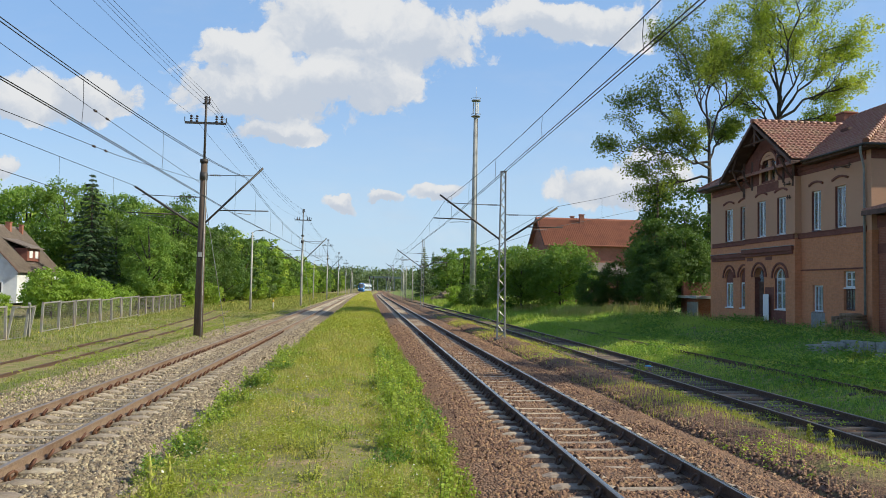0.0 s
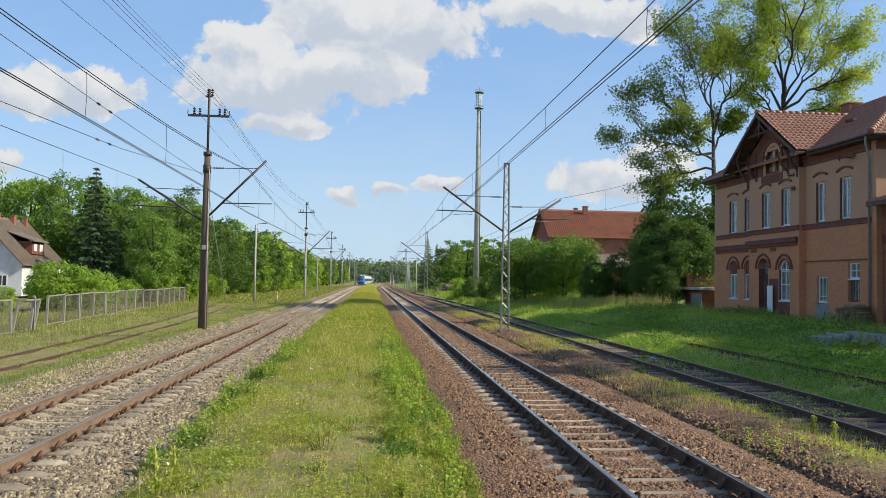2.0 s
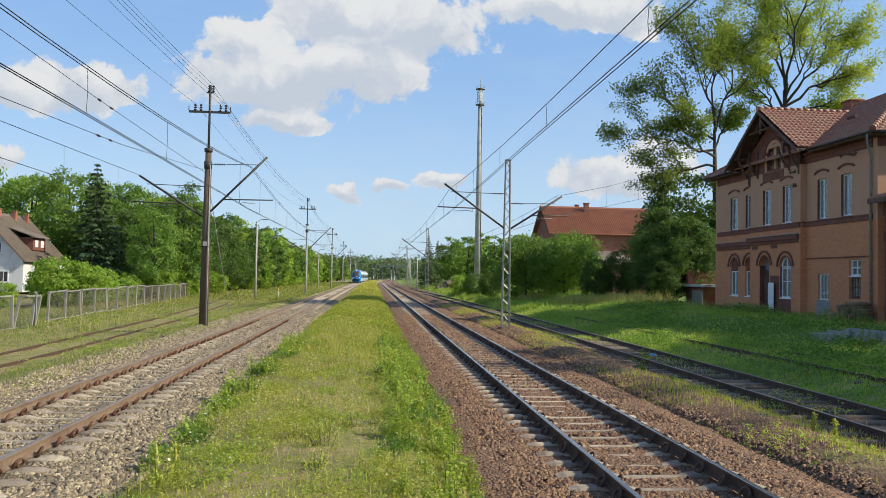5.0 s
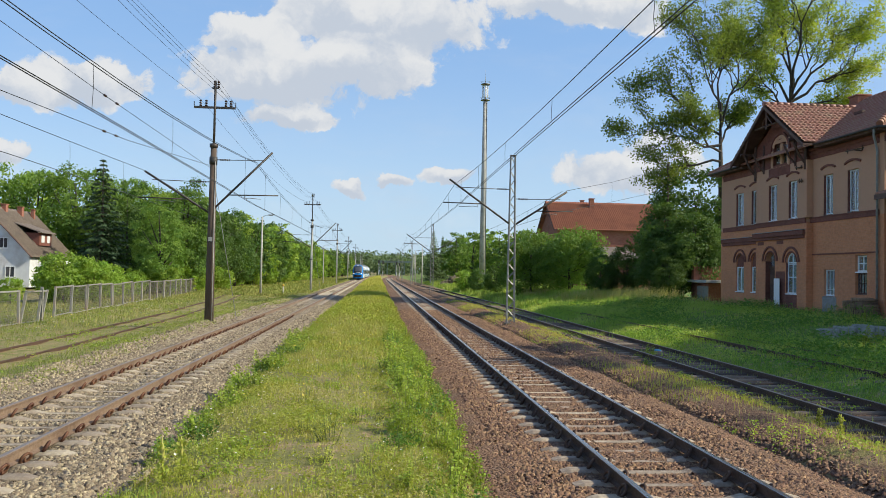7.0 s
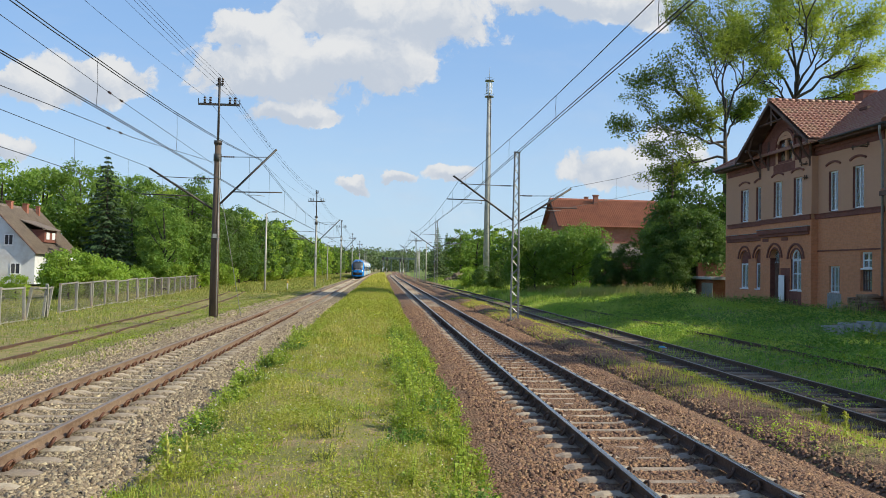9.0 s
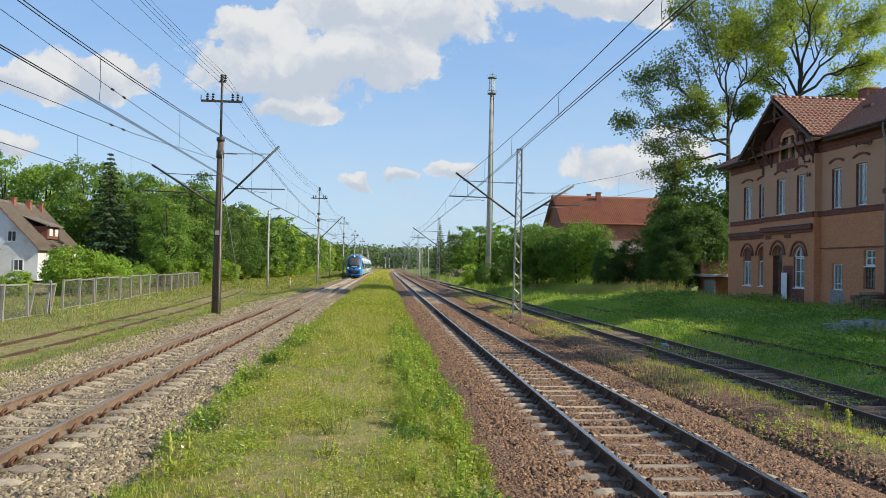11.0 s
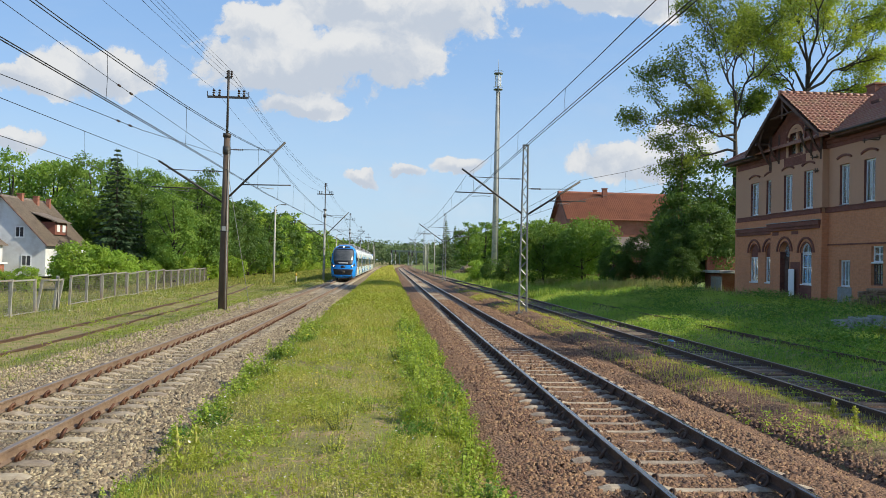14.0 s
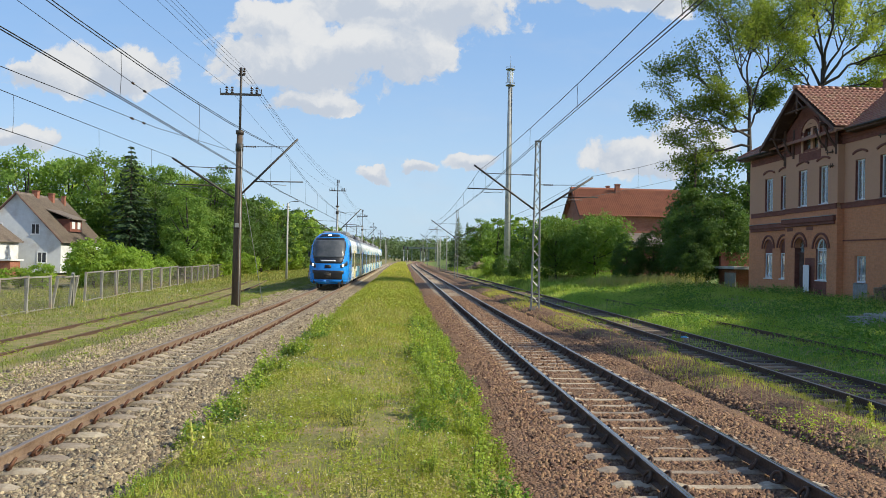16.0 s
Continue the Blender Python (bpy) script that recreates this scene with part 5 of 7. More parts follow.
# ---- the other houses ----
def plain_house(name, label, x0, x1, y0, y1, z0, eave, ridge, along, wall, tile, windows=(), chimneys=(), over=0.4):
    """A gabled house; along: the ridge's axis. windows: side ('y-' or 'x-' or 'x+'), centre, foot, width, height."""
    h = empty(name, pose(0, 0, 0), label, "house")
    bm = boxes((x0, x1, y0, y1, z0, eave))
    part("wall", bm, wall, h)
    xm, ym = (x0 + x1) / 2, (y0 + y1) / 2
    for side in (0, 1):
        bm = bmesh.new()
        if along == "y":
            a, b = ((y0, y0 + 0.3), (y1 - 0.3, y1))[side]
            tri = [[(x0, t, eave), (x1, t, eave), (xm, t, ridge - 0.1)] for t in (a, b)]
        else:
            a, b = ((x0, x0 + 0.3), (x1 - 0.3, x1))[side]
            tri = [[(t, y0, eave), (t, y1, eave), (t, ym, ridge - 0.1)] for t in (a, b)]
        f, g = [[bm.verts.new(p) for p in t] for t in tri]
        bm.faces.new(f), bm.faces.new(g[::-1])
        for k in range(3):
            bm.faces.new((f[k], g[k], g[(k + 1) % 3], f[(k + 1) % 3]))
        part("gable", bm, wall, h)
    if along == "y":
        k = (ridge - eave) / (xm - x0)
        lo = eave - over * k
        s = [((x1 + over, y0 - over, lo), (x1 + over, y1 + over, lo), (xm, y0 - over, ridge), (xm, y1 + over, ridge)), ((x0 - over, y1 + over, lo), (x0 - over, y0 - over, lo), (xm, y1 + over, ridge), (xm, y0 - over, ridge))]
        ends = ((xm, y0 - over, ridge), (xm, y1 + over, ridge))
        verge = [[(x, y0 - over + 0.02, lo - 0.06), (xm, y0 - over + 0.02, ridge - 0.06)] for x in (x0 - over, x1 + over)]
    else:
        k = (ridge - eave) / (ym - y0)
        lo = eave - over * k
        s = [((x0 - over, y0 - over, lo), (x1 + over, y0 - over, lo), (x0 - over, ym, ridge), (x1 + over, ym, ridge)), ((x1 + over, y1 + over, lo), (x0 - over, y1 + over, lo), (x1 + over, ym, ridge), (x0 - over, ym, ridge))]
        ends = ((x0 - over, ym, ridge), (x1 + over, ym, ridge))
        verge = [[(x0 - over + 0.02, y, lo - 0.06), (x0 - over + 0.02, ym, ridge - 0.06)] for y in (y0 - over, y1 + over)]
    roof_part(h, s, tile)
    ridge_tiles(h, *ends, tile, 0.12)
    for v in verge:
        part("verge", tubes((v, 0.09), sides=4), M_BROWN_WOOD, h)
    for cx, cy, w, z1 in chimneys:
        part("chimney", boxes((cx - w / 2, cx + w / 2, cy - w / 2, cy + w / 2, eave, z1), (cx - w / 2 - 0.07, cx + w / 2 + 0.07, cy - w / 2 - 0.07, cy + w / 2 + 0.07, z1, z1 + 0.1)), M_BRICK_RED, h)
    for side, c, foot, w, hh in windows:
        place = pose(c, y0 - 0.03, foot, 0, 0, 0) if side == "y-" else pose(x0 - 0.03, c, foot, 0, 0, -90)
        o = part("window", boxes((-w / 2, -w / 2 + 0.09, -0.03, 0.05, 0, hh), (w / 2 - 0.09, w / 2, -0.03, 0.05, 0, hh), (-w / 2 + 0.09, w / 2 - 0.09, -0.03, 0.05, 0, 0.09), (-w / 2 + 0.09, w / 2 - 0.09, -0.03, 0.05, hh - 0.09, hh), (-0.04, 0.04, -0.02, 0.05, 0.09, hh - 0.09)), M_WHITE, h)
        o.matrix_basis = place
        part("pane", boxes((-w / 2 + 0.05, w / 2 - 0.05, 0.0, 0.02, 0.05, hh - 0.05)), M_PANE_FAR, o)
        part("sill", boxes((-w / 2 - 0.05, w / 2 + 0.05, -0.1, 0.0, -0.06, -0.004)), M_WHITE, o)
    return h


M_PANE_FAR = mat("dark_window_pane", (0.03, 0.035, 0.045), (0.05, 0.055, 0.065), 3, 0.08, 0, 0)


def other_houses():
    h = plain_house("dwelling_house", "pale rendered house with a weathered tiled roof", -49.4, -39.4, 92, 104, -0.3, 3.6, 8.9, "y", M_WHITE_WALL, M_TILE_PALE,
                    windows=[("y-", -42.3, 4.1, 1.0, 1.25), ("y-", -46.5, 4.1, 1.0, 1.25), ("y-", -41.5, 0.8, 1.1, 1.3)], chimneys=[(-44.2, 96, 0.6, 9.35), (-43.9, 99.5, 0.55, 9.3), (-43.7, 102.5, 0.4, 9.2)])
    part("dormer", boxes((-42.2, -40.0, 95.8, 99.2, 4.6, 6.1)), M_TRIM, h, "low dark red dormer on the roof")
    bm = bmesh.new()
    q = [bm.verts.new((x, y, z + dz)) for dz in (0, 0.12) for x, y, z in ((-43.3, 95.4, 7.35), (-43.3, 99.6, 7.35), (-39.6, 99.6, 6.05), (-39.6, 95.4, 6.05))]
    for f in ((3, 2, 1, 0), (4, 5, 6, 7), (0, 1, 5, 4), (1, 2, 6, 5), (2, 3, 7, 6), (3, 0, 4, 7)):
        bm.faces.new([q[k] for k in f])
    part("dormer_roof", bm, M_TILE_PALE, h)
    for a in (96.3, 97.9):
        part("dormer_window", boxes((-40.02, -39.94, a, a + 0.8, 4.95, 5.8), bevel=0.02), M_WHITE, h)
    settle(h, pose(-44.4, 98, -0.3))
    g = plain_house("dwelling_house", "white half-timbered house beside the pale one", -52.0, -43.2, 82, 90, -0.3, 3.4, 6.7, "y", M_WHITE_WALL, M_TILE_PALE, windows=[("y-", -44.2, 3.2, 0.8, 1.1), ("y-", -45.6, 0.8, 1.0, 1.2)])
    part("timber", boxes((-46, -43.0, 81.9, 82.0, 2.6, 2.75), (-44.0, -43.85, 81.9, 82.0, 2.75, 4.6), (-45.2, -45.05, 81.9, 82.0, 2.75, 5.2)), M_BROWN_WOOD, g)
    settle(g, pose(-47.6, 86, -0.3))
    k = empty("garden_shed", pose(0, 0, 0), "low red shed with a pale flat roof", "shed")
    part("wall", boxes((-42.6, -38.2, 78, 80, -0.3, 1.15)), M_BRICK_RED, k)
    part("roof", boxes((-43.5, -38.0, 77.7, 80.3, 1.18, 1.35), bevel=0.02), M_WHITE_WALL, k)
    settle(k, pose(-40.4, 79, -0.3))
    b = plain_house("brick_barn", "red brick storehouse with an orange tiled roof", 23.4, 40.0, 100, 110, 0.3, 8.7, 12.3, "x", M_BRICK_RED, M_TILE_NEW,
                    windows=[("y-", 27.0, 6.0, 0.8, 1.0)], chimneys=[(29.0, 104.0, 0.6, 12.75), (28.0, 105.2, 0.45, 12.6)], over=0.6)
    settle(b, pose(31.7, 105, 0.3))
    s = empty("lean_to_shed", pose(0, 0, 0), "small brick lean-to with a dark roof and pale lintel", "shed")
    part("wall", boxes((27.6, 32.0, 93.0, 99.9, 0.3, 4.2)), M_BRICK_RED, s)
    bm = bmesh.new()
    q = [bm.verts.new(p) for p in ((27.0, 92.5, 4.2), (32.6, 92.5, 4.2), (32.6, 99.9, 6.0), (27.0, 99.9, 6.0), (27.0, 92.5, 4.35), (32.6, 92.5, 4.35), (32.6, 99.9, 6.15), (27.0, 99.9, 6.15))]
    for f in ((3, 2, 1, 0), (4, 5, 6, 7), (0, 1, 5, 4), (1, 2, 6, 5), (2, 3, 7, 6), (3, 0, 4, 7)):
        bm.faces.new([q[i] for i in f])
    part("roof", bm, M_TILE_PALE, s)
    settle(s, pose(29.8, 96, 0.3))
    # outbuilding beside the station, half hidden by bushes
    o = empty("outbuilding", pose(0, 0, 0), "small red brick outbuilding with a pale flat roof", "shed")
    part("wall", boxes((23.7, 26.2, 54.0, 57.0, 0.3, 1.9), (23.7, 26.2, 56.6, 57.0, 1.9, 3.2)), M_BRICK_RED, o)
    part("roof", boxes((23.2, 26.4, 53.2, 57.2, 1.95, 2.15), bevel=0.015), M_PALE_CONC, o)
    part("gate", boxes((23.4, 23.46, 53.4, 55.2, 0.5, 1.7)), M_GREY_PAINT, o)
    settle(o, pose(24, 55, 0.6))


other_houses()


# ---- overhead line ----
M_POLE_PALE = mat("pale_spun_concrete", (0.52, 0.50, 0.45), (0.44, 0.42, 0.37), 7, 0.85, 0, 0.2, 50, (0.25, 0.24, 0.22), 1.2)


M_UNDER_CONC = mat("dirty_concrete_footing", (0.13, 0.12, 0.10), (0.09, 0.08, 0.07), 6, 0.9, 0, 0.4, 40)


def insulator(bm, p, q, r=0.05, n=5):
    """A row of ceramic sheds between two points."""
    p, q = Vector(p), Vector(q)
    for i in range(n):
        a, b = p.lerp(q, i / n), p.lerp(q, (i + 0.75) / n)
        tube(bm, [a, a.lerp(b, 0.5), b], [r * 0.55, r, r * 0.55], 7)


def cantilever(mast, side, reach, boom_foot, tip, bar_z, wire_z, insul_name="insulator"):
    """Boom, tie and steady arm that reach from a mast to one side."""
    s = side
    part("boom", tubes(([(s * 0.15, 0, boom_foot), (s * reach, 0, tip)], 0.05), sides=6), M_STEEL_DARK, mast)
    bm = tubes(([(s * 0.8, 0, tip - 0.42), (s * (reach - 0.35), 0, tip - 0.38)], 0.018), ([(s * 0.12, 0, tip - 0.42), (s * 0.3, 0, tip - 0.42)], 0.02), sides=5)
    part("tie_rod", bm, M_STEEL_DARK, mast)
    bm = bmesh.new()
    insulator(bm, (s * 0.3, 0, tip - 0.42), (s * 0.8, 0, tip - 0.42))
    part("insulator", bm, M_CERAMIC, mast)
    f = (bar_z - boom_foot) / (tip - boom_foot)
    part("steady_bar", tubes(([(s * (0.15 + (reach - 0.15) * f - 0.05), 0, bar_z), (s * (reach + 0.3), 0, bar_z + 0.03)], 0.03), sides=6), M_STEEL_DARK, mast)
    part("steady_arm", tubes(([(s * reach * 0.55, 0, bar_z), (s * reach * 0.55, 0, bar_z - 0.16), (s * reach * 0.62, 0, bar_z - 0.12), (s * (reach - 0.5), 0, wire_z + 0.02)], 0.016), sides=5), M_STEEL, mast)


def line_mast(x, y, label, slim=False):
    """A concrete mast with a steel top, crossarm and line insulators, and booms to both sides."""
    base = float(ground_z(x, y)) - 0.1
    m = empty("overhead_line_mast", pose(x, y, base), label, "railway mast", "overhead line masts of the left track")
    z = -base
    part("pole", tubes(([(0, 0, 0), (0, 0, 4 + z), (0, 0, 8.05 + z)], [0.12, 0.11, 0.09] if slim else [0.215, 0.18, 0.135]), sides=8), M_POLE_PALE if slim else M_POLE_WOOD, m)
    for lo, hi, r in ((7.95, 8.12, 0.19), (7.15, 7.5, 0.185), (3.5, 3.58, 0.2)):
        part("collar", tubes(([(0, 0, lo + z), (0, 0, hi + z)], r), sides=8), M_STEEL_DARK, m)
    part("steel_top", tubes(([(0, 0, 8.0 + z), (0, 0, 11.1 + z)], 0.055), sides=6), M_STEEL_DARK, m)
    part("crossarm", boxes((-0.95, 0.95, -0.04, 0.04, 9.78 + z, 9.88 + z), (-0.97, -0.94, -0.02, 0.02, 9.88 + z, 10.1 + z), (0.94, 0.97, -0.02, 0.02, 9.88 + z, 10.1 + z), (-0.16, 0.16, -0.03, 0.03, 10.72 + z, 10.78 + z)), M_STEEL_DARK, m)
    for dx, dz in ((-0.66, 9.88), (-0.4, 9.88), (0.5, 9.88), (0.74, 9.88), (-0.04, 10.78), (0.14, 10.78)):
        bm = bmesh.new()
        insulator(bm, (dx, 0, dz + z), (dx, 0, dz + z + 0.33), 0.075, 3)
        part("insulator", bm, M_CERAMIC, m)
    cantilever(m, 1, 2.72, 5.15 + z, 7.8 + z, 5.74 + z, 5.56 + z)
    cantilever(m, -1, 3.1, 4.9 + z, 6.75 + z, 5.5 + z, 5.4 + z)
    part("stay_cable", tubes(([(0.12, -0.1, 7.3 + z), (0.16, -0.2, 3 + z), (0.17, -0.22, 0.1)], 0.022), sides=5), M_PALE_CONC, m)
    part("guy_wire", tubes(([(0.1, 0, 6.2 + z), (1.05, 1.2, 0.1)], 0.014), sides=4), M_STEEL, m)
    part("number_plate", boxes((-0.09, 0.09, -0.205, -0.195, 3.55 + z, 3.75 + z)), M_PALE_CONC, m)
    return m


def lattice_mast(x, y, height, label, right=True, group="lattice masts of the right track"):
    """Two channels laced by flats, tapering, with booms."""
    base = float(ground_z(x, y)) - 0.1
    m = empty("lattice_mast", pose(x, y, base), label, "railway mast", group)
    z = -base
    h = height + z
    for sx in (-1, 1):
        for sy in (-1, 1):
            part("upright", tubes(([(sx * 0.19, sy * 0.13, 0), (sx * 0.11, sy * 0.09, h)], 0.028), sides=4), M_STEEL, m)
    for sy in (-1, 1):
        bm = bmesh.new()
        n = 22
        for i in range(n):
            f, g = i / n, (i + 1) / n
            s = 1 if i % 2 else -1
            tube(bm, [(s * (0.19 - 0.08 * f), sy * (0.13 - 0.04 * f), h * f), (-s * (0.19 - 0.08 * g), sy * (0.13 - 0.04 * g), h * g)], 0.014, 4)
        part("lacing", bm, M_STEEL, m)
    part("cap", boxes((-0.15, 0.15, -0.12, 0.12, h, h + 0.05)), M_STEEL_DARK, m)
    part("footing", boxes((-0.3, 0.3, -0.25, 0.25, -0.1, 0.1), bevel=0.04), M_UNDER_CONC, m)
    cantilever(m, -1, 3.15, 4.8 + z, 6.92 + z, 5.74 + z, 5.56 + z)
    if right:
        cantilever(m, 1, 2.75, 4.75 + z, 6.45 + z, 5.45 + z, 5.3 + z)
    return m


L_MASTS, R_MASTS = [37.0, 90.0, 146.0, 201.0, 256.0, 312.0], [38.0, 94.0, 150.0, 205.0, 260.0]
LX, RX = -7.75, 6.6
for i, y in enumerate(L_MASTS):
    line_mast(LX + bend(y) + (0.2 if i else 0), y, "slim pale overhead line mast with crossarm and booms" if i else "dark concrete overhead line mast with crossarm and booms", i > 0)
for y in R_MASTS:
    lattice_mast(RX + bend(y), y, 8.15, "grey steel lattice mast with two booms", right=y < 100)


def wire(name, pts, r, label, sides=4, droppers=()):
    ob = part(name, tubes((pts, r), sides=sides), M_WIRE)
    tagged(ob, label, "wire")
    for d in droppers:
        part("dropper", tubes((d, 0.006), sides=3), M_WIRE, ob)
    return ob


def catenary(x, supports, hang, contact, twist, curve=bend, pair=True, sag=0.95, twin=False):
    """Carrier wire in sagging spans, the contact wires below it, and droppers."""
    carrier, low, drops = [], [], []
    for i, (a, b) in enumerate(zip(supports, supports[1:])):
        n = 14
        for k in range(n + (i == len(supports) - 2)):
            f = k / n
            y = a + (b - a) * f
            off = twist * (1 - 2 * f) * (1 if i % 2 else -1)
            cx = x + curve(y) + off
            carrier.append((cx, y, hang - 4 * sag * f * (1 - f)))
            low.append((cx, y, contact + 0.05 * math.sin(math.pi * f)))
        n = 9
        for k in range(n):
            f = (k + 0.5) / n
            y = a + (b - a) * f
            cx = x + curve(y) + twist * (1 - 2 * f) * (1 if i % 2 else -1)
            top = Vector((cx, y, hang - 4 * sag * f * (1 - f)))
            bot = Vector((cx, y, contact + 0.05 * math.sin(math.pi * f)))
            if 0 < y < 150:
                drops.append([top, top.lerp(bot, 0.5) + Vector((0.0, 0.05, 0)), bot])
    for dx in (-0.045, 0.045) if twin else (0.0,):
        wire("carrier_wire", [(p[0] + dx, p[1], p[2]) for p in carrier], 0.011, "dark sagging carrier wire of the overhead line", droppers=drops if dx <= 0 else ())
    for dx in (-0.035, 0.035) if pair else (0.0,):
        wire("contact_wire", [(p[0] + dx, p[1], p[2]) for p in low], 0.011, "dark contact wire above the track")


catenary(XL - 0.38, [-18] + L_MASTS, 7.3, 5.3, -0.2, sag=1.1, twin=True)
catenary(XR - 0.03, [-18] + R_MASTS, 6.68, 5.5, 0.1, sag=0.66)
catenary(XS - 0.3, R_MASTS[:3], 6.5, 5.5, 0.15, siding_right, False, 0.5)
# the siding's wires turn aside to an anchor pole among the trees
ANCHOR = (23.75, 62.1)
pole = empty("anchor_pole", pose(*ANCHOR, 0.5), "dark anchor pole hidden among the trees", "railway mast")
part("pole", tubes(([(0, 0, 0), (0, 0, 11.2)], [0.15, 0.09]), sides=8), M_POLE_WOOD, pole)
wire("carrier_wire", [(9.3, 38, 6.5), (14.1, 46, 8.0), (18.9, 54, 9.65), (23.7, 62, 11.4)], 0.011, "dark anchor wire running to a pole among the trees",
     droppers=[[(14.1, 46, 8.0), (14.1, 46, 6.8)], [(18.9, 54, 9.65), (18.9, 54, 8.15)]])
wire("contact_wire", [(9.3, 38, 5.5), (14.1, 46, 6.8), (18.9, 54, 8.15), (23.7, 62, 9.55)], 0.011, "dark contact wire led aside to a pole among the trees")
catenary(-10.7, [-18, 37, 90], 6.8, 5.45, 0.1, siding_left, False, 0.36)
for dx, z in ((-0.66, 10.2), (0.5, 10.2), (0.74, 10.2), (-0.04, 11.1), (0.14, 11.1)):
    pts = []
    for a, b in zip([-18] + L_MASTS, L_MASTS):
        for k in range(8):
            f = k / 8
            y = a + (b - a) * f
            pts.append((LX + bend(y) + dx, y, z - 4 * 0.75 * f * (1 - f)))
    wire("line_wire", pts, 0.008, "thin dark line wire between mast tops")
# feeder wires with strain insulators beside the near mast
for run in ([(36.9, 7.05), (24.6, 6.19), (15.2, 5.8), (0, 5.6), (-18, 6.2)], [(36.9, 6.9), (22, 7.11), (15.8, 7.26), (-10, 8.0)]):
    w = wire("feeder_wire", [(-7.75, y, z) for y, z in run], 0.009, "dark feeder wire running to the mast")
    for y in (22.4, 23.4):
        z = float(np.interp(y, [q[0] for q in run[::-1]], [q[1] for q in run[::-1]]))
        bm = bmesh.new()
        insulator(bm, (-7.75, y, z), (-7.75, y + 0.22, z), 0.035, 3)
        part("insulator", bm, M_CERAMIC, w)


# ---- posts, tower, fence ----
def lamp_post(x, y, h, label):
    m = empty("lamp_post", pose(x, y, float(ground_z(x, y)) - 0.05), label, "lamp post", "lamp posts along the line")
    part("pole", tubes(([(0, 0, 0), (0, 0, h)], [0.13, 0.075]), sides=8), M_POLE_PALE, m)
    part("arm", tubes(([(0, 0, h - 0.1), (0.3, 0, h + 0.15), (0.8, 0, h + 0.2)], 0.03), sides=6), M_STEEL, m)
    part("lamp_head", boxes((0.6, 1.15, -0.12, 0.12, h + 0.13, h + 0.25), bevel=0.03), M_STEEL, m)
    return m


lamp_post(-12.6, 86, 8.6, "pale concrete lamp post at the edge of the woods")
for x, y in ((-11.5, 168), (9.5, 165), (9.8, 200), (10.5, 232), (12, 262), (-6, 262)):
    lamp_post(x + bend(y), y, 8.2, "slim lamp post far along the line")


def signal_post(x, y, h):
    m = empty("signal_post", pose(x, y, float(ground_z(x, y)) - 0.05), "railway signal post with a black lamp plate", "railway signal", "railway signals")
    part("pole", tubes(([(0, 0, 0), (0, 0, h)], 0.07), sides=6), M_POLE_PALE, m)
    part("lamp_plate", boxes((-0.3, 0.3, -0.2, -0.08, h - 1.5, h), bevel=0.03), M_STEEL_DARK, m)
    part("marker", boxes((-0.12, 0.12, -0.12, -0.09, 0.9, 2.2)), M_SIGN, m)


for x, y, h in ((-1.2, 330, 7.0), (0.3, 340, 7.0), (6.2, 345, 7.0), (7.6, 335, 6.5), (-9.0, 330, 6.0)):
    signal_post(x + bend(y), y, h)
p = empty("marker_post", pose(-10.4, 88, float(ground_z(-10.4, 88))), "small yellow-capped marker post in the grass", "marker post")
part("post", tubes(([(0, 0, 0), (0, 0, 0.95)], 0.07), sides=6), M_POLE_PALE, p)
part("cap", tubes(([(0, 0, 0.95), (0, 0, 1.2)], 0.1), sides=6), mat("yellow_paint", (0.65, 0.42, 0.05), (0.55, 0.35, 0.05), 5, 0.6, 0, 0), p)


def radio_tower():
    m = empty("radio_tower", pose(19.0, 140, 0.5), "tall slender grey radio mast with antennas", "radio mast")
    part("pole", tubes(([(0, 0, 0), (0, 0, 17), (0, 0, 33.5)], [0.62, 0.5, 0.38]), ([(0, 0, 33.5), (0, 0, 36.6)], 0.16), ([(0, 0, 36.6), (0, 0, 39.0)], [0.05, 0.02]), sides=14), M_POLE_PALE, m)
    part("conduit", tubes(([(0.5, -0.42, 1), (0.3, -0.32, 33)], 0.07), sides=6), M_STEEL, m)
    for z in (33.4, 36.3):
        part("platform", tubes(([(0, 0, z), (0, 0, z + 0.12)], 0.85), sides=14), M_STEEL, m)
    for z in (33.9, 36.8):
        ring = [(0.85 * math.cos(a), 0.85 * math.sin(a), z) for a in (k * math.pi / 7 for k in range(15))]
        part("railing", tubes((ring, 0.03), sides=4), M_STEEL, m)
    for k in range(3):
        a = k * 2.094 + 0.5
        part("antenna", boxes((0.5 * math.cos(a) - 0.13, 0.5 * math.cos(a) + 0.13, 0.5 * math.sin(a) - 0.08, 0.5 * math.sin(a) + 0.08, 34.0, 36.1), bevel=0.03), M_SIGN, m)


radio_tower()
M_MESH = mat("rusty_fence_mesh", (0.22, 0.20, 0.17), (0.15, 0.13, 0.11), 12, 0.8, 0.3, 0)


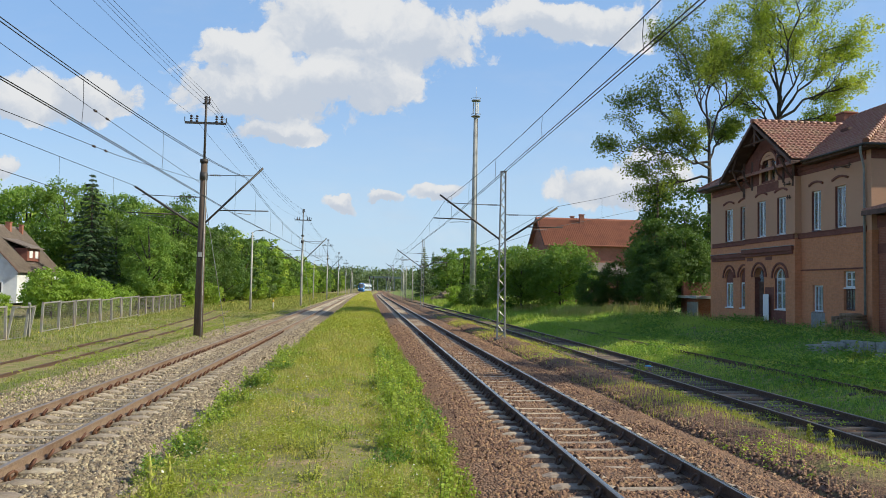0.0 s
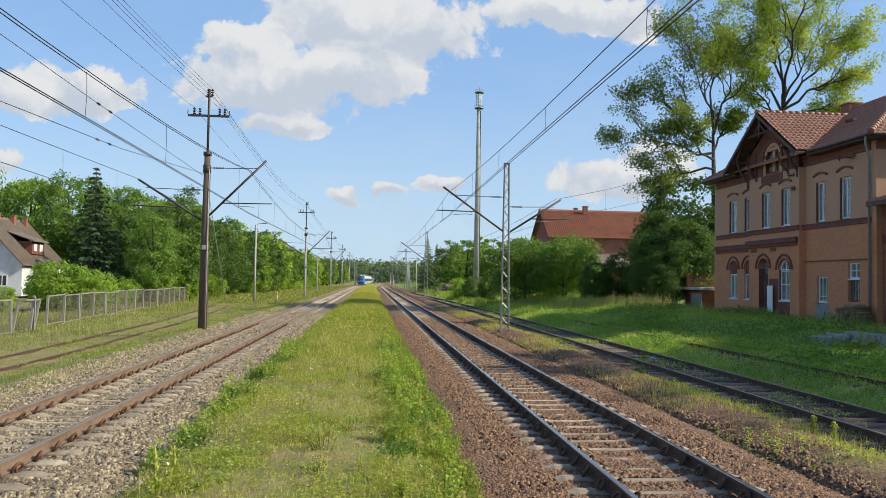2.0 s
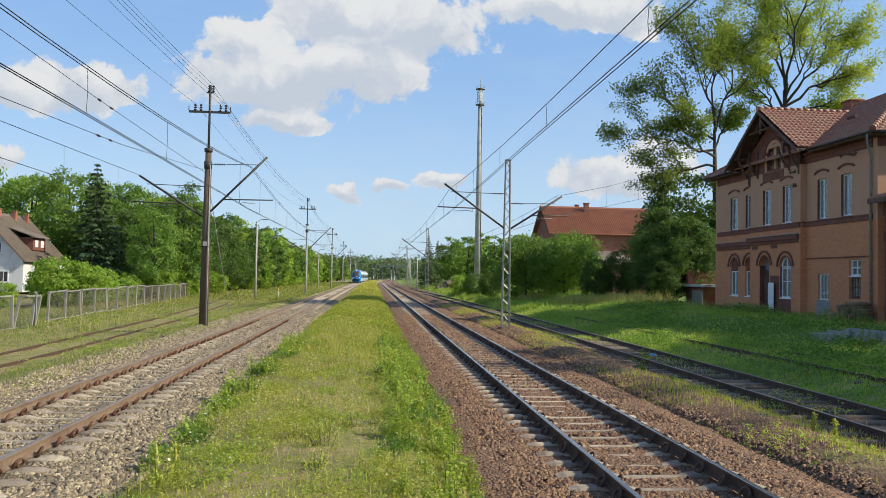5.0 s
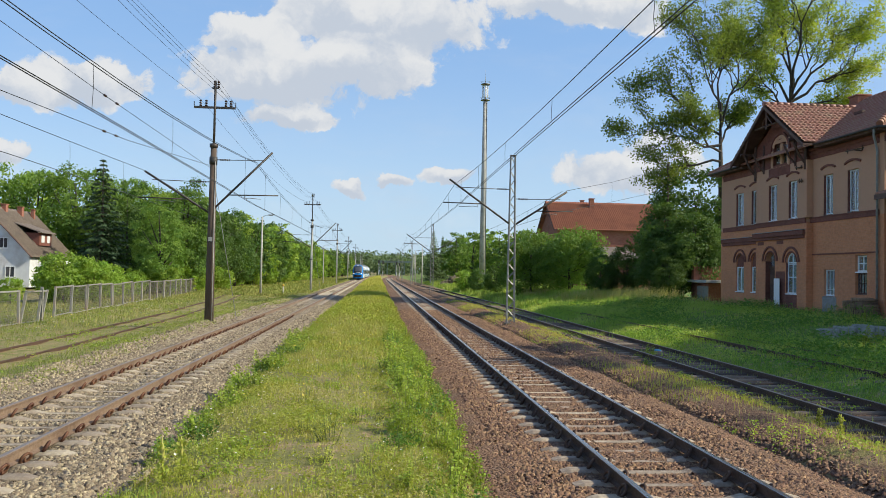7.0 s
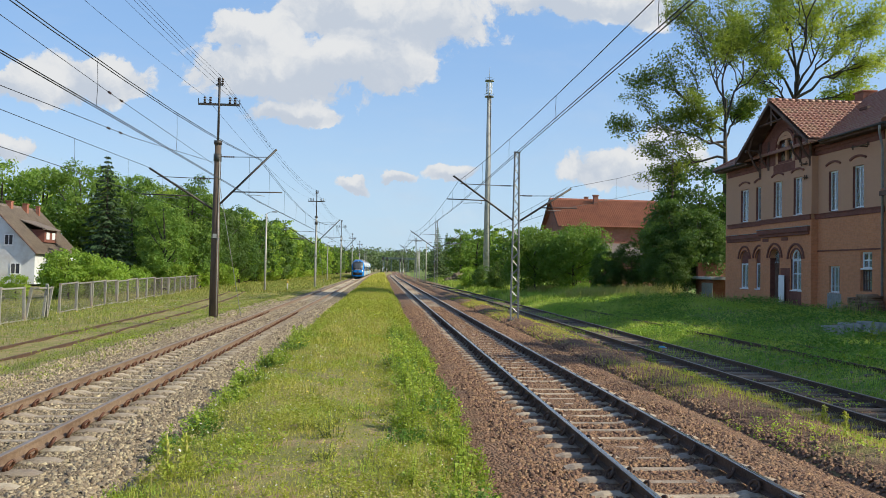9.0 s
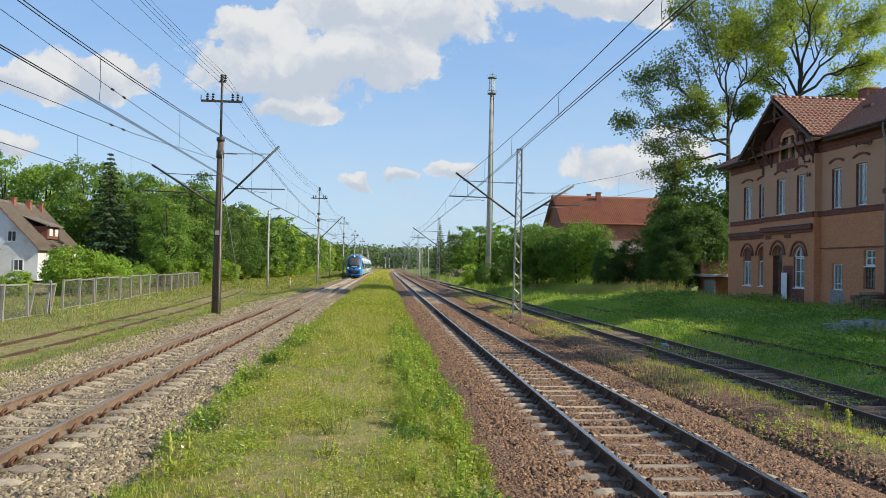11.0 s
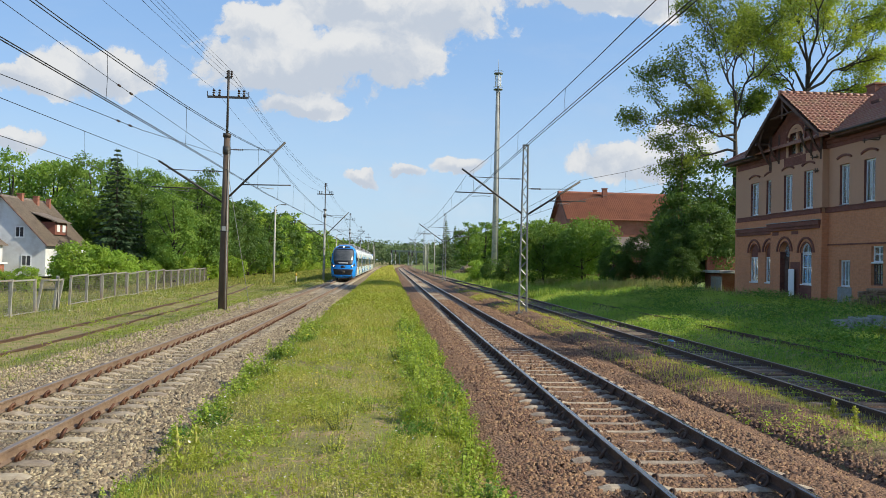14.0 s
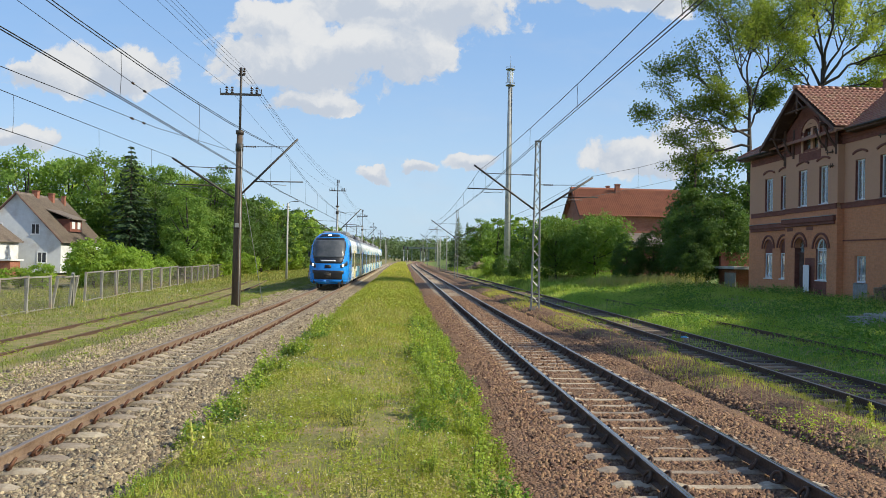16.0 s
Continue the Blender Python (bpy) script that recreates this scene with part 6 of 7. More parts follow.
def fence_panel(label, tilt=0.0):
    """A mesh panel in an angle-iron frame on two posts; 3 m long along y."""
    f = empty("fence_panel", pose(0, 0, 0), label, "fence", "mesh fence panels along the railway")
    for y in (0.03, 2.92):
        part("post", boxes((-0.06, 0.06, y - 0.055, y + 0.055, -0.3, 1.68), bevel=0.008), M_GREY_PAINT, f)
    part("rail", boxes((-0.03, 0.03, 0.09, 2.86, 1.58, 1.66), bevel=0.008), M_GREY_PAINT, f)
    part("rail", boxes((-0.025, 0.025, 0.09, 2.86, 0.08, 0.13)), M_GREY_PAINT, f)
    bm = bmesh.new()
    for i in range(27):
        y = 0.14 + i * 0.105
        tube(bm, [(0, y, 0.13), (0, y, 1.58)], 0.0045, 3, False)
    for i in range(13):
        tube(bm, [(0.004, 0.09, 0.2 + i * 0.11), (0.004, 2.86, 0.2 + i * 0.11)], 0.0045, 3, False)
    part("mesh", bm, M_MESH, f)
    return f


def make_fence():
    first = fence_panel("grey steel mesh fence panel in long grass")
    rng = random.Random(4)
    y, i = 26.5, 0
    while y < 118:
        x = -16.6 - (y - 35) * 0.075
        lean = rng.uniform(-3, 3)
        if 40.5 < y < 43.2:
            y = 43.3
            continue
        if 37 < y < 40.5:
            lean = 9
        m = pose(x, y, float(ground_z(x, y)) + rng.uniform(-0.05, 0.03), rng.uniform(-1, 1), lean, 4.3)
        if i == 0:
            first.matrix_basis = m
        else:
            copy_thing(first, m)
        i += 1
        y += 3.0
    b = empty("leaning_post", pose(-16.9, 41.0, -0.5, 14, 6, 0), "leaning grey fence post of a broken panel", "fence post")
    part("post", boxes((-0.06, 0.06, -0.05, 0.05, -0.2, 1.7), bevel=0.008), M_GREY_PAINT, b)
    c = empty("leaning_post", pose(-16.9, 40.6, -0.5, -6, 3, 0), "upright grey fence post of a broken panel", "fence post")
    part("post", boxes((-0.06, 0.06, -0.05, 0.05, -0.2, 1.7), bevel=0.008), M_GREY_PAINT, c)


make_fence()


def far_bridge():
    y = 548
    b = empty("road_bridge", pose(13, y, 0), "distant grey-green road bridge across the line", "bridge")
    m = mat("grey_green_bridge_paint", (0.13, 0.18, 0.15), (0.10, 0.14, 0.12), 1, 0.7, 0, 0)
    part("deck", boxes((-12, 12, 0, 5, 8.7, 9.6)), m, b)
    part("railing", boxes((-12, 12, -0.1, 0.0, 9.6, 10.1)), m, b)
    for x in (-11, -6, 0, 6, 11):
        part("pier", boxes((x - 0.3, x + 0.3, 1, 4, 0, 8.7)), m, b)


far_bridge()
# heaps of spoil beside the siding
for x, y, s in ((15.2, 150, 1.6), (19.2, 152, 1.1)):
    rng = np.random.default_rng(int(y))
    heap = stones("spoil_heap", x, s * 1.6, lambda dx, yy: 1.5 * s * 0.5 * np.exp(-(dx / s) ** 2) + ground_z(dx * 0 + x, yy), 900, 0.3, y - s, y + s, M_BED_L, int(y), power=0)
    tagged(heap, "grey heap of spoil beside the siding", "heap")


# ---- train ----
M_BLUE = mat("glossy_blue_train_paint", (0.014, 0.235, 0.72), (0.02, 0.26, 0.76), 1.5, 0.22, 0, 0)
M_TRAIN_WHITE = mat("white_train_paint", (0.80, 0.82, 0.82), (0.66, 0.68, 0.68), 2, 0.3, 0, 0, third=(0.55, 0.56, 0.55), tscale=0.7)
M_TEAL = mat("pale_blue_train_paint", (0.12, 0.42, 0.62), (0.15, 0.47, 0.66), 2, 0.3, 0, 0)
M_CREAM = mat("cream_train_paint", (0.72, 0.60, 0.28), (0.66, 0.55, 0.27), 2, 0.35, 0, 0)
M_BLACK = mat("black_train_plastic", (0.012, 0.012, 0.014), (0.02, 0.02, 0.022), 4, 0.4, 0, 0)
M_TRAIN_GLASS = mat("dark_tinted_glass", (0.035, 0.042, 0.05), (0.045, 0.05, 0.058), 1.2, 0.06, 0, 0)
M_SCREEN = mat("windscreen_glass", (0.06, 0.068, 0.076), (0.12, 0.125, 0.13), 0.9, 0.08, 0, 0)
M_UNDER = mat("dusty_underframe", (0.05, 0.045, 0.04), (0.08, 0.07, 0.06), 5, 0.8, 0.2, 0.2, 30)
M_ROOFGREY = mat("grey_roof_equipment", (0.20, 0.21, 0.22), (0.28, 0.29, 0.30), 3, 0.6, 0.2, 0)


def lamp_mat(name, colour, strength):
    m = bpy.data.materials.new(name)
    m.use_nodes = True
    n = Nodes(m.node_tree)
    n.add("OutputMaterial", {0: n.add("BsdfPrincipled", {"Base Color": col(*colour), "Emission Color": col(*colour), "Emission Strength": strength}).outputs[0]})
    return m


M_LAMP = lamp_mat("lit_headlamp", (1.0, 0.93, 0.78), 3.5)
HALF = 1.41
NOSE_Z = [0.32, 0.5, 0.75, 1.1, 1.5, 1.9, 2.3, 2.7, 3.1, 3.45, 3.7, 3.9, 4.02]
NOSE_Y = [0.32, 0.12, 0.03, 0.0, 0.02, 0.1, 0.24, 0.42, 0.65, 0.9, 1.15, 1.5, 2.1]
NOSE_W = [1.22, 1.33, 1.38, 1.41, 1.41, 1.41, 1.40, 1.37, 1.32, 1.22, 1.06, 0.86, 0.55]


def nose(u, z, out=0.0):
    """A point of the train's rounded front: u from -1 to 1 across it."""
    w, y = np.interp(z, NOSE_Z, NOSE_W) + out * 0.4, np.interp(z, NOSE_Z, NOSE_Y)
    a = abs(u) * math.pi / 2
    sx, cx = math.sin(a) ** 0.72, math.cos(a) ** 0.85
    return Vector((math.copysign(w * sx, u), y + 1.15 * (1 - cx) - out, z))


def nose_patch(us, zs, out, thick=0.03, cut=None):
    """A panel that follows the front, proud of it by out."""
    bm = bmesh.new()
    grid = [[bm.verts.new(nose(u, z, out)) for u in us] for z in zs]
    for a, b in zip(grid, grid[1:]):
        for k in range(len(us) - 1):
            mid_u, mid_z = (us[k] + us[k + 1]) / 2, (a[0].co.z + b[0].co.z) / 2
            if cut is None or cut(mid_u, mid_z):
                bm.faces.new((a[k], a[k + 1], b[k + 1], b[k])).smooth = True
    bmesh.ops.delete(bm, geom=[v for v in bm.verts if not v.link_faces], context="VERTS")
    bmesh.ops.solidify(bm, geom=bm.faces[:], thickness=thick)
    return bm


def body_bm(y0, y1):
    """A car's shell as an extruded rounded section."""
    sec = [(-1.30, 0.45), (-1.41, 0.75), (-1.41, 2.4), (-1.34, 3.2), (-1.2, 3.6), (-0.95, 3.82), (-0.5, 3.95), (0.5, 3.95), (0.95, 3.82), (1.2, 3.6), (1.34, 3.2), (1.41, 2.4), (1.41, 0.75), (1.30, 0.45)]
    bm = bmesh.new()
    rings = [[bm.verts.new((x, y, z)) for x, z in sec] for y in (y0, y1)]
    for k in range(len(sec)):
        bm.faces.new((rings[0][k], rings[0][(k + 1) % len(sec)], rings[1][(k + 1) % len(sec)], rings[1][k]))
    bm.faces.new(rings[0]), bm.faces.new(rings[1])
    return bm


def make_train():
    t = empty("electric_train", pose(-5.2, 60, 0), "blue and white electric multiple unit with lit headlamps", "train")
    lin = lambda a, b, n: [a + (b - a) * k / n for k in range(n + 1)]
    # front cab
    bm = bmesh.new()
    us = lin(-1, 1, 28)
    zs = NOSE_Z
    grid = [[bm.verts.new(nose(u, z)) for u in us] for z in zs]
    for a, b in zip(grid, grid[1:]):
        for k in range(28):
            bm.faces.new((a[k], a[k + 1], b[k + 1], b[k])).smooth = True
    ends = [[[bm.verts.new((s * np.interp(z, NOSE_Z, NOSE_W), 4.2, z)) for z in zs] for s in (-1, 1)]][0]
    for side, col_ in ((0, 0), (1, 28)):
        for i in range(len(zs) - 1):
            bm.faces.new((grid[i][col_], grid[i + 1][col_], ends[side][i + 1], ends[side][i]))
    bm.faces.new(grid[-1] + [ends[1][-1], ends[0][-1]])
    part("cab", bm, M_BLUE, t, "rounded blue cab front")
    def in_screen(u, z):
        edge = min(0.64, 0.40 + (z - 1.78) * 0.2)
        return abs(u) < edge
    part("windscreen_surround", nose_patch(lin(-0.7, 0.7, 28), lin(1.78, 3.62, 16), 0.012, cut=in_screen), M_BLACK, t)
    part("windscreen", nose_patch(lin(-0.6, 0.6, 24), lin(2.2, 3.45, 12), 0.024, cut=lambda u, z: abs(u) < 0.40 + (z - 1.9) * 0.13), M_SCREEN, t, "grey reflecting windscreen")
    part("destination_display", nose_patch(lin(-0.42, 0.42, 12), lin(3.68, 3.92, 4), 0.02), M_BLACK, t)
    part("top_lamp", nose_patch(lin(-0.03, 0.03, 3), lin(3.77, 3.84, 2), 0.04), M_LAMP, t, "lit round top lamp")
    part("train_code", nose_patch(lin(-0.16, 0.16, 6), [1.93, 2.02], 0.03, 0.01), M_SIGN, t, "small white unreadable code")
    part("grille", nose_patch(lin(-0.5, 0.5, 16), lin(0.66, 1.28, 8), 0.012, cut=lambda u, z: abs(u) < 0.5 - (1.28 - z) * 0.12), M_BLACK, t)
    part("coupler", tubes(([(0, -0.28, 0.98), (0, 0.2, 0.98)], [0.2, 0.16]), ([(-0.22, -0.2, 0.98), (0.22, -0.2, 0.98)], 0.12), sides=8), M_UNDER, t)
    part("emblem", nose_patch(lin(-0.05, 0.05, 2), [1.45, 1.68], 0.02, 0.01), M_BLACK, t)
    for s in (-1, 1):
        part("headlamp_housing", nose_patch(lin(s * 0.34, s * 0.74, 8), lin(1.46, 1.95, 6), 0.015, cut=lambda u, z: -0.10 < (z - 1.52) - (abs(u) - 0.34) * 0.75 < 0.16), M_BLACK, t)
        part("headlamp", nose_patch(lin(s * 0.43, s * 0.50, 4), lin(1.58, 1.72, 3), 0.04), M_LAMP, t, "lit headlamp")
        part("bumper_lip", nose_patch(lin(s * 0.02, s * 0.95, 10), [0.42, 0.56], 0.03), M_BLUE, t)
        part("cab_side_window", boxes((s * 1.415 - 0.01, s * 1.415 + 0.01, 1.75, 3.0, 1.95, 3.05), bevel=0.005), M_TRAIN_GLASS, t)
        part("mirror", boxes((s * 1.5 - 0.06, s * 1.5 + 0.06, 1.4, 1.5, 2.2, 2.6), bevel=0.02), M_BLACK, t)
    # cars
    y = 4.2
    for c in range(5):
        y1 = y + (14.6 if c == 0 else 17.8)
        car = part("car_body", body_bm(y, y1), M_TRAIN_WHITE, t, "white car body with blue and cream panels")
        n = int((y1 - y) / 2.1)
        for s in (-1, 1):
            xs = (s * 1.405, s * 1.422) if s > 0 else (-1.422, -1.405)
            for i in range(n):
                a = y + 0.35 + i * (y1 - y - 0.7) / n
                b = a + (y1 - y - 0.7) / n
                kind = (i + c) % 4
                if kind == 1:
                    door = part("door", boxes((xs[0], xs[1] + 0.006 * s if s > 0 else xs[1], a + 0.25, b - 0.25, 0.6, 2.78)), M_BLUE if c % 2 else M_CREAM, car)
                    part("door_window", boxes((xs[0], xs[1] + 0.012, a + 0.4, (a + b) / 2 - 0.06, 1.3, 2.6)) if s > 0 else boxes((xs[0] - 0.012, xs[1], a + 0.4, (a + b) / 2 - 0.06, 1.3, 2.6)), M_TRAIN_GLASS, door)
                    part("door_window", boxes((xs[0], xs[1] + 0.012, (a + b) / 2 + 0.06, b - 0.4, 1.3, 2.6)) if s > 0 else boxes((xs[0] - 0.012, xs[1], (a + b) / 2 + 0.06, b - 0.4, 1.3, 2.6)), M_TRAIN_GLASS, door)
                else:
                    part("side_window", boxes((xs[0], xs[1], a + 0.12, b - 0.12, 1.5, 2.55), bevel=0.004), M_TRAIN_GLASS, car)
                    if kind == 3:
                        part("panel", boxes((xs[0] + 0.002, xs[1] - 0.006, a, b, 0.62, 1.48)), M_TEAL, car)
                        part("panel", boxes((xs[0] + 0.002, xs[1] - 0.006, a, b, 2.57, 2.95)), M_TEAL, car)
                    if kind == 2:
                        part("panel", boxes((xs[0] + 0.002, xs[1] - 0.006, a, b, 0.62, 1.1)), M_BLUE, car)
        rim = [(-1.25, 3.58), (-0.97, 3.84), (-0.5, 3.97), (0.5, 3.97), (0.97, 3.84), (1.25, 3.58)]
        bm = bmesh.new()
        ends = [[bm.verts.new((p, q, r)) for p, r in rim] for q in (y + 0.01, y1 - 0.01)]
        for k in range(6):
            bm.faces.new((ends[0][k], ends[0][(k + 1) % 6], ends[1][(k + 1) % 6], ends[1][k]))
        bm.faces.new(ends[0]), bm.faces.new(ends[1])
        part("roof", bm, M_ROOFGREY, car, "grey car roof")
        part("roof_unit", boxes((-0.95, 0.95, y + 1.0, y + 4.6, 3.85, 4.22), bevel=0.08), M_ROOFGREY, car)
        part("roof_unit", boxes((-0.95, 0.95, y + 7.0, y + 9.5, 3.85, 4.15), bevel=0.08), M_ROOFGREY, car)
        part("roof_unit", boxes((-0.9, 0.9, y1 - 4.2, y1 - 1.2, 3.85, 4.2), bevel=0.08), M_UNDER, car)
        part("underframe", boxes((-1.15, 1.15, y + 3.6, y1 - 3.6, 0.4, 0.55)), M_UNDER, car)
        for by in ([1.9] if c == 0 else []) + [y1 + 0.3]:
            bogie = part("bogie", boxes((-0.95, 0.95, by - 1.5, by + 1.5, 0.42, 0.7), (-1.05, -0.9, by - 1.6, by + 1.6, 0.35, 0.6), (0.9, 1.05, by - 1.6, by + 1.6, 0.35, 0.6)), M_UNDER, car)
            for wy in (by - 1.2, by + 1.2):
                for wx in (-0.75, 0.75):
                    part("wheel", tubes(([(wx - 0.06, wy, 0.42), (wx + 0.06, wy, 0.42)], 0.42), sides=18), M_UNDER, bogie)
        part("bellows", boxes((-1.2, 1.2, y1, y1 + 0.6, 0.6, 3.6)), M_BLACK, t)
        y = y1 + 0.6
    part("tail_cab", boxes((-1.3, 1.3, y - 0.6, y + 3.5, 0.45, 3.8), bevel=0.2), M_BLUE, t)
    p = tubes(([(-0.5, 24, 4.0), (-0.5, 25.0, 4.75), (-0.5, 24, 5.5)], 0.03), ([(0.5, 24, 4.0), (0.5, 25.0, 4.75), (0.5, 24, 5.5)], 0.03), ([(-0.8, 24, 5.45), (-0.5, 24, 5.52), (0.5, 24, 5.52), (0.8, 24, 5.45)], 0.03), sides=5)
    part("pantograph", p, M_STEEL_DARK, t)
    return t


TRAIN = make_train()


# ---- grass, weeds and flowers ----
def patchy(x, y, s=1.0):
    """A cheap uneven field from 0 to 1."""
    v = np.sin(x * 1.3 * s + 1.7 * np.sin(y * 0.5 * s)) + np.sin(y * 0.9 * s + 2.1 * np.sin(x * 0.8 * s)) + 0.7 * np.sin((x + y) * 2.3 * s)
    return 0.5 + v / 5.4


def blades(name, label, x0, x1, y0, y1, count, height, width, material, seed, keep=None, power=1.3, fat=0.03, lean=0.35, tall=None):
    """Bent blades of grass, thinner on the ground and broader with distance."""
    rng = np.random.default_rng(seed)
    y = y0 + (y1 - y0) * rng.random(count) ** power
    x = rng.uniform(x0, x1, count)
    if keep is not None:
        k = rng.random(count) < keep(x, y)
        x, y = x[k], y[k]
    n = len(x)
    z = ground_z(x, y) - 0.01
    grow = 1 + fat * np.clip(y - 10, 0, None)
    h = height * rng.uniform(0.45, 1.3, n) * (0.7 + 0.6 * patchy(x, y, 0.7))
    if tall is not None:
        h = h * tall(x, y)
    w = width * rng.uniform(0.6, 1.4, n) * grow
    a = rng.uniform(0, 6.283, n)
    dx, dy = np.cos(a), np.sin(a)
    b = rng.uniform(0, 6.283, n)
    l = rng.uniform(0.1, 1, n) * lean * h
    base = np.stack([x, y, z], -1)
    sidew = np.stack([dx * w / 2, dy * w / 2, 0 * w], -1)
    mid = base + np.stack([np.cos(b) * l * 0.35, np.sin(b) * l * 0.35, h * 0.6], -1)
    tip = base + np.stack([np.cos(b) * l, np.sin(b) * l, h], -1)
    v = np.stack([base - sidew, base + sidew, mid - sidew * 0.75, mid + sidew * 0.75, tip], 1).reshape(-1, 3)
    i = 5 * np.arange(n)[:, None]
    f = np.concatenate([i + [0, 1, 3], i + [0, 3, 2], i + [2, 3, 4]], 1).reshape(-1, 3)
    ob = new(name, mesh_np(name, v, f, material))
    return tagged(ob, label, "grass", kind="stuff")


def strip_keep(x, y):
    bare = np.clip((patchy(x * 1.4 + 3, y * 1.3, 1.5) - 0.36) * 4, 0.22, 1)
    path = 1 - 0.75 * np.exp(-((x + 0.2) / 0.3) ** 2) * np.clip((22 - y) / 12, 0, 1)
    return bare * path


def herbs(name, label, x0, x1, y0, y1, count, size, high, material, seed, keep, power=1.3):
    """Small broad leaves close to the ground."""
    rng = np.random.default_rng(seed)
    y = y0 + (y1 - y0) * rng.random(count) ** power
    x = rng.uniform(x0, x1, count)
    k = rng.random(count) < keep(x, y)
    x, y = x[k], y[k]
    c = np.stack([x, y, ground_z(x, y) + high * rng.random(len(x)) ** 1.5], -1)
    v, f = leaf_cards(c, np.full(len(c), size * 0.8), 4, size, rng, flat=0.6)
    return tagged(new(name, mesh_np(name, v, f, material)), label, "weeds", kind="stuff")


blades("grass", "mixed short grass on the strip between the tracks", -3.0, 1.3, 5.5, 40, 90000, 0.075, 0.008, M_BLADE, 21, lambda x, y: strip_keep(x, y) * np.clip((40 - y) / 16, 0, 1), lean=0.95)
blades("grass", "tufts of longer grass on the strip between the tracks", -2.9, 1.2, 4.5, 34, 40000, 0.12, 0.008, M_BLADE_LUSH, 35, lambda x, y: np.clip((patchy(x * 1.3 + 7, y * 1.5, 1.6) - 0.62) * 6, 0, 1), lean=0.9)
blades("grass", "yellow-green stalks on the strip between the tracks", -2.9, 1.2, 4.5, 30, 1500, 0.3, 0.006, M_BLADE_DRY, 36, lambda x, y: np.clip((patchy(x + 1, y, 0.9) - 0.45) * 4, 0.05, 1), lean=0.7)
blades("grass", "mixed grass on the strip between the tracks", -3.1, 1.3, 17, 130, 42000, 0.15, 0.014, M_BLADE, 22, lambda x, y: np.clip((y - 16) / 16, 0, 1), 1.9, lean=0.7)
blades("grass", "yellowish dry grass on the strip between the tracks", -2.9, 1.1, 12, 120, 24000, 0.2, 0.008, M_BLADE_DRY, 23, lambda x, y: np.clip((patchy(x, y, 0.5) - 0.42) * 4, 0.05, 1), 1.8, lean=0.9)
blades("grass", "grass on the far part of the strip", -3.0, 1.3, 110, 330, 14000, 0.4, 0.03, M_BLADE, 24, None, 1.5)
left_tall = lambda x, y: np.where(np.abs(x + 11.25 + 0.0009 * np.clip(y - 18, 0, 75) ** 2) < 1.1, 0.45, 1.0) * np.clip(0.8 + (-x - 12) * 0.12, 0.8, 1.7)
left_keep = lambda x, y: np.where(np.abs(x + 11.25 - 0.0009 * np.clip(y - 18, 0, 75) ** 2 * -1) < 0.9, 0.4, 1.0)
blades("grass", "rough meadow grass beside the disused siding", -26, -7.0, 10, 90, 92000, 0.14, 0.010, M_BLADE_MEADOW, 25, left_keep, 1.4, tall=left_tall, lean=0.9)
blades("grass", "dry yellowish meadow grass beside the fence", -26, -12.8, 12, 100, 13000, 0.34, 0.006, M_BLADE_DRY, 26, lambda x, y: np.clip((patchy(x, y, 0.35) - 0.4) * 4, 0.05, 1), 1.4)
blades("grass", "meadow grass far along the line", -22, -7.3, 85, 300, 26000, 0.28, 0.03, M_BLADE_MEADOW, 27, None, 1.6)
right_tall = lambda x, y: np.clip(0.6 + (y - 22) * 0.024, 0.6, 1.5) * np.where(x > 19.5, 0.7, 1.0) * (0.45 + 1.1 * patchy(x * 0.8, y * 0.6, 0.6))
blades("grass", "lush green grass in front of the station house", 11.0, 22.6, 11, 75, 78000, 0.22, 0.011, M_BLADE_LUSH, 28, None, 1.25, tall=right_tall, lean=0.9)
blades("grass", "lush green grass beyond the station house", 11.0, 24, 60, 190, 24000, 0.5, 0.025, M_BLADE_LUSH, 29, None, 1.5)
blades("grass", "tall seeding grass on the bank beside the station", 14.5, 22, 50, 80, 12000, 0.8, 0.012, M_BLADE_DRY, 30, lambda x, y: np.clip((patchy(x, y, 0.4) - 0.55) * 5, 0, 1), 1.0)
mid_keep = lambda x, y: np.clip((patchy(x + 5, y + 3, 0.55) - 0.52) * 5, 0.03, 1)
blades("grass", "tall weedy stalks along the station wall", 20.6, 22.5, 31, 55, 3200, 0.5, 0.012, M_BLADE_DRY, 37, lambda x, y: np.clip((patchy(x, y, 0.8) - 0.4) * 3, 0.05, 1), 1.0)
blades("grass", "thin grass creeping over gravel between the tracks", 5.8, 9.0, 6, 75, 34000, 0.12, 0.009, M_BLADE, 31, mid_keep, 1.4)
blades("grass", "grass growing between the rails of the siding", 8.6, 11.2, 14, 110, 26000, 0.16, 0.011, M_BLADE_LUSH, 32, lambda x, y: np.clip((patchy(x, y * 0.7, 0.9) - 0.5) * 5, 0.02, 1) * np.clip((y - 14) / 22, 0.1, 1), 1.3)
blades("grass", "dry grass in the near corner beside the siding", 5.7, 9.0, 7, 18, 9000, 0.13, 0.008, M_BLADE_DRY, 33, lambda x, y: np.clip((x - 6.0) / 2.0, 0.0, 1) * np.clip((16 - y) / 6, 0, 1), 1.0)
blades("grass", "green grass between the two right hand sidings", 11.0, 15.5, 6, 40, 26000, 0.15, 0.010, M_BLADE_LUSH, 34, None, 1.2)

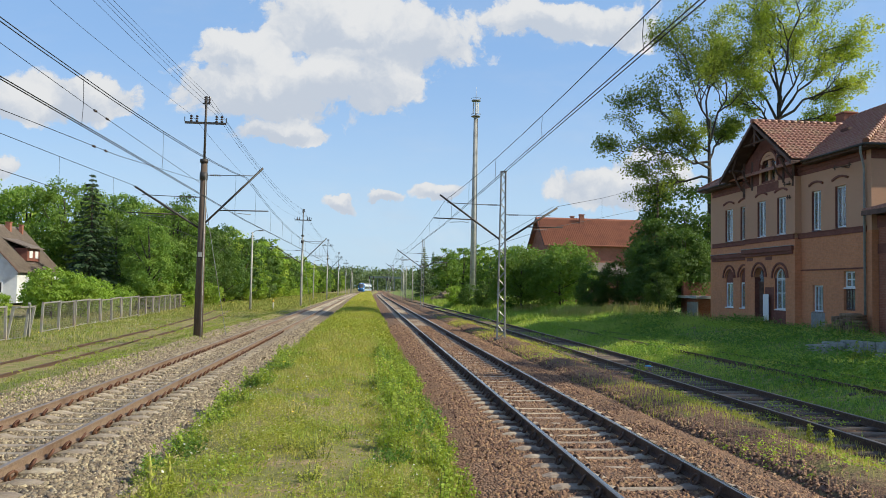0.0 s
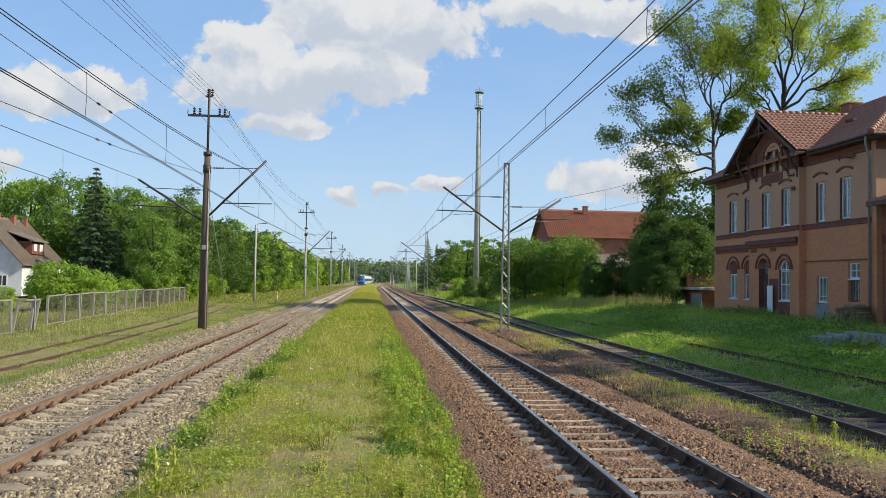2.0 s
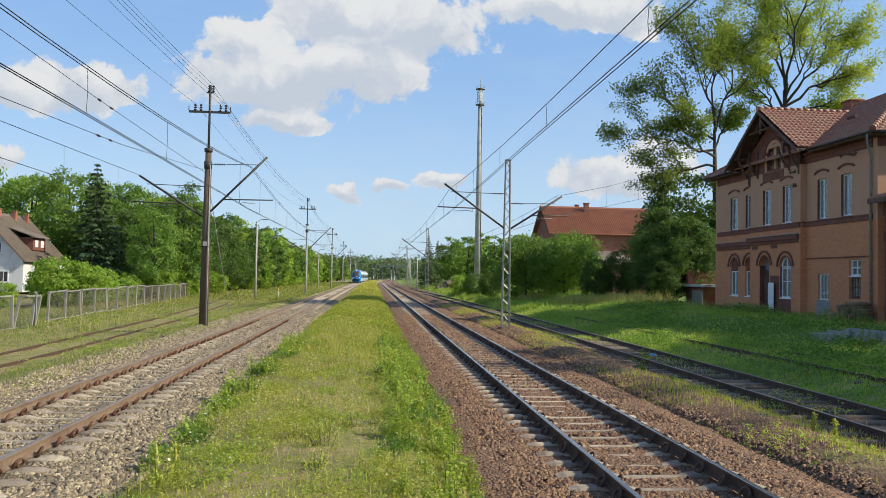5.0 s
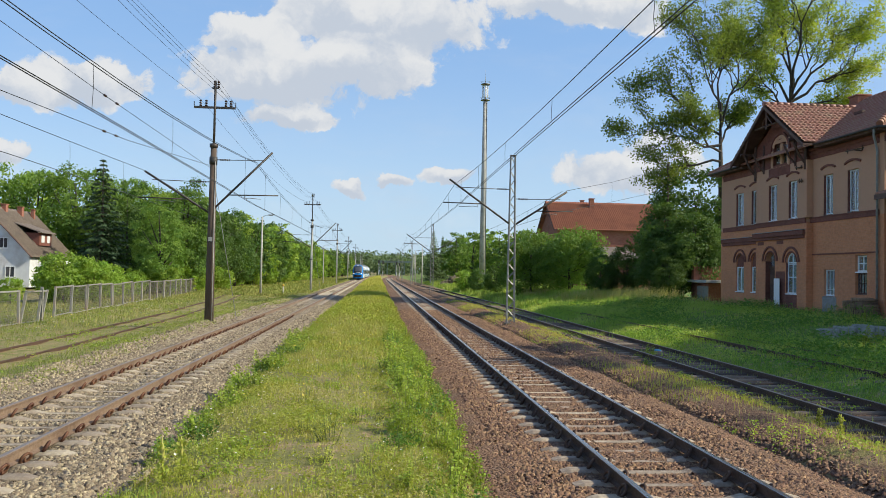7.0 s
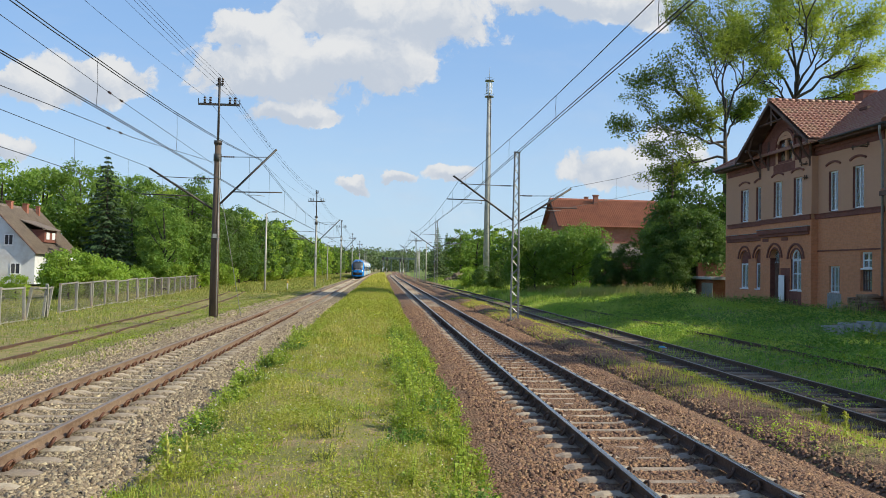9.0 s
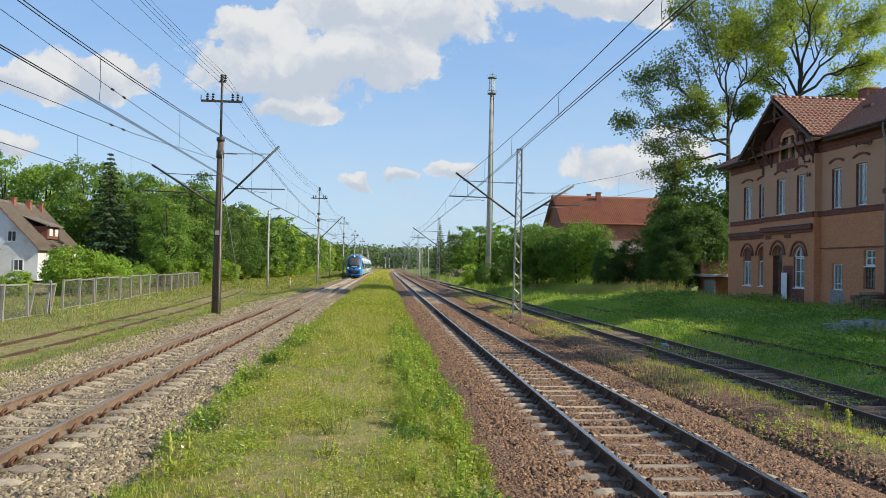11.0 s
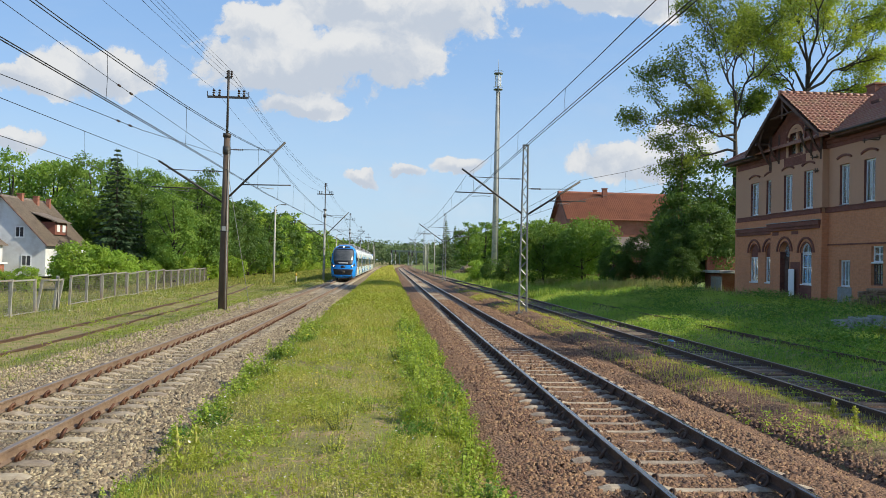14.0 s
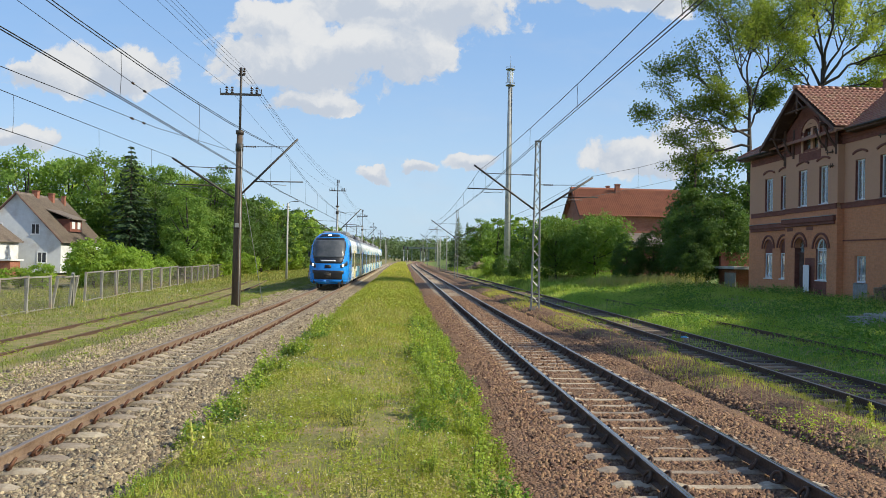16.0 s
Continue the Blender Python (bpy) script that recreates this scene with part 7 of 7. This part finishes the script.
M_WEED = leaf_mat("weed_leaves", (0.23, 0.34, 0.045), (0.40, 0.47, 0.075), (0.30, 0.41, 0.06), 0.4, 1.5)
M_WEED_DARK = leaf_mat("dark_weed_leaves", (0.10, 0.21, 0.035), (0.17, 0.30, 0.05), (0.14, 0.27, 0.045), 0.35, 1.5)
M_HERB = leaf_mat("herb_leaves", (0.25, 0.32, 0.045), (0.45, 0.46, 0.08), (0.35, 0.40, 0.06), 0.4, 2.0)
M_FUZZ = leaf_mat("feathery_weed_leaves", (0.33, 0.36, 0.06), (0.47, 0.46, 0.09), (0.38, 0.42, 0.07), 0.4, 2.0)
M_STEM = mat("green_stem", (0.14, 0.19, 0.05), (0.20, 0.22, 0.08), 8, 0.8, 0, 0)


herb_keep = lambda x, y: np.clip((patchy(x * 1.6 + 11, y * 1.2 + 4, 1.3) - 0.5) * 4, 0.04, 1)
herbs("ground_herbs", "small green herbs among the grass of the strip", -2.9, 1.2, 5.5, 46, 62000, 0.032, 0.10, M_HERB, 41, lambda x, y: np.maximum(herb_keep(x, y), 0.16))
herbs("ground_herbs", "green and yellowish herbs along the far part of the strip", -2.9, 1.2, 32, 120, 26000, 0.085, 0.22, M_HERB, 48, lambda x, y: np.clip((patchy(x * 0.9 + 5, y * 0.7, 0.7) - 0.35) * 3, 0.1, 1), 1.5)
herbs("ground_herbs", "yellowish small herbs among the grass of the strip", -2.9, 1.2, 4.5, 32, 22000, 0.026, 0.12, M_BLADE_DRY, 42, lambda x, y: np.clip((patchy(x + 4, y + 9, 1.0) - 0.45) * 4, 0.04, 1))
herbs("ground_herbs", "low green herbs beside the disused siding", -22, -7.2, 12, 60, 16000, 0.06, 0.16, M_WEED, 43, lambda x, y: np.clip((patchy(x, y, 0.8) - 0.5) * 4, 0.04, 1))
herbs("ground_herbs", "lush low herbs before the station house", 11.2, 22.4, 14, 60, 22000, 0.08, 0.3, M_WEED_DARK, 44, lambda x, y: np.clip((patchy(x, y, 0.7) - 0.45) * 4, 0.05, 1))


herbs("ground_herbs", "tall leafy weeds scattered before the station house", 12, 22.4, 16, 62, 11000, 0.12, 0.5, M_WEED_DARK, 45, lambda x, y: np.clip((patchy(x * 0.9 + 3, y * 0.8, 0.9) - 0.62) * 7, 0, 1), 1.1)
herbs("ground_herbs", "bright leafy weeds among the grass of the bank", 11.5, 22, 12, 70, 9000, 0.09, 0.35, M_WEED, 46, lambda x, y: np.clip((patchy(x + 8, y * 0.7 + 5, 0.8) - 0.58) * 6, 0, 1), 1.1)
herbs("ground_herbs", "green weeds creeping over the gravel", 5.9, 11.3, 10, 60, 9000, 0.05, 0.14, M_WEED, 47, lambda x, y: np.clip((patchy(x + 2, y * 0.9, 0.9) - 0.62) * 6, 0, 1), 1.2)


def weed(seed, height, width, stems, leaf, size, label, group, per=4):
    """A leafy weed: upright stems with leaves up their length."""
    rng = np.random.default_rng(seed)
    thing = empty("weed_plant", pose(0, 0, 0), label, "weed", group)
    bm = bmesh.new()
    cs = []
    for i in range(stems):
        a, r = rng.uniform(0, 6.28), width / 2 * rng.random() ** 0.6
        h = height * rng.uniform(0.45, 1.0) * (1.15 - 0.5 * r / (width / 2))
        foot = Vector((math.cos(a) * r * 0.6, math.sin(a) * r * 0.6, -0.02))
        tip = Vector((math.cos(a) * r * 1.15, math.sin(a) * r * 1.15, h))
        tube(bm, [foot, foot.lerp(tip, 0.5) + Vector((0, 0, 0.02)), tip], [0.006, 0.005, 0.003], 3, False)
        for f in np.linspace(0.2, 1.0, max(4, int(h / 0.055))):
            cs.append(tuple(foot.lerp(tip, f)))
    part("stem", bm, M_STEM, thing)
    cs = np.repeat(np.array(cs), per, 0)
    v, f = facing_leaves(cs + rng.normal(0, size * 0.55, cs.shape), np.array([0.15, -0.15, 0.85]), size, rng, 0.5)
    ob = new("leaves", mesh_np("leaves", v, f, leaf))
    ob.parent = thing
    return thing


def make_weeds():
    rng = random.Random(14)
    g = "leafy weeds on the strip"
    protos = [weed(71, 0.46, 0.55, 24, M_WEED, 0.055, "bright green leafy weed at the edge of the grass strip", g), weed(72, 0.36, 0.6, 22, M_WEED_DARK, 0.055, "dark green leafy weed at the edge of the grass strip", g),
              weed(73, 0.6, 0.42, 18, M_WEED, 0.058, "tall leafy weed at the edge of the grass strip", g), weed(74, 0.28, 0.6, 14, M_WEED, 0.06, "low leafy weed on the grass strip", g),
              weed(75, 0.26, 0.34, 16, M_FUZZ, 0.026, "low yellow-green feathery weed on the grass strip", g, 6), weed(76, 0.42, 0.2, 7, M_FUZZ, 0.024, "tall thin yellow-green weed on the grass strip", g, 6)]
    spots = [[] for _ in protos]

    def put(x, y, k, s):
        spots[k].append((x, y, s))
    # along the right edge, dense
    y = 6.0
    while y < 62:
        for _ in range(4 if y < 25 else 5):
            put(1.25 - 0.95 * rng.random() ** 1.3, y + rng.uniform(-0.5, 0.5), rng.choice((0, 0, 1, 2)), rng.uniform(0.6, 1.05) * (1 if y > 9 else 0.7))
        y += 0.7 if y < 25 else 2.2
    # along the left edge, in patches
    for yc, n, w in ((10.6, 2, 0.3), (11.6, 3, 0.3), (12.8, 2, 0.3), (13.8, 3, 0.4), (15.5, 6, 0.5), (18.5, 12, 0.9), (21.5, 15, 1.1), (24.5, 16, 1.3), (28, 16, 2.0), (32, 12, 2.5), (38, 9, 2.5), (46, 8, 3), (56, 8, 4)):
        for _ in range(n):
            put(-2.75 + rng.uniform(-0.3, 0.45) + 0.012 * yc, yc + rng.uniform(-w, w), rng.choice((0, 1, 2, 0)), rng.uniform(0.6, 1.0))
    # low ones anywhere
    for _ in range(40):
        put(rng.uniform(-2.6, 1.0), 5 + 40 * rng.random() ** 1.5, 3, rng.uniform(0.4, 0.9))
    for _ in range(130):
        x, y = rng.uniform(-2.7, 0.9), 6 + 26 * rng.random() ** 1.2
        if float(patchy(np.float64(x * 1.2 + 2), np.float64(y * 1.1), 1.2)) > 0.46:
            put(x, y, rng.choice((4, 4, 5)), rng.uniform(0.55, 1.1))
    # among gravel, along the siding and before the house
    for _ in range(22):
        put(rng.choice((7.9, 8.5, 9.6, 11.2)) + rng.uniform(-0.5, 0.5), rng.uniform(17, 55), rng.choice((0, 3, 3)), rng.uniform(0.5, 0.9))
    for _ in range(30):
        put(rng.uniform(16.5, 22.4), rng.uniform(29.5, 52), rng.choice((1, 1, 2)), rng.uniform(0.7, 1.3))
    for _ in range(16):
        put(rng.uniform(17, 22), rng.uniform(25.5, 28), rng.choice((1, 2)), rng.uniform(0.8, 1.4))
    for _ in range(24):
        put(rng.uniform(-18.5, -8.4), rng.uniform(22, 60), rng.choice((0, 1, 3)), rng.uniform(0.6, 1.0))
    # single plants that stand out
    for x, y, k, s in ((-2.75, 7.75, 2, 0.55), (-2.6, 8.0, 0, 0.5), (-2.85, 11.0, 2, 0.8), (-2.55, 11.3, 0, 0.85), (-2.3, 10.9, 1, 0.8), (-2.6, 10.5, 1, 0.8), (1.0, 7.6, 1, 0.9), (0.8, 8.1, 0, 0.8)):
        put(x, y, k, s)
    # the nearest stand as plants of their own, the rest are one mass
    reach = sorted(y for l in spots for _, y, _ in l)[min(285, sum(map(len, spots)) - 1)]
    vs, fs, n = [], [], 0
    for p, l in zip(protos, spots):
        near = [q for q in l if q[1] < reach]
        plant(p, near, rng, tilt=4)
        me = p.children[1].data
        v0 = np.array([q.co[:] for q in me.vertices])
        f0 = np.array([list(q.vertices) for q in me.polygons])
        for x, y, k in l:
            if y >= reach:
                a = rng.uniform(0, 6.28)
                turn = np.array([[math.cos(a), -math.sin(a), 0], [math.sin(a), math.cos(a), 0], [0, 0, 1]])
                vs.append(v0 @ turn.T * k + np.array([x, y, float(ground_z(x, y)) - 0.04]))
                fs.append(f0 + n)
                n += len(v0)
    tagged(new("weeds", mesh_np("weeds", np.concatenate(vs), np.concatenate(fs), M_WEED)), "green leafy weeds farther along the strip and verges", "weeds", kind="stuff")


make_weeds()


def flowers(name, label, places, h, size, colour, seed):
    """Small flower heads on thin stalks."""
    rng = np.random.default_rng(seed)
    m = mat(name + "_petals", colour, tuple(c * 0.85 for c in colour), 30, 0.7, 0, 0)
    x, y = places[:, 0], places[:, 1]
    z = ground_z(x, y)
    n = len(x)
    top = z + h * rng.uniform(0.6, 1.2, n)
    s = size * rng.uniform(0.6, 1.3, n) * (1 + 0.02 * np.clip(y - 10, 0, None))
    a = np.arange(6) * math.pi / 3
    ring = np.stack([np.cos(a), np.sin(a), 0.15 * np.cos(2 * a)], -1)
    c = np.stack([x, y, top], -1)
    tilt = rng.normal(0, 0.3, (n, 1, 2))
    r = ring[None] * s[:, None, None]
    r = np.concatenate([r[..., :2], r[..., 2:] + (r[..., :2] * tilt).sum(-1, keepdims=True)], -1)
    ob = new(name, mesh_np(name, (c[:, None] + r).reshape(-1, 3), np.arange(6 * n).reshape(-1, 6), m))
    return tagged(ob, label, "flowers", kind="stuff")


rngf = np.random.default_rng(77)
flowers("white_flowers", "scattered small white meadow flowers", np.stack([rngf.uniform(-2.8, 1.0, 420), 5 + 45 * rngf.random(420) ** 1.6], -1), 0.2, 0.009, (0.70, 0.70, 0.60), 1)
flowers("white_flowers", "flat white flower heads at the edge of the strip", np.stack([rngf.uniform(-2.6, -1.0, 130), 8 + 12 * rngf.random(130)], -1), 0.22, 0.014, (0.66, 0.66, 0.54), 4)
flowers("yellow_flowers", "scattered small yellow meadow flowers", np.stack([rngf.uniform(-2.9, 1.1, 1500), 12 + 90 * rngf.random(1500) ** 1.5], -1), 0.30, 0.012, (0.70, 0.55, 0.05), 2)
flowers("white_flowers", "small white flowers in the meadow by the fence", np.stack([rngf.uniform(-20, -13, 500), 22 + 40 * rngf.random(500)], -1), 0.24, 0.014, (0.66, 0.66, 0.56), 5)
flowers("yellow_flowers", "yellow flowers in the meadow by the fence", np.stack([rngf.uniform(-22, -8, 900), 30 + 150 * rngf.random(900)], -1), 0.4, 0.016, (0.66, 0.52, 0.06), 3)


def mullein(x, y, h):
    """A flower spike on a leafy foot."""
    t = empty("mullein_plant", pose(x, y, float(ground_z(x, y)) - 0.02, 3, -4, 0), "single yellow-green flower spike in dry grass", "plant", "flower spikes")
    rng = np.random.default_rng(int(h * 100))
    part("spike", tubes(([(0, 0, 0), (0, 0, h * 0.45), (0.01, 0, h * 0.7), (0.015, 0, h)], [0.008, 0.01, 0.022, 0.006]), sides=7), M_SPIKE, t)
    c = np.stack([rng.normal(0, 0.02, 60), rng.normal(0, 0.02, 60), h * rng.uniform(0.05, 0.95, 60)], -1)
    v, f = leaf_cards(c, np.full(60, 0.02), 2, 0.05, rng)
    ob = new("leaves", mesh_np("leaves", v, f, M_HERB))
    ob.parent = t


M_SPIKE = mat("yellow_green_spike", (0.42, 0.38, 0.09), (0.33, 0.34, 0.08), 20, 0.8, 0, 0.3, 60)
for x, y, h in ((7.0, 11.2, 0.42), (-2.15, 8.3, 0.5), (-2.0, 8.45, 0.42), (7.5, 12.6, 0.35)):
    mullein(x, y, h)
bottle = empty("plastic_bottle", pose(10.0, 27.2, -0.33, 90, 0, 30), "crushed pale blue plastic bottle lying between rails", "bottle")
part("body", tubes(([(0, 0, 0), (0, 0, 0.2), (0, 0, 0.26)], [0.05, 0.055, 0.02]), sides=8), M_TEAL, bottle)
part("cap", tubes(([(0, 0, 0.26), (0, 0, 0.3)], 0.02), sides=8), M_SIGN, bottle)


# ---- what moves ----
def motions():
    """The train rolls towards the station, slowing down."""
    rows = []
    for i in range(33):
        t = i * 0.5
        y = 346.1 - 20.41 * t + 0.139 * t * t
        aside = (bend(y + 60) - bend(y)) / 60
        rows.append((t, pose(-5.2 + bend(y), y, 0, 0, 0, -math.degrees(math.atan(aside)))))
    walk(TRAIN, rows)


motions()
